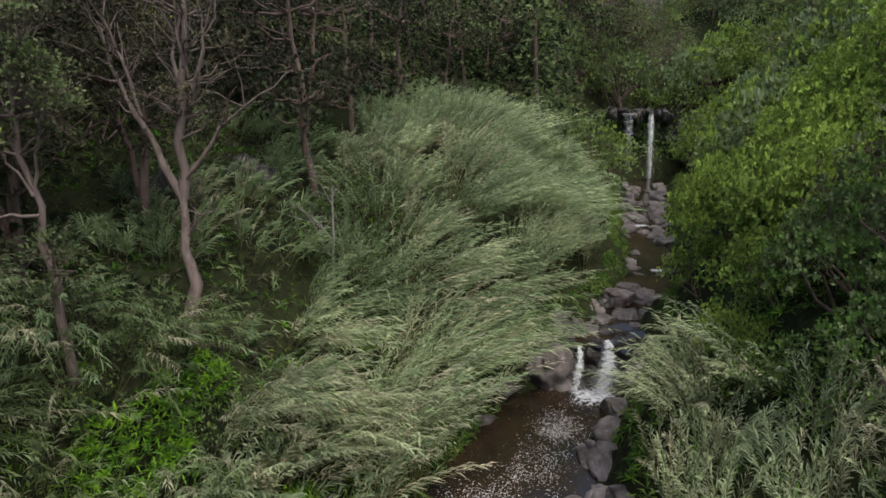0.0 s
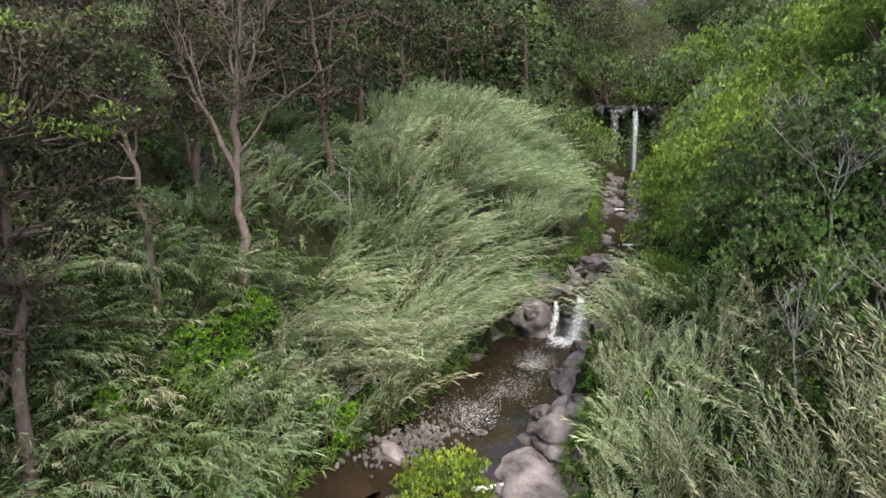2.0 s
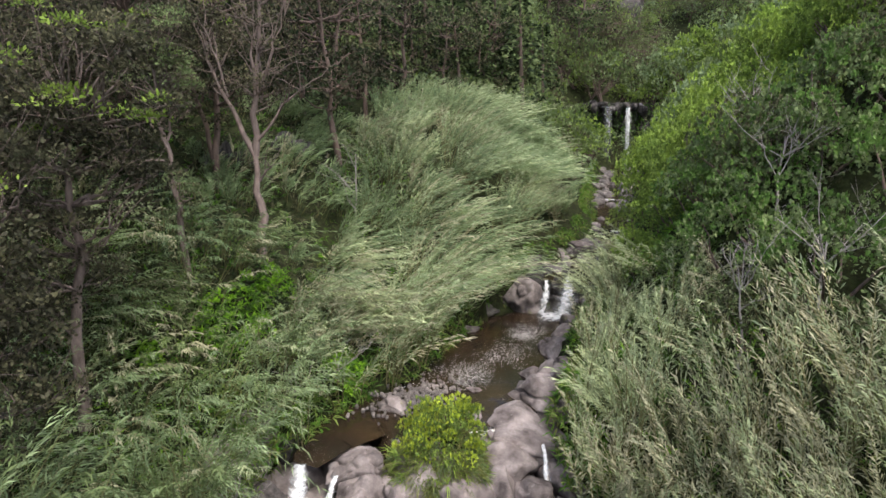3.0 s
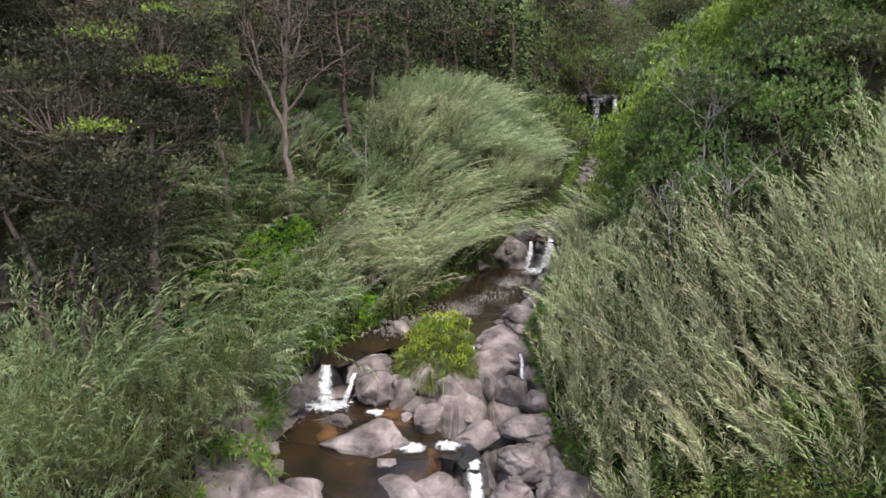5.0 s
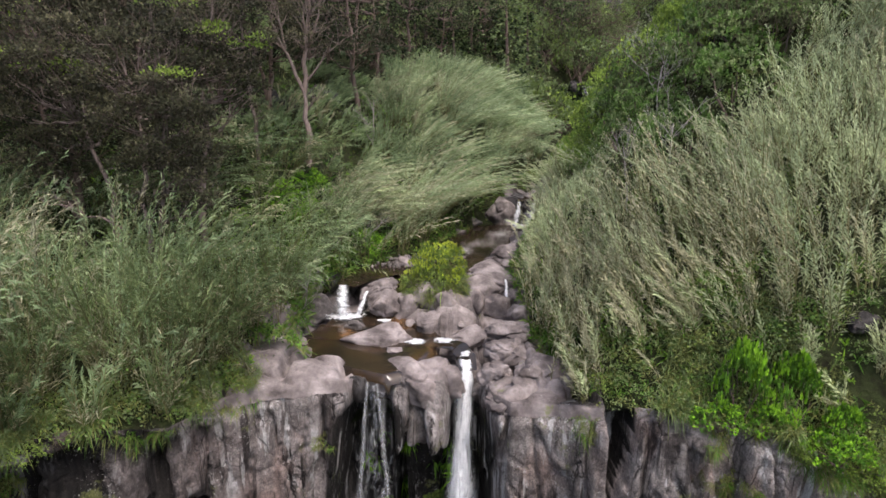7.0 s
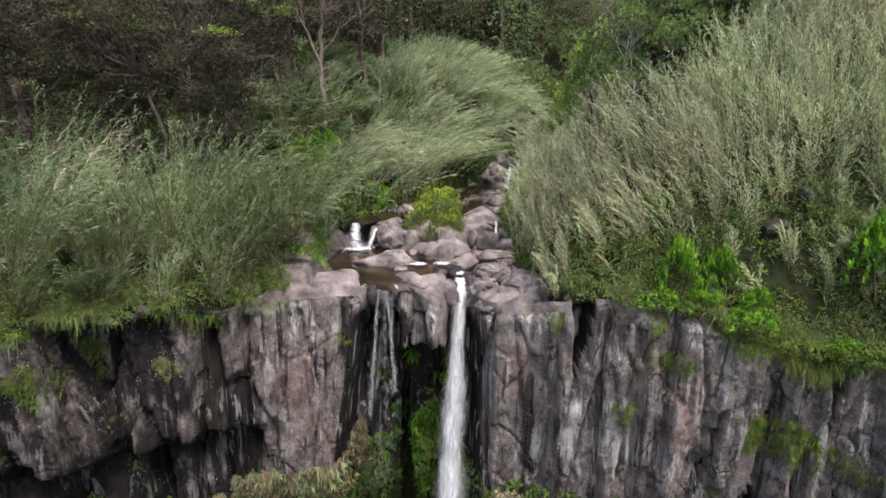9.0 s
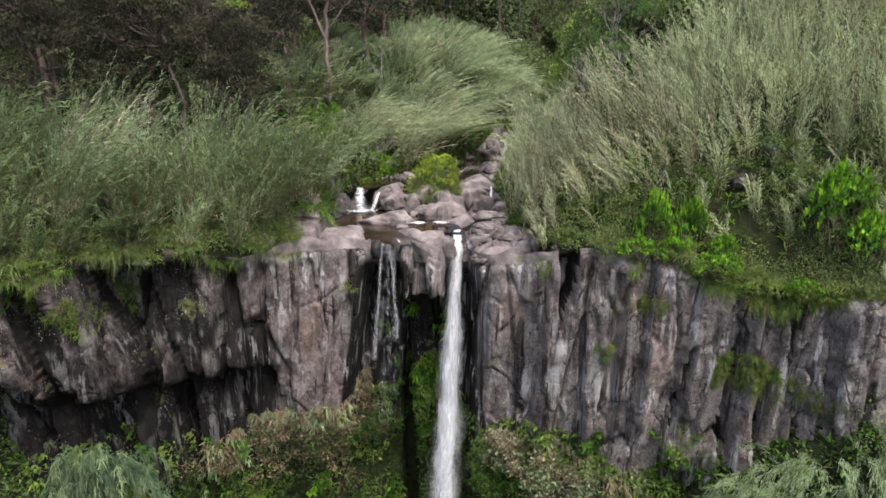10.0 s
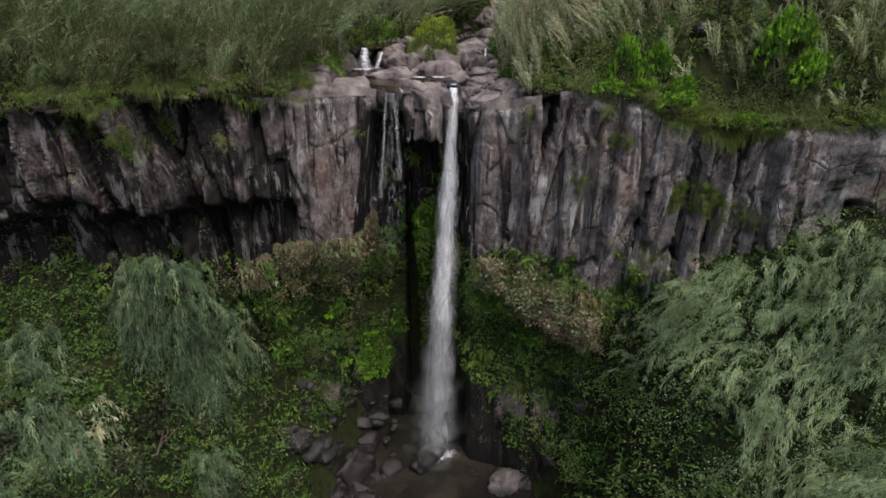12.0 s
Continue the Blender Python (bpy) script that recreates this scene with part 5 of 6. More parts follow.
def tufts(name, P, N, rng, mats, label, category, blades=9, length=0.4, width=0.05, droop=0.6, out=0.7, slots=(0,), which=None, size=1.0):
    """Small rooted clumps on any surface: P places, N the way they grow."""
    soup = Soup()
    n = len(P)
    which = rng.choice(slots, n) if which is None else np.where(rng.uniform(0, 1, n) < 0.2, rng.choice(slots, n), which)
    s = rng.uniform(0.6, 1.4, n) * size
    for _ in range(blades):
        way = N + rng.normal(0, out, (n, 3))
        for k in set(slots):
            m = which == k
            soup.blades(P[m], way[m], length * s[m] * rng.uniform(0.6, 1.2, m.sum()), width * s[m], droop * rng.uniform(0.3, 1.2, m.sum()), rng, k)
    return tagged(new(name, soup.mesh(name, mats)), label, category, kind="stuff")


def off_pool(x, y, clear):
    """Above the bare rocks round the plunge pool."""
    return lower_ground(x, y) > POOL_Z + clear + 2.2 * smooth(-9, -7, x) * smooth(9, 7.5, x) * smooth(-5, -2, y)


def on_ground(x, y, ground):
    return np.stack([x, y, ground(x, y) + 0.02], -1), np.tile(np.array((0, 0, 0.9)), (len(x), 1))


rng = np.random.default_rng(15)
# matted grass down the banks of the stream
x, y = scatter(rng, (-7.5, 20, 2.8, 51), 60, lambda x, y: (off_stream(x, y) > np.where((x < 0) & (y < 9), 0.25, -0.1)) & (off_stream(x, y) < np.where(x < stream_x(y), np.where(y < 9, 2.2, 0.9), 1.1)) & ((x < stream_x(y)) | (y > 16) | (off_stream(x, y) > 0.15)) & patchy(x, y, 0.5, -0.35, 69))
P, N = on_ground(x, y, upper_ground)
tufts("bank_grass", P + np.stack([0 * x, 0 * x, 0.35 * ((x < 0) & (y < 9))], -1), N, rng, [GRASS, HERB, FERN, SHRUB], "matted grass and ferns on the stream banks", "grass", 6, 0.36, 0.045, 0.7, 0.8, (0, 1, 2, 2, 3, 3))
# grass and herbs along the cliff's edge, hanging over it
x = rng.uniform(-19, 19, 15000)
y = cliff_y(x) + 0.1 + np.abs(rng.normal(0, np.where(x > 4, 1.4, 0.7), len(x)))
ok = (np.abs(x + 0.5) > 4.7) & patchy(x, y, 0.7, -0.12, 61)
P, N = on_ground(x[ok], y[ok], upper_ground)
N = N + np.array((0, -0.5, 0))
tufts("grass_fringe", P + np.array((0, 0, 0.1)), N, rng, [GRASS, HERB, LIME, OLIVE_LEAF], "olive grass and herbs hanging over the cliff edge", "grass", 9, 0.3, 0.016, 0.8, 0.7, (0, 0, 0, 1, 3, 3, 3), size=0.7 + 0.8 * smooth(-0.3, 0.4, fbm(P[:, 0] * 1.1, P[:, 1] * 1.1, 60, 2)))
# leafy ground cover under the trees and by the path
x, y = scatter(rng, (-14, -1, 1, 26), 16, lambda x, y: left_bank(x, y) & (off_stream(x, y) > np.where(y < 8, 1.9, 0.2)) & (y > cliff_y(x) + 0.8) & patchy(x, y, 0.25, -0.3, 62) & ((x > -5) | (y < 11)))
P, N = on_ground(x, y, upper_ground)
tufts("ground_cover", P, N, rng, [FERN, HERB, LIME, GRASS], "low bright green ferns and herbs on the slope", "ground cover", 10, 0.26, 0.035, 0.4, 0.9, (0, 0, 0, 1, 1, 2, 3))
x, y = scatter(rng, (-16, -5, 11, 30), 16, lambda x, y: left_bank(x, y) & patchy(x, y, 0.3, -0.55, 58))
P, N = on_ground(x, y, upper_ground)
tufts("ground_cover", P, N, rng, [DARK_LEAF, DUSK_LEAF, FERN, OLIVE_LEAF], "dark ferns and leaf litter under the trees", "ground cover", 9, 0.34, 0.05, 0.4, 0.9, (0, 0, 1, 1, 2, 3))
x, y = scatter(rng, (-9, -2, 8.5, 14.5), 60, in_glade)
P, N = on_ground(x, y, upper_ground)
tufts("glade_ferns", P + np.array((0, 0, 0.15)), N, rng, [FERN, LIME, HERB], "vivid green ferns in a clearing of the reeds", "ferns", 14, 0.24, 0.04, 0.5, 0.8, (0, 1, 1, 2))
x, y = scatter(rng, (3.2, 14, -6, 16), 14, lambda x, y: right_bank(x, y) & (y > cliff_y(x) + 0.6) & (off_stream(x, y) > np.where(y < 18, 0.65, 0.2)) & ((off_stream(x, y) < 5) | (y < cliff_y(x) + 2.4)))
P, N = on_ground(x, y, upper_ground)
tufts("ground_cover", P, N, rng, [FERN, HERB, LIME, GRASS], "low green herbs among the reeds", "ground cover", 10, 0.28, 0.035, 0.4, 0.9, (0, 0, 1, 1, 2, 3))
x, y = scatter(rng, (-25, 18, -24, 6), 15, lambda x, y: (y < cliff_y(x) + np.where(x < -11, 4.0, 2.0)) & off_pool(x, y, 0.3))
P, N = on_ground(x, y, lower_ground)
tufts("ground_cover", P, N, rng, [FERN, DARK_LEAF, HERB], "deep green undergrowth of the gorge", "ground cover", 6, 0.42, 0.08, 0.4, 0.9, (0, 1, 1, 2))


x, y = scatter(rng, (-20, 15, -9, 5), 34, lambda x, y: (y < cliff_y(x) + np.where(x < -11, 4.0, 2.0)) & off_pool(x, y, 0.4) & (lower_ground(x, y) < -3))
P, N = on_ground(x, y, lower_ground)
tufts("slope_ferns", P, N + np.array((0, -0.4, -0.3)), rng, [FERN, SHRUB, DARK_LEAF, HERB], "dark ferns and creepers on the gorge slope", "ferns", 5, 0.26, 0.09, 0.45, 0.9, (0, 1, 2, 2, 3))


def on_cliff(rng, n, keep):
    """Places on the rock face."""
    r, c = rng.integers(2, CLIFF_GRID.shape[0] - 1, n), rng.integers(1, CLIFF_GRID.shape[1] - 1, n)
    P, d = CLIFF_GRID[r, c], CLIFF_DROP[r, c]
    ok = keep(P[:, 0], P[:, 2], d)
    return P[ok] + np.array((0, -0.03, 0))


P = on_cliff(rng, 75000, lambda x, z, d: (d > 7.4 + 1.2 * vnoise(x * 0.5, x * 0, 66) - 0.8 * smooth(-6, -10, x)) & (z < -7.4) & (z > POOL_Z + 2.2 + 3.0 * smooth(-4.5, -3, x) * smooth(4.5, 3, x)) & (np.abs(x) < 15) & patchy(x, z, 0.55, -0.32, 63))
tone = fbm(P[:, 0] * 0.7, P[:, 2] * 0.7, 81, 3)
tufts("wall_ferns", P, np.tile(np.array((0, -0.9, 0.25)), (len(P), 1)), rng, [FERN, SHRUB, DARK_LEAF, HERB], "lush green ferns and moss hanging on the wet rock wall", "ferns", 5, 0.22, 0.095, 0.45, 0.9, (0, 1, 2, 2, 3), which=np.where(tone > 0.12, 1, np.where(tone > -0.1, 0, np.where(tone > -0.25, 3, 2))), size=0.7 + 0.9 * smooth(-0.1, 0.5, fbm(P[:, 0] * 0.9, P[:, 2] * 0.9, 82, 2)))
P = on_cliff(rng, 110000, lambda x, z, d: (((np.abs(x + 4.2 + 0.35 * (z + 16)) < 1.1) & (z < -11.5) & (z > -19.5)) | ((np.abs(x - 5.3) < 1.3) & (z < -13.5) & (z > -18))) & patchy(x, z, 0.6, 0.2, 83))
tufts("creeper", P, np.tile(np.array((0, -0.9, 0.3)), (len(P), 1)), rng, [LIME, FERN, HERB], "bright broad-leaved creeper on the wet wall", "creeper", 5, 0.24, 0.15, 0.35, 0.9, (0, 0, 1, 1, 2))
P = on_cliff(rng, 60000, lambda x, z, d: (np.abs(x + 0.5) > 4.6) & (np.abs(x) < 24) & ((x < 4.6) | (x > 8.2) | (vnoise(x * 1.5, x * 0, 90) > 0.3)) & (d < 0.12 + 1.3 * np.maximum(fbm(x * 0.7, x * 0, 67, 2), 0) + 0.5 * smooth(8.2, 10, x) * smooth(14, 12.5, x) * (0.6 + fbm(x * 1.2, x * 0, 68, 2))))
tufts("hanging_grass", P, np.tile(np.array((0, -0.8, 0.2)), (len(P), 1)), rng, [GRASS, HERB, FERN], "grass mats hanging over the brink of the cliff", "grass", 9, 0.32, 0.017, 0.9, 0.6, (0, 0, 0, 0, 1, 2))
def near_ledge(x, z):
    hit = np.zeros(len(x), bool)
    for a, b, r in ((-7.1, -1.3, 0.55), (-11.0, -2.1, 0.6), (-13.0, -1.6, 0.4), (9.9, -7.9, 0.6), (11.2, -4.9, 0.7), (12.0, -5.4, 0.5), (8.0, -2.6, 0.3), (6.6, -4.5, 0.3), (-3.3, -3.0, 0.3), (13.2, -5.3, 0.5)):
        hit |= ((x - a) / 1.3) ** 2 + (z - b) ** 2 < (r * (1 + 0.5 * vnoise(x * 3, z * 3, 84))) ** 2
    return hit


P = on_cliff(rng, 50000, lambda x, z, d: (d < 8) & (d > 0.6) & (np.abs(x) < 20) & ((fbm(x * 0.9, z * 0.6, 64, 2) > 0.6) | near_ledge(x, z)))
tufts("rock_tufts", P, np.tile(np.array((0, -0.6, 0.5)), (len(P), 1)), rng, [GRASS, FERN], "small grass tufts in the cracks of the cliff", "grass", 14, 0.22, 0.014, 0.6, 0.6, (0, 0, 1))
P = on_cliff(rng, 55000, lambda x, z, d: (((x > -9.2) & (x < -3.0) & (np.abs(z + 9.2 - 0.10 * (x + 6)) < 0.85)) | ((x > 4.4) & (x < 10.5) & (np.abs(z + 9.4 + 0.42 * (x - 4.4)) < 0.8))))
tufts("dry_fronds", P, np.tile(np.array((0, -0.9, 0.2)), (len(P), 1)), rng, [DRY_LEAF, GREY_LEAF], "brown drying fronds hanging below the cliff", "fronds", 8, 0.3, 0.05, 0.7, 0.8, (0, 0, 1))
P = on_cliff(rng, 9000, lambda x, z, d: (x > -2.6) & (x < 1.0) & (d > 3.0) & (d < 10) & patchy(x, z, 0.8, 0.15, 65))
tufts("recess_ferns", P, np.tile(np.array((0, -0.9, 0.2)), (len(P), 1)), rng, [LIME, FERN], "bright ferns in the wet recess beside the fall", "ferns", 8, 0.4, 0.06, 0.8, 0.6, (0, 1))


def shrub_mesh(seed, mats, r=1.0, lumps=20, leaves=2000, size=0.12, tip=0.3, flat=0.55, small=(0.24, 0.42), per=6):
    """Foliage of a dome-shaped shrub: leaf rosettes over many flat-topped pads, tops coloured as lit, dark between
    them.
    """
    rng = np.random.default_rng(seed)
    a, q = rng.uniform(0, 2 * np.pi, lumps), np.sqrt(rng.uniform(0, 1, lumps))
    c = np.stack([np.cos(a) * q, np.sin(a) * q, 0.2 + 0.8 * np.sqrt(np.maximum(1 - q ** 2, 0)) * rng.uniform(0.72, 1.1, lumps)], -1) * r
    R = rng.uniform(*small, lumps) * r
    own = rng.normal(0, 0.22, lumps)
    k = rng.integers(0, lumps, leaves // per)
    n = unit(rng.normal(size=(len(k), 3)) + np.array((0, 0, 0.55)))
    p = c[k] + n * (R[k] * rng.uniform(0.75, 1.05, len(k)))[:, None] * np.array((1.15, 1.15, flat))
    soup = Soup()
    # paler tip leaves on upward sides only, so leaf colour carries the top light
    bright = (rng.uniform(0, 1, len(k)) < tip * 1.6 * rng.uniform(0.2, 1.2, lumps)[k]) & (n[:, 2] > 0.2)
    for j in range(per):
        way = n + rng.normal(0, 0.7, n.shape)
        s = size * rng.uniform(0.7, 1.3, len(k))
        for want, slot in ((False, 0), (True, 1)):
            m = bright == want
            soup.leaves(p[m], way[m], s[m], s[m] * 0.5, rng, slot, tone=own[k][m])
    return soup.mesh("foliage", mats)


def stem_mesh(seed, mat, r=1.0, count=6):
    rng = np.random.default_rng(seed)
    soup = Soup()
    for _ in range(count):
        a = rng.uniform(0, 2 * np.pi)
        end = np.array((np.cos(a) * r * 0.7, np.sin(a) * r * 0.7, r * rng.uniform(0.5, 0.9)))
        t = np.linspace(0, 1, 5)[:, None]
        pts = end * t + rng.normal(0, 0.05 * r, (5, 3)) * t + np.array((0, 0, -0.15))
        soup.tube(pts, np.linspace(0.035, 0.01, 5) * r, 0, 3)
    return soup.mesh("branchwork", [mat])


def shrub_kind(name, seed, mats, label, category="shrub", **kw):
    ob = new(name)
    part("foliage", shrub_mesh(seed, mats, **kw), ob)
    part("branchwork", stem_mesh(seed, BARK), ob)
    return tagged(ob, label, category)


def plant_all(kinds, x, y, ground, size, rng, group, sink=0.15, vary=(0.7, 1.3), clear=0.0, tall=1.0):
    for i in range(len(x)):
        k = kinds[int(rng.integers(0, len(kinds)))]
        s = size * rng.uniform(*vary)
        if clear and y[i] < 57 and off_stream(x[i], y[i]) < clear * s:
            continue
        if clear and 8 < y[i] < 50 and stream_x(y[i]) < x[i] < 0.2 + 0.231 * (y[i] + 12.6) + 0.8 * s:      # low growth by the water
            s = s * 0.6
        m = pose(x[i], y[i], float(ground(x[i], y[i])) - sink, rng.uniform(-6, 6), rng.uniform(-6, 6), rng.uniform(0, 360))
        ob = copy_thing(k, m) if k.get("used") else k
        k["used"] = 1
        ob.matrix_basis = m @ Matrix.Diagonal((s, s, s * tall, 1))
        ob["group"] = group


def canopy(name, x, y, ground, r, mats, label, rng, per=260, size=0.4):
    """Far growth seen from above: many lumpy crowns in one sheet."""
    n, lumps = len(x), 9
    R = r * rng.uniform(0.7, 1.3, n)
    a, q = rng.uniform(0, 2 * np.pi, (n, lumps)), np.sqrt(rng.uniform(0, 1, (n, lumps)))
    c = np.stack([np.cos(a) * q, np.sin(a) * q, 0.2 + 0.75 * (1 - q ** 2)], -1) * R[:, None, None] + np.stack([x, y, ground(x, y)], -1)[:, None]
    d = np.repeat(np.arange(n), per)
    k = rng.integers(0, lumps, len(d))
    nrm = unit(rng.normal(size=(len(d), 3)) + np.array((0, -0.3, 0.6)))
    p = c[d, k] + nrm * (R[d] * 0.34 * rng.uniform(0.7, 1.05, len(d)))[:, None]
    s = size * rng.uniform(0.6, 1.3, len(d))
    kind = rng.integers(0, len(mats) // 2, n)[d]
    # upward leaves take each pair's second, mostly lighter material: top light painted in
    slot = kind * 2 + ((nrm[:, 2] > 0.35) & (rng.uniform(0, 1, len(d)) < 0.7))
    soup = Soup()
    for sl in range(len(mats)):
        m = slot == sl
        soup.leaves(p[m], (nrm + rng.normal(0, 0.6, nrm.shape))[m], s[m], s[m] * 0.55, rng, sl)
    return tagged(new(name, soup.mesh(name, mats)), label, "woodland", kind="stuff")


# bright shrubs over the steep east bank
rng = np.random.default_rng(21)
kinds = [shrub_kind("shrub", 60 + i, [SHRUB, SHRUB_TIP], "dense green shrub with yellow-green leaf tips", tip=t, size=0.055, leaves=4600, lumps=80, small=(0.13, 0.25)) for i, t in enumerate((0.9, 0.6, 1.0))]
dusky = [shrub_kind("shrub", 66 + i, [DUSK_LEAF, OLIVE_LEAF] if i else [OLIVE_LEAF, HERB], "dense dark olive shrub with dull tips", tip=0.6, size=0.055, leaves=4400, lumps=70, small=(0.12, 0.24)) for i in range(2)]
hill = [shrub_kind("hill_shrub", 70 + i, m, "rounded green shrub on the far slope", tip=0.5, size=0.085, leaves=1250, lumps=46, small=(0.14, 0.26)) for i, m in enumerate(([SHRUB, SHRUB_TIP], [OLIVE_LEAF, GREY_LEAF], [SHRUB, OLIVE_LEAF]))]
x, y = scatter(rng, (4, 18, 4, 26), 0.5, lambda x, y: right_bank(x, y) & (y > np.interp(x, [3, 6, 9, 14, 22], [9.5, 6.5, 4.4, 6.5, 11])) & (off_stream(x, y) > np.interp(y, [6, 8, 11, 14, 20, 22], [3, 4.0, 3.2, 2.2, 1.4, 0.6])))
dark = (x > np.interp(y, [4, 12, 20], [6.5, 7.5, 14])) & (y < 12.5) & (fbm(x * 0.35, y * 0.35, 71, 2) > 0.05)
plant_all(kinds, x[~dark], y[~dark], upper_ground, 1.65, rng, "shrubs on the east bank", clear=1.05, tall=1.5)
plant_all(dusky, x[dark], y[dark], upper_ground, 1.6, rng, "shrubs on the east bank", clear=1.2, tall=1.4)
x, y = scatter(rng, (8, 34, 22, 60), 0.32, lambda x, y: right_bank(x, y) & (off_stream(x, y) < 11))
plant_all(hill, x, y, upper_ground, 2.1, rng, "shrubs of the upper stream", clear=1.15, tall=1.6)
for cx, cy, size in ((13.4, 53.8, 2.1), (13.9, 55.8, 2.3), (22.2, 53.6, 2.1), (23.0, 55.4, 2.7), (15.8, 59.0, 1.5), (13.4, 57.5, 1.5), (14.5, 57.6, 1.1), (20.9, 57.5, 1.4), (20.0, 57.9, 0.9), (21.2, 58.4, 2.0), (24.8, 57.5, 3), (12.4, 51.6, 2.3), (18.6, 60.2, 1.4), (21.0, 51.4, 2.0), (20.0, 49.0, 2.2), (12.8, 48.6, 2.3), (11.6, 45.4, 2.2)):
    plant_all(hill, [cx], [cy], lambda x, y: max(float(upper_ground(x, y)), 8.0 if y > 57.4 else 0), size, rng, "shrubs round the far waterfall")
x, y = scatter(rng, (12, 44, -2, 58), 0.2, lambda x, y: (x > np.interp(y, [-2, 1, 8, 16, 26, 58], [19, 17, 13.5, 15, 17, 24])) & (y > cliff_y(x) + 6))
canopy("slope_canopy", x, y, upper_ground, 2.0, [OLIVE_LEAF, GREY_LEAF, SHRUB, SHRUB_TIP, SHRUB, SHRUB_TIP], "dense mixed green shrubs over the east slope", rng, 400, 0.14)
x, y = scatter(rng, (-14, 62, 53, 120), 0.06, lambda x, y: x > -1000)
canopy("hillside_canopy", x, y, upper_ground, 3.4, [OLIVE_LEAF, GREY_LEAF, SHRUB, OLIVE_LEAF, DUSK_LEAF, OLIVE_LEAF], "soft grey-green woodland closing the valley", rng, 420, 0.24)
for cx, cy, size in ((12.2, 49.2, 1.7), (11.0, 45.6, 1.7), (12.6, 53.2, 1.8), (9.8, 43.2, 1.9), (8.4, 39.6, 1.9), (9.0, 36.4, 1.5), (10.2, 47.2, 2.1), (11.2, 52.0, 2.2)):
    plant_all(hill, [cx], [cy], upper_ground, size, rng, "shrubs round the far waterfall")
# lime-green shrubs on the east cliff top
lime = [shrub_kind("lime_shrub", 90 + i, [FERN, LIME], "vivid lime-green shrub on the cliff edge", tip=0.6, size=0.11, leaves=2000, lumps=34, small=(0.14, 0.28)) for i in range(2)]
for cx, cy, wide, tall in ((8.0, -1.35, 0.6, 2.1), (9.2, -1.55, 0.6, 1.9), (13.6, -2.7, 1.0, 2.7), (14.4, -3.3, 0.9, 1.8), (8.6, -1.7, 0.55, 0.8), (10.2, -2.1, 0.6, 1.2)):
    m = pose(cx, cy, float(upper_ground(cx, cy)) - 0.2, 0, 0, 40 * cx)
    ob = copy_thing(lime[0], m) if lime[0].get("used") else lime[0]
    lime[0]["used"] = 1
    ob.matrix_basis = m @ Matrix.Diagonal((wide, wide, tall, 1))
    ob["group"] = "lime shrubs on the cliff edge"
plant_all(lime[1:], np.array((9.9, 12.4, 7.4)), np.array((-2.6, -3.4, -1.5)), upper_ground, 0.6, rng, "lime shrubs on the cliff edge")
sx = np.array((9.8, 10.3, 10.9, 11.5, 12.1, 12.7, 13.4, 9.5, 11.2, 14.6, 15.4, -9.5, -12.2, -14.0, 16.5))
plant_all(kinds, sx, cliff_y(sx) + 0.35, lambda x, y: upper_ground(x, y) - 0.35, 0.62, rng, "shrubs on the cliff edge")
# the tussock on the rock in the stream
tuss = shrub_kind("tussock_bush", 97, [SHRUB, LIME_MOSS], "mossy yellow-green bush on a boulder in the stream", tip=0.6, size=0.06, leaves=9000, lumps=46, small=(0.14, 0.3))
tuss.matrix_basis = pose(0.1, 8.45, -0.4) @ Matrix.Diagonal((1.15, 1.05, 1.85, 1))
a = rng.uniform(0, 2 * np.pi, 620)
q = rng.uniform(0.45, 1.35, 620)
P = np.stack([0.05 + np.cos(a) * q, 8.3 + np.sin(a) * q, 0.95 - 0.95 * q + 0.1 * rng.normal(0, 1, 620)], -1)
tufts("tussock_grass", P, np.stack([np.cos(a) * 0.6, np.sin(a) * 0.6, 0.6 + 0 * a], -1), rng, [GRASS, SHRUB_TIP, OLIVE_LEAF], "long grass round the foot of the mossy bush", "grass", 10, 0.42, 0.025, 0.7, 0.45, (0, 0, 1, 2, 0))
# low bushes that close the ground between the taller growth
x, y = scatter(rng, (5, 24, -8, 18), 1.1, lambda x, y: (y > cliff_y(x) + 1.6) & (off_stream(x, y) > 2.2))
canopy("low_bushes", x, y, upper_ground, 0.8, [HERB, GRASS, OLIVE_LEAF, HERB, SHRUB, HERB], "low green bushes between the reeds", rng, 180, 0.1)
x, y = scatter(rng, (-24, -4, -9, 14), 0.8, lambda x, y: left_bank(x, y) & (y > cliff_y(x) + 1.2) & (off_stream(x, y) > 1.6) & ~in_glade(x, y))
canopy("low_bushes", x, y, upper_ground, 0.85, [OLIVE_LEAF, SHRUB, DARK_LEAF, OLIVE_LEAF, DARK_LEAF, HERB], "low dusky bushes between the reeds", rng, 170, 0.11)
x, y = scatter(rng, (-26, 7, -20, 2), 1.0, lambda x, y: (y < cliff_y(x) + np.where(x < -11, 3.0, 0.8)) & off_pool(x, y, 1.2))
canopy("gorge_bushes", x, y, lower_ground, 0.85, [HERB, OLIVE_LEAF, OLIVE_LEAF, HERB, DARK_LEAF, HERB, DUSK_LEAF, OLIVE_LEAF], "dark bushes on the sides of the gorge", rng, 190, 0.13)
x, y = scatter(rng, (7, 22, -20, 0), 0.8, lambda x, y: (y < cliff_y(x) - 0.4) & (lower_ground(x, y) > -13.5))
canopy("gorge_bushes", x, y, lower_ground, 1.5, [BLUE_LEAF, GREY_LEAF, OLIVE_LEAF, GREY_LEAF, OLIVE_LEAF, HERB], "grey-green bushes on the side of the gorge", rng, 220, 0.1)
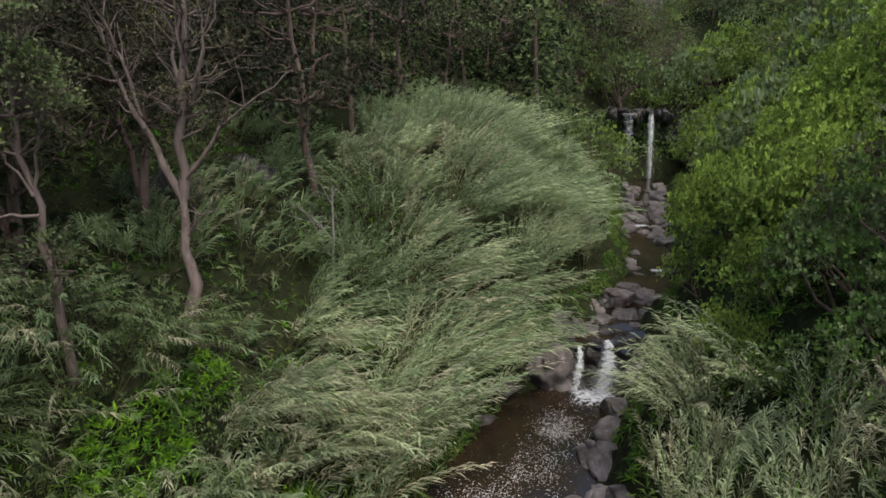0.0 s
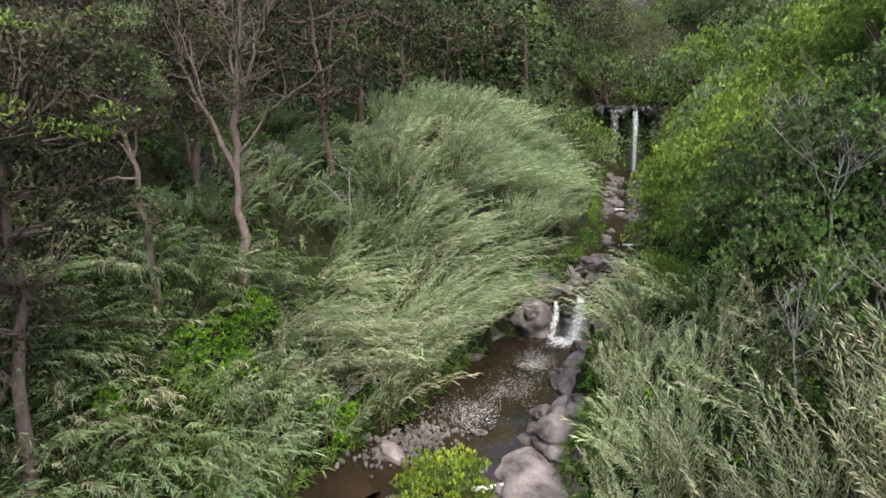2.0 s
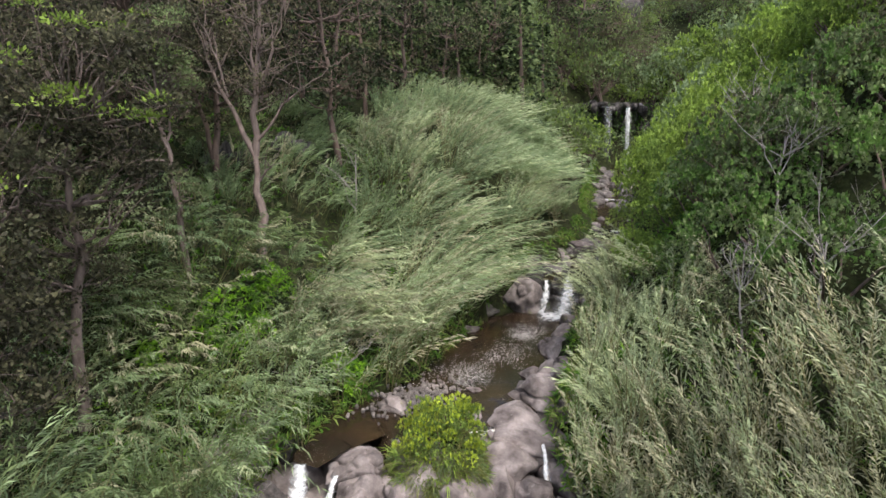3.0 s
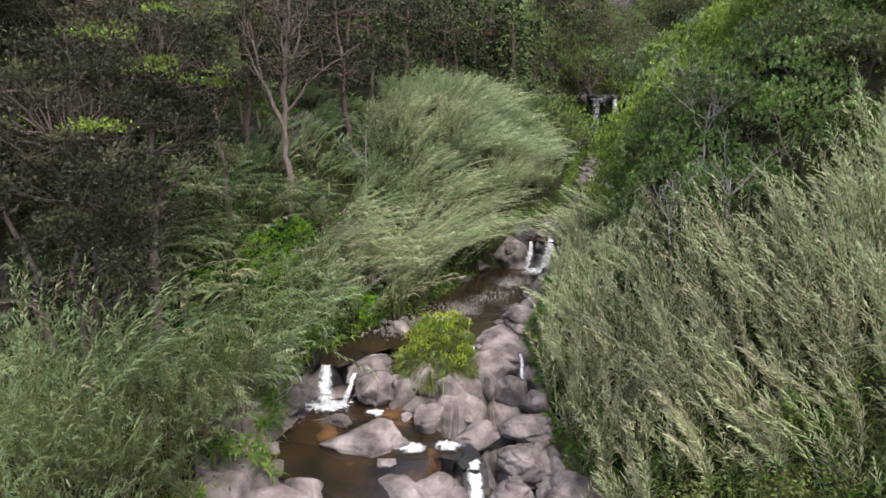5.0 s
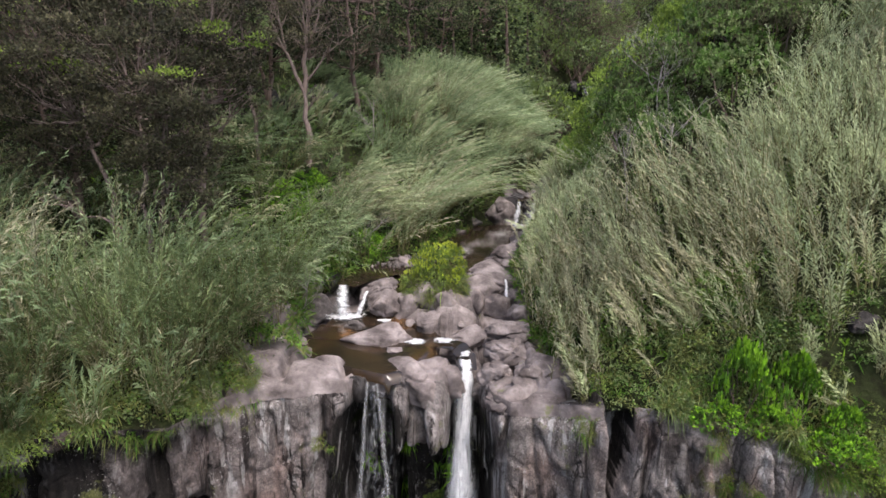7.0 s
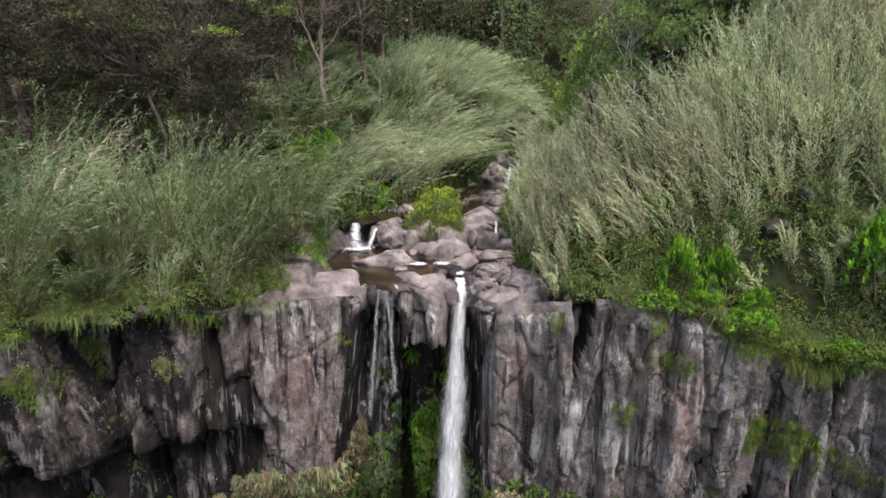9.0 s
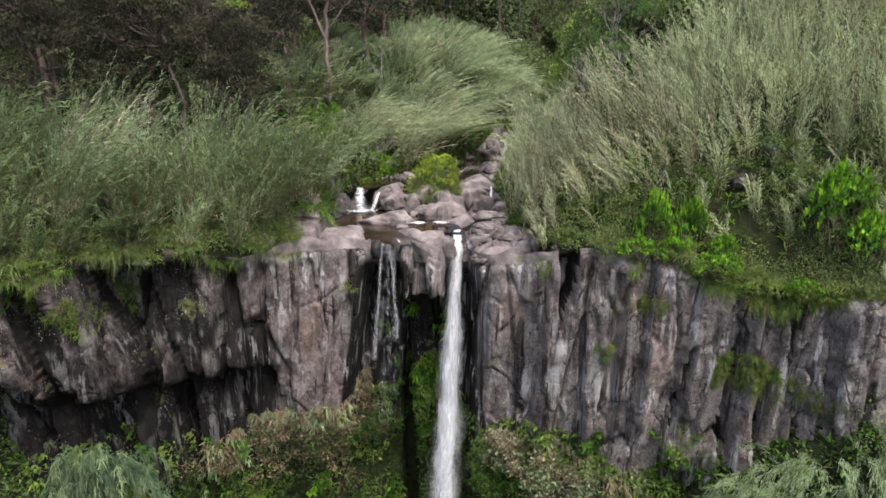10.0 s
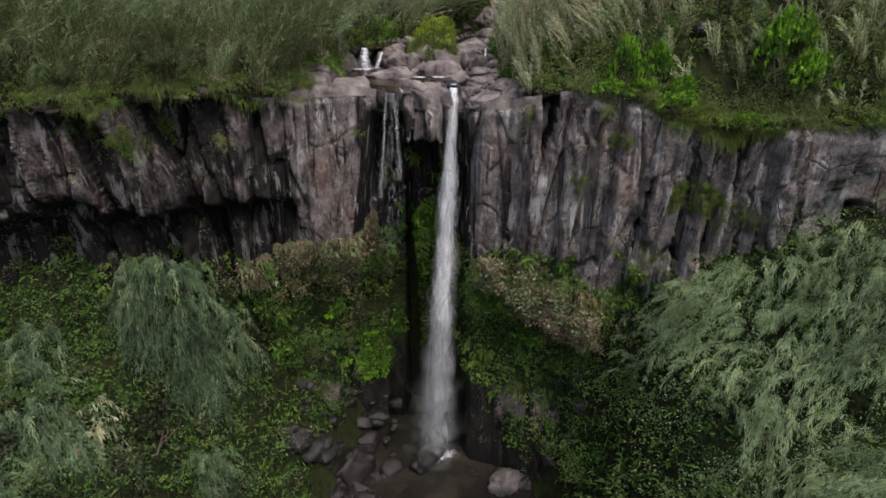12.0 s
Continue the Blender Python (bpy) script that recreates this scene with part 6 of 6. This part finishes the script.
x, y = scatter(rng, (6, 14, -20, 1), 1.3, lambda x, y: (y < cliff_y(x) + 0.5) & (lower_ground(x, y) < -12.5) & (lower_ground(x, y) > POOL_Z + 1.0) & patchy(x, y, 0.5, -0.25, 57))
canopy("gorge_bushes", x, y, lower_ground, 0.9, [OLIVE_LEAF, HERB, OLIVE_LEAF, SHRUB, HERB, FERN], "dark leafy bushes low on the side of the gorge", rng, 220, 0.13)
for box, n, mats, label in (((-13, -2.6, -19.4, -9.4), 150, [HERB, OLIVE_LEAF, FERN, HERB, DARK_LEAF, HERB, DUSK_LEAF, DRY_LEAF], "ferny bushes rooted in the wall below the cliff"), ((2.6, 10, -17.5, -9.6), 100, [HERB, SHRUB, FERN, SHRUB_TIP, HERB, FERN, OLIVE_LEAF, GREY_LEAF], "ferny bushes rooted in the wet wall")):
    x, y, zz = on_wall(box, n, rng)
    canopy("wall_bushes", x, y, lambda x, y: zz - 0.4, 0.75, mats, label, rng, 260, 0.1)
for box, n in (((-8.2, -2.9, -11.2, -9.2), 60), ((2.8, 4.8, -10.8, -9.4), 26), ((4.4, 6.6, -11.9, -10.2), 38), ((6.0, 8.0, -13.0, -11.2), 32)):
    x, y, zz = on_wall(box, n, rng)
    canopy("drying_fronds", x, y - (0.15 if box[0] < 0 else 0.5), lambda x, y: zz - 0.3, 0.55, [DRY_LEAF, TAWNY_LEAF, TAWNY_LEAF, DRY_LEAF] if box[0] < 0 else [DRY_LEAF, REED_TAN, GREY_LEAF, DRY_LEAF], "brown drying fronds below the cliff", rng, 230, 0.15)
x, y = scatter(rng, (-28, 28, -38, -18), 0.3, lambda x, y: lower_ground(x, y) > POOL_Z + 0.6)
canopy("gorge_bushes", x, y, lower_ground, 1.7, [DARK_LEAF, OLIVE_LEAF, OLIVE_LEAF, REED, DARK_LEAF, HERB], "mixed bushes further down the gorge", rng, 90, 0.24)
x = rng.uniform(-19, 19, 520)
x = x[(np.abs(x + 0.5) > 4.9) & ((x < 4) | (x > 6.8) | (vnoise(x * 2, x * 0, 91) > -0.2))]
canopy("edge_bushes", x, cliff_y(x) + rng.uniform(0.2, 2.4, len(x)), lambda x, y: upper_ground(x, y) - 0.1, 0.42, [GRASS, OLIVE_LEAF, OLIVE_LEAF, GRASS, HERB, OLIVE_LEAF, SHRUB, GRASS], "tangled low growth along the cliff edge", rng, 120, 0.09)
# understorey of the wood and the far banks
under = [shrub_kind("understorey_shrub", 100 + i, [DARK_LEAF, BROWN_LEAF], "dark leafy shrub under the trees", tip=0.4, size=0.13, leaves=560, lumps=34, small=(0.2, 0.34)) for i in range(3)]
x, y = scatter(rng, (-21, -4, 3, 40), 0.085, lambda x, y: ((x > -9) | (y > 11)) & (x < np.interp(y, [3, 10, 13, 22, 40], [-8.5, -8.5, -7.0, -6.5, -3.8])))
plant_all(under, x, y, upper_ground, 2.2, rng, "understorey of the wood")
x, y = scatter(rng, (-10, 17, 36, 62), 0.2, lambda x, y: ((x < stream_x(y)) | (y > 60)) & (y > np.interp(x, [-10, -2, 3, 8, 12], [30, 36, 40, 36, 30])))
dim = [shrub_kind("hill_shrub", 76 + i, m, "dull green shrub at the head of the valley", tip=0.4, size=0.085, leaves=1250, lumps=46, small=(0.14, 0.26)) for i, m in enumerate(([DUSK_LEAF, OLIVE_LEAF], [OLIVE_LEAF, SHRUB]))]
plant_all(dim, x, y, upper_ground, 2.3, rng, "shrubs at the valley head", clear=1.35, tall=1.5)
P = HEADWALL[rng.integers(0, len(HEADWALL), 900)] + np.array((0, -0.1, 0))
tufts("headwall_moss", P, np.tile(np.array((0, -0.9, 0.2)), (len(P), 1)), rng, [FERN, DARK_LEAF], "dark green ferns on the rock of the far fall", "ferns", 6, 0.5, 0.1, 0.8, 0.7, (0, 1, 1))
# shrubs among the gorge thickets
x, y = scatter(rng, (-24, 6.5, -28, -1), 0.12, lambda x, y: (y < cliff_y(x) - 1.0) & (lower_ground(x, y) > -20.8))
plant_all(under, x, y, lower_ground, 1.5, rng, "shrubs in the gorge")


# ---- trees ----
def leafless(name, at, height, seed, bark, label, spread=0.35, bare=0.3, thick=0.2, forks=5, lean=(0, 0)):
    """Leafless growth: a stem that forks twice and ends in twigs."""
    rng = np.random.default_rng(seed)
    whole = new(name)
    whole.location = at
    tagged(whole, label, "tree")
    trunk, wood, twigs = Soup(), Soup(), Soup()

    def limb(p, d, length, r, depth):
        n = 7
        pts = [np.array(p, float)]
        d = np.array(d, float)
        for _ in range(n - 1):
            d = unit(d + rng.normal(0, 0.15 if depth else 0.08, 3) + np.array((0, 0, 0.06)))
            pts.append(pts[-1] + d * length / (n - 1))
        pts = np.array(pts)
        slim = depth > 1
        (trunk, wood, twigs, twigs)[depth].tube(pts[::3] if slim else pts, np.linspace(r, r * 0.4, n)[::3] if slim else np.linspace(r, r * 0.4, n), 0, (9, 6, 3, 3)[depth])
        if depth < 3:
            for _ in range(forks if depth else forks + 2):
                t = rng.uniform(bare if depth == 0 else 0.25, 1.0)
                q = pts[min(int(t * (n - 1)), n - 1)]
                a = rng.uniform(0, 2 * np.pi)
                e = unit(d * 0.7 + np.array((np.cos(a), np.sin(a), rng.uniform(0, 0.7))) * (0.6 + spread))
                limb(q, e, length * rng.uniform(0.35, 0.6), r * 0.42, depth + 1)

    limb((0, 0, -0.3), (*lean, 1), height, thick, 0)
    part("trunk", trunk.mesh("trunk", [bark]), whole)
    part("limbwork", wood.mesh("limbwork", [bark]), whole)
    part("twigwork", twigs.mesh("twigwork", [bark]), whole)
    return whole


def ground_at(x, y):
    return float(upper_ground(x, y))


def bent(a, b, sag, rng, n=6, crook=0.04):
    """A limb from a to b, bowed and a little crooked."""
    t = np.linspace(0, 1, n)[:, None]
    a, b = np.asarray(a, float), np.asarray(b, float)
    way = np.linalg.norm(b - a)
    pts = a + (b - a) * t + rng.normal(0, crook * way, (n, 3)) * np.sin(np.pi * t)
    pts[:, 2] -= sag * way * np.sin(np.pi * t[:, 0])
    return pts


def crown_tree(name, at, seed, stems, blobs, leafmats, bark, label, per_head=120, size=0.13, head=0.5, fresh=0.0, limb=0.04, bare=(), hollow=0.45, squash=0.6):
    """A tree: crooked stems, limbs that run out to every head of foliage, and leaf heads that fill the given masses.
    stems: base, top and radius; blobs: centre, half sizes and number of heads; bare: leafless limbs as start, end, radius."""
    rng = np.random.default_rng(seed)
    whole = new(name)
    whole.location = at
    tagged(whole, label, "tree")
    spine = []
    for base, top, r in stems:
        pts = bent(base, top, 0.0, rng, 9, 0.014)
        soup = Soup()
        soup.tube(pts, np.linspace(r, r * 0.35, 9), 0, 9)
        part("trunk", soup.mesh("trunk", [bark]), whole)
        spine.append(pts)
    spine = np.concatenate(spine)
    heads = []
    for c, half, n in blobs:
        v = unit(rng.normal(size=(n, 3)) + np.array((0, -0.15, 0.15))) * (hollow + (1 - hollow) * rng.uniform(0, 1, (n, 1)) ** 0.5)
        heads.append(np.array(c) + v * np.array(half))
    heads = np.concatenate(heads)
    wood = Soup()
    for h in heads:
        low = spine[:, 2] < h[2] - 0.1
        near = spine[low] if low.any() else spine[:1]
        root = near[np.argmin(np.linalg.norm(near - h, axis=1) + 0.5 * np.abs(near[:, 2] - (h[2] - 0.9)))]
        wood.tube(bent(root, h, 0.06, rng), np.linspace(limb, limb * 0.25, 6), 0, 4)
        for _ in range(2):
            q = h + rng.normal(0, head * 0.7, 3) + np.array((0, 0, head * 0.35))
            wood.tube(bent(h - (h - root) * 0.15, q, 0.0, rng, 3), np.linspace(limb * 0.3, limb * 0.12, 3), 0, 3)
    part("limbwork", wood.mesh("limbwork", [bark]), whole)
    for a, b, r in bare:
        soup = Soup()
        pts = bent(a, b, -0.08, rng, 7)
        soup.tube(pts, np.linspace(r, r * 0.3, 7), 0, 6)
        for _ in range(7):
            k = int(rng.integers(2, 7))
            e = pts[k] + rng.normal(0, 0.35, 3) + (pts[-1] - pts[0]) * 0.22 + np.array((0, 0, 0.45))
            soup.tube(bent(pts[k], e, -0.05, rng, 4), np.linspace(r * 0.35, r * 0.1, 4), 0, 4)
        part("limb", soup.mesh("limb", [bark]), whole)
    n = len(heads) * per_head
    k = np.repeat(np.arange(len(heads)), per_head)
    R = head * rng.uniform(0.65, 1.3, len(heads))
    out = unit(rng.normal(size=(n, 3)) + np.array((0, 0, 0.45)))
    p = heads[k] + out * (R[k] * rng.uniform(0.45, 1.08, n))[:, None] * np.array((1.1, 1.1, squash))
    s = size * rng.uniform(0.6, 1.3, n)
    own = np.clip(rng.normal(0, 0.25, len(heads)), -0.5, 0.6)[k]
    # upward leaves take the second, mostly lighter material: lit tops, shaded undersides painted in
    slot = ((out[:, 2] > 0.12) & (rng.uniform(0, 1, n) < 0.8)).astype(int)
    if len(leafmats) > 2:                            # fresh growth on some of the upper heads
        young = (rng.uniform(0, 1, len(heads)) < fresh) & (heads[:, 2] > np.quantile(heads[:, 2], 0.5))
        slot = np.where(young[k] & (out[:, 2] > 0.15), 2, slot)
    soup = Soup()
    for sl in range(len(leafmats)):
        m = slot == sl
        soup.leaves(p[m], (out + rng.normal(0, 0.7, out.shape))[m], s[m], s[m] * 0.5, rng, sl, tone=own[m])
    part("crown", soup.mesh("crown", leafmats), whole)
    return whole


def rooted(x, y, name, seed, *rest, **kw):
    return crown_tree(name, (x, y, ground_at(x, y)), seed, *rest, **kw)


# dark for undersides, lighter for tops painted as lit, then fresh growth
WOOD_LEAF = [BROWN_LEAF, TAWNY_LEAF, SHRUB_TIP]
# the slender tree with a grey-green head
rooted(-7.9, 12.1, "tree", 201, [((0, 0, -0.3), (-0.55, 0.3, 6.4), 0.12)],
       [((-0.3, 0.1, 5.9), (1.1, 1.1, 1.3), 26), ((0.1, -0.2, 7.2), (0.9, 0.9, 0.8), 16), ((0.1, 0, 2.6), (0.35, 0.35, 0.9), 5)], [DUSK_LEAF, OLIVE_LEAF, SHRUB_TIP], BARK_RED, "slender red-barked tree with a grey-green crown", fresh=0.15, per_head=90, size=0.11, head=0.38,
       bare=(((-0.25, 0.1, 3.6), (-2.0, -0.2, 3.4), 0.045), ((-0.3, 0.1, 4.0), (-1.0, -0.1, 5.2), 0.04), ((-0.3, 0.2, 4.2), (0.3, -0.1, 5.6), 0.04)))
# the forked red-barked tree
rooted(-6.2, 14.3, "tree", 207, [((0, 0, -0.3), (-0.2, 0.7, 3.9), 0.2), ((-0.2, 0.7, 3.4), (-1.6, 0.7, 6.6), 0.11), ((-0.2, 0.7, 3.4), (0.3, 0.9, 9.0), 0.13)],
       [((-0.3, 0.9, 7.4), (2.0, 1.5, 2.2), 46), ((0.2, 0.9, 5.6), (1.0, 0.8, 0.9), 10)], [BROWN_LEAF, DUSK_LEAF], BARK_RED, "forked red-barked tree with a thin brownish crown", per_head=55, size=0.1, head=0.5, limb=0.035, hollow=0.2,
       bare=(((-1.0, 0.7, 5.4), (-1.5, 0.5, 7.6), 0.06), ((-0.1, 0.7, 3.9), (1.9, 0.5, 5.9), 0.06), ((0.1, 0.8, 5.5), (1.3, 0.6, 8.4), 0.06), ((0, 0.8, 6), (-0.5, 0.6, 9.2), 0.05), ((0.1, 0.8, 5.2), (0.5, 0.7, 9.0), 0.05), ((0.05, 0.2, 2.6), (0.6, 0, 3.2), 0.05)))
# broad dusky trees on the terrace above the west reeds
rooted(-10.0, 4.6, "tree", 203, [((0, 0, -0.3), (-1.6, 0.4, 6.2), 0.14), ((0.3, 0, -0.3), (1.2, 0.2, 6.4), 0.12), ((0.1, 0.2, -0.3), (0.0, 1.2, 7.0), 0.12)],
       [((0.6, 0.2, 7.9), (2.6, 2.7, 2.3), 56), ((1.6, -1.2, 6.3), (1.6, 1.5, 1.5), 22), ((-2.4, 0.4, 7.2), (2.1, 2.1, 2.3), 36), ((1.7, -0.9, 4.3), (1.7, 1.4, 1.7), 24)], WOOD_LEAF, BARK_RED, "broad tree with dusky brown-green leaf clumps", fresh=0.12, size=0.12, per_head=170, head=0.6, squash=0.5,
       bare=(((-0.4, 0, 2.6), (-2.6, -0.5, 3.6), 0.05), ((0.5, 0, 3.0), (1.9, -0.8, 4.6), 0.05)))
rooted(-9.1, 7.6, "tree", 204, [((0, 0, -0.3), (0.7, 0, 7.5), 0.17)],
       [((1.4, -0.2, 8.6), (2.0, 2.0, 1.7), 34), ((0.3, 0.3, 6.6), (2.1, 1.9, 1.7), 30), ((-0.2, -0.2, 4.4), (1.8, 1.5, 1.4), 20)], WOOD_LEAF, BARK_RED, "tall tree with dusky brown-green leaf clumps", fresh=0.14, size=0.12, per_head=170, head=0.58, squash=0.5,
       bare=(((0.3, 0, 4.2), (1.9, -0.6, 5.4), 0.05), ((0.3, 0, 5.0), (-1.6, -0.5, 6.2), 0.06)))
for i, (px, py, tall) in enumerate(((-13.2, 6.6, 9.0), (-12.6, 11.0, 9.5), (-10.6, 14.6, 9.0), (-15.8, 3.6, 9.5), (-15.5, 9.5, 10.0), (-9.2, 18.6, 9.0))):
    rooted(px, py, "tree", 210 + i, [((0, 0, -0.3), (0.4, 0.2, tall * 0.75), 0.17), ((0, 0, 1.2), (-1.0, 0.1, tall * 0.7), 0.11)],
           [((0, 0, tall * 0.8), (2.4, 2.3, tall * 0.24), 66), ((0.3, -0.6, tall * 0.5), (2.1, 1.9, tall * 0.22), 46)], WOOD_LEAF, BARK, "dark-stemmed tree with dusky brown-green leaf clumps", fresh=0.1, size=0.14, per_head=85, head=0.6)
# bleached shrubs and saplings
for i, (px, py, up, tall, lx) in enumerate(((7.2, 7.0, 2.0, 0.7, -0.3), (8.6, 8.8, 2.3, 0.9, 0.1), (9.2, 11.4, 2.1, 1.0, -0.2), (8.3, 6.2, 2.4, 0.7, -0.4))):
    leafless("bare_bush", (px, py, ground_at(px, py)), tall + up, 230 + i, TWIG, "leafless bleached bush among the shrubs", thick=0.04, bare=up / (tall + up), forks=4, lean=(lx * 0.4, -0.1), spread=0.5)
leafless("bare_bush", (-3.7, 19.9, ground_at(-3.7, 19.9)), 3.6, 240, TWIG, "leafless bleached sapling in the reeds", thick=0.05, bare=0.3, forks=3)
for i, (px, py, pz, lx, ly) in enumerate(((-5.3, 6.6, 0.3, 1.0, -0.6), (-5.1, 6.2, 0.1, 0.9, -0.9), (-5.0, 9.6, 0.8, 1.3, -0.2), (-3.6, 11.4, 1.0, 0.9, -0.6))):
    leafless("dead_branch", (px, py, min(pz, ground_at(px, py))), 2.0, 250 + i, TWIG, "bleached dead branch hanging over the stream", thick=0.03, bare=0.2, forks=3, lean=(lx, ly), spread=0.3)
rng = np.random.default_rng(31)


def stock(name, at, tall, wide, seed, leafmats, label, heads, per_head, size, head, bark=BARK):
    """One tree of a kind that is planted many times."""
    return crown_tree(name, at, seed, [((0, 0, -0.4), (0.2, 0.1, tall * 0.8), 0.16)],
                      [((0, 0, tall * 0.74), (wide, wide, tall * 0.26), heads), ((0.2, -0.2, tall * 0.36), (wide * 0.85, wide * 0.85, tall * 0.2), heads // 2)], leafmats, bark, label, per_head=per_head, size=size, head=head, fresh=0.2, limb=0.05)


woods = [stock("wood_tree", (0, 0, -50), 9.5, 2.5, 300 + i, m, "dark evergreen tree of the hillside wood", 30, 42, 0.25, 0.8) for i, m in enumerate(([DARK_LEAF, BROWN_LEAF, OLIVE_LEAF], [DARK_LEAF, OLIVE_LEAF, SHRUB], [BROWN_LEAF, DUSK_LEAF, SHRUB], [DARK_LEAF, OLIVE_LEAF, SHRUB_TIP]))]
x, y = scatter(rng, (-32, 44, 26, 84), 0.04, lambda x, y: ((x < np.interp(y, [10, 20, 37, 50, 100], [-10, -8.5, -5, 6, 10])) | ((x > stream_x(y) + 8) & (y > 38)) | (y > 58)))
east = x > stream_x(y) - 4
plant_all(woods, x[~east], y[~east], upper_ground, 1.0, rng, "trees of the hillside wood", 0.0, (0.75, 1.2))
slope = [stock("slope_tree", (0, 0, -50), 7.5, 2.8, 320 + i, m, "green tree of the far slope", 36, 52, 0.19, 0.75) for i, m in enumerate(([SHRUB, OLIVE_LEAF, SHRUB_TIP], [OLIVE_LEAF, GREY_LEAF, SHRUB], [DUSK_LEAF, OLIVE_LEAF, SHRUB]))]
plant_all(slope, x[east], y[east], upper_ground, 1.0, rng, "trees of the far slopes", 0.0, (0.75, 1.2))
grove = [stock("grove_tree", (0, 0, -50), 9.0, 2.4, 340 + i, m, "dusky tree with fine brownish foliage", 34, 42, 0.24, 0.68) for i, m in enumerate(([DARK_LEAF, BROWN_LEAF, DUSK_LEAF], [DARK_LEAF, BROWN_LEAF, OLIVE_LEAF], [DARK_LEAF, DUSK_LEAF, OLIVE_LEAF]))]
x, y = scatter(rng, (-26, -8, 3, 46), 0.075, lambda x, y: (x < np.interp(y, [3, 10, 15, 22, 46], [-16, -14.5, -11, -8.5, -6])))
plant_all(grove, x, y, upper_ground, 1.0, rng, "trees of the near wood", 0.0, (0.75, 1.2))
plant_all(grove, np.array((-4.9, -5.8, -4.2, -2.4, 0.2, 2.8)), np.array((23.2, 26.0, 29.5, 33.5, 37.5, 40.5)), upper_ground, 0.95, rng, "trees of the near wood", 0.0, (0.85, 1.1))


def conifer(name, height, seed):
    """A dark conifer: straight trunk and drooping whorls."""
    rng = np.random.default_rng(seed)
    whole = new(name)
    trunk = Soup()
    trunk.tube(np.array([(0, 0, -0.3), (0.05, 0, height * 0.5), (0, 0.05, height)]), np.array((0.2, 0.13, 0.03)), 0, 8)
    part("trunk", trunk.mesh("trunk", [BARK]), whole)
    n = 800
    t = rng.uniform(0.12, 1, n)
    a = np.round(t * 26) * 2.4 + rng.integers(0, 5, n) * 1.257 + rng.normal(0, 0.12, n)
    reach = (1 - t) * 0.24 * height + 0.35
    q = rng.uniform(0.25, 1, n)
    p = np.stack([np.cos(a) * reach * q, np.sin(a) * reach * q, np.round(t * 26) / 26 * height - 0.35 * reach * q ** 2 + rng.normal(0, 0.12, n)], -1)
    soup = Soup()
    for slot in (0, 1):
        m = rng.uniform(0, 1, n) < 0.5
        soup.blades(p[m], (np.stack([np.cos(a), np.sin(a), 0.1 + 0 * a], -1) + rng.normal(0, 0.5, (n, 3)))[m], rng.uniform(0.3, 0.6, m.sum()), np.full(m.sum(), 0.2), rng.uniform(0.0, 0.3, m.sum()), rng, slot)
    part("crown", soup.mesh("crown", [DARK_LEAF, OLIVE_LEAF]), whole)
    return tagged(whole, "tall dark conifer above the reeds", "tree")


firs = [conifer("conifer", 9.5, 400 + i) for i in range(2)]
x, y = scatter(rng, (-8, 12, 38, 52), 0.13, lambda x, y: off_stream(x, y) > 5)
plant_all(firs, x, y, upper_ground, 1.0, rng, "conifers above the reeds", 0.0, (0.75, 1.2))
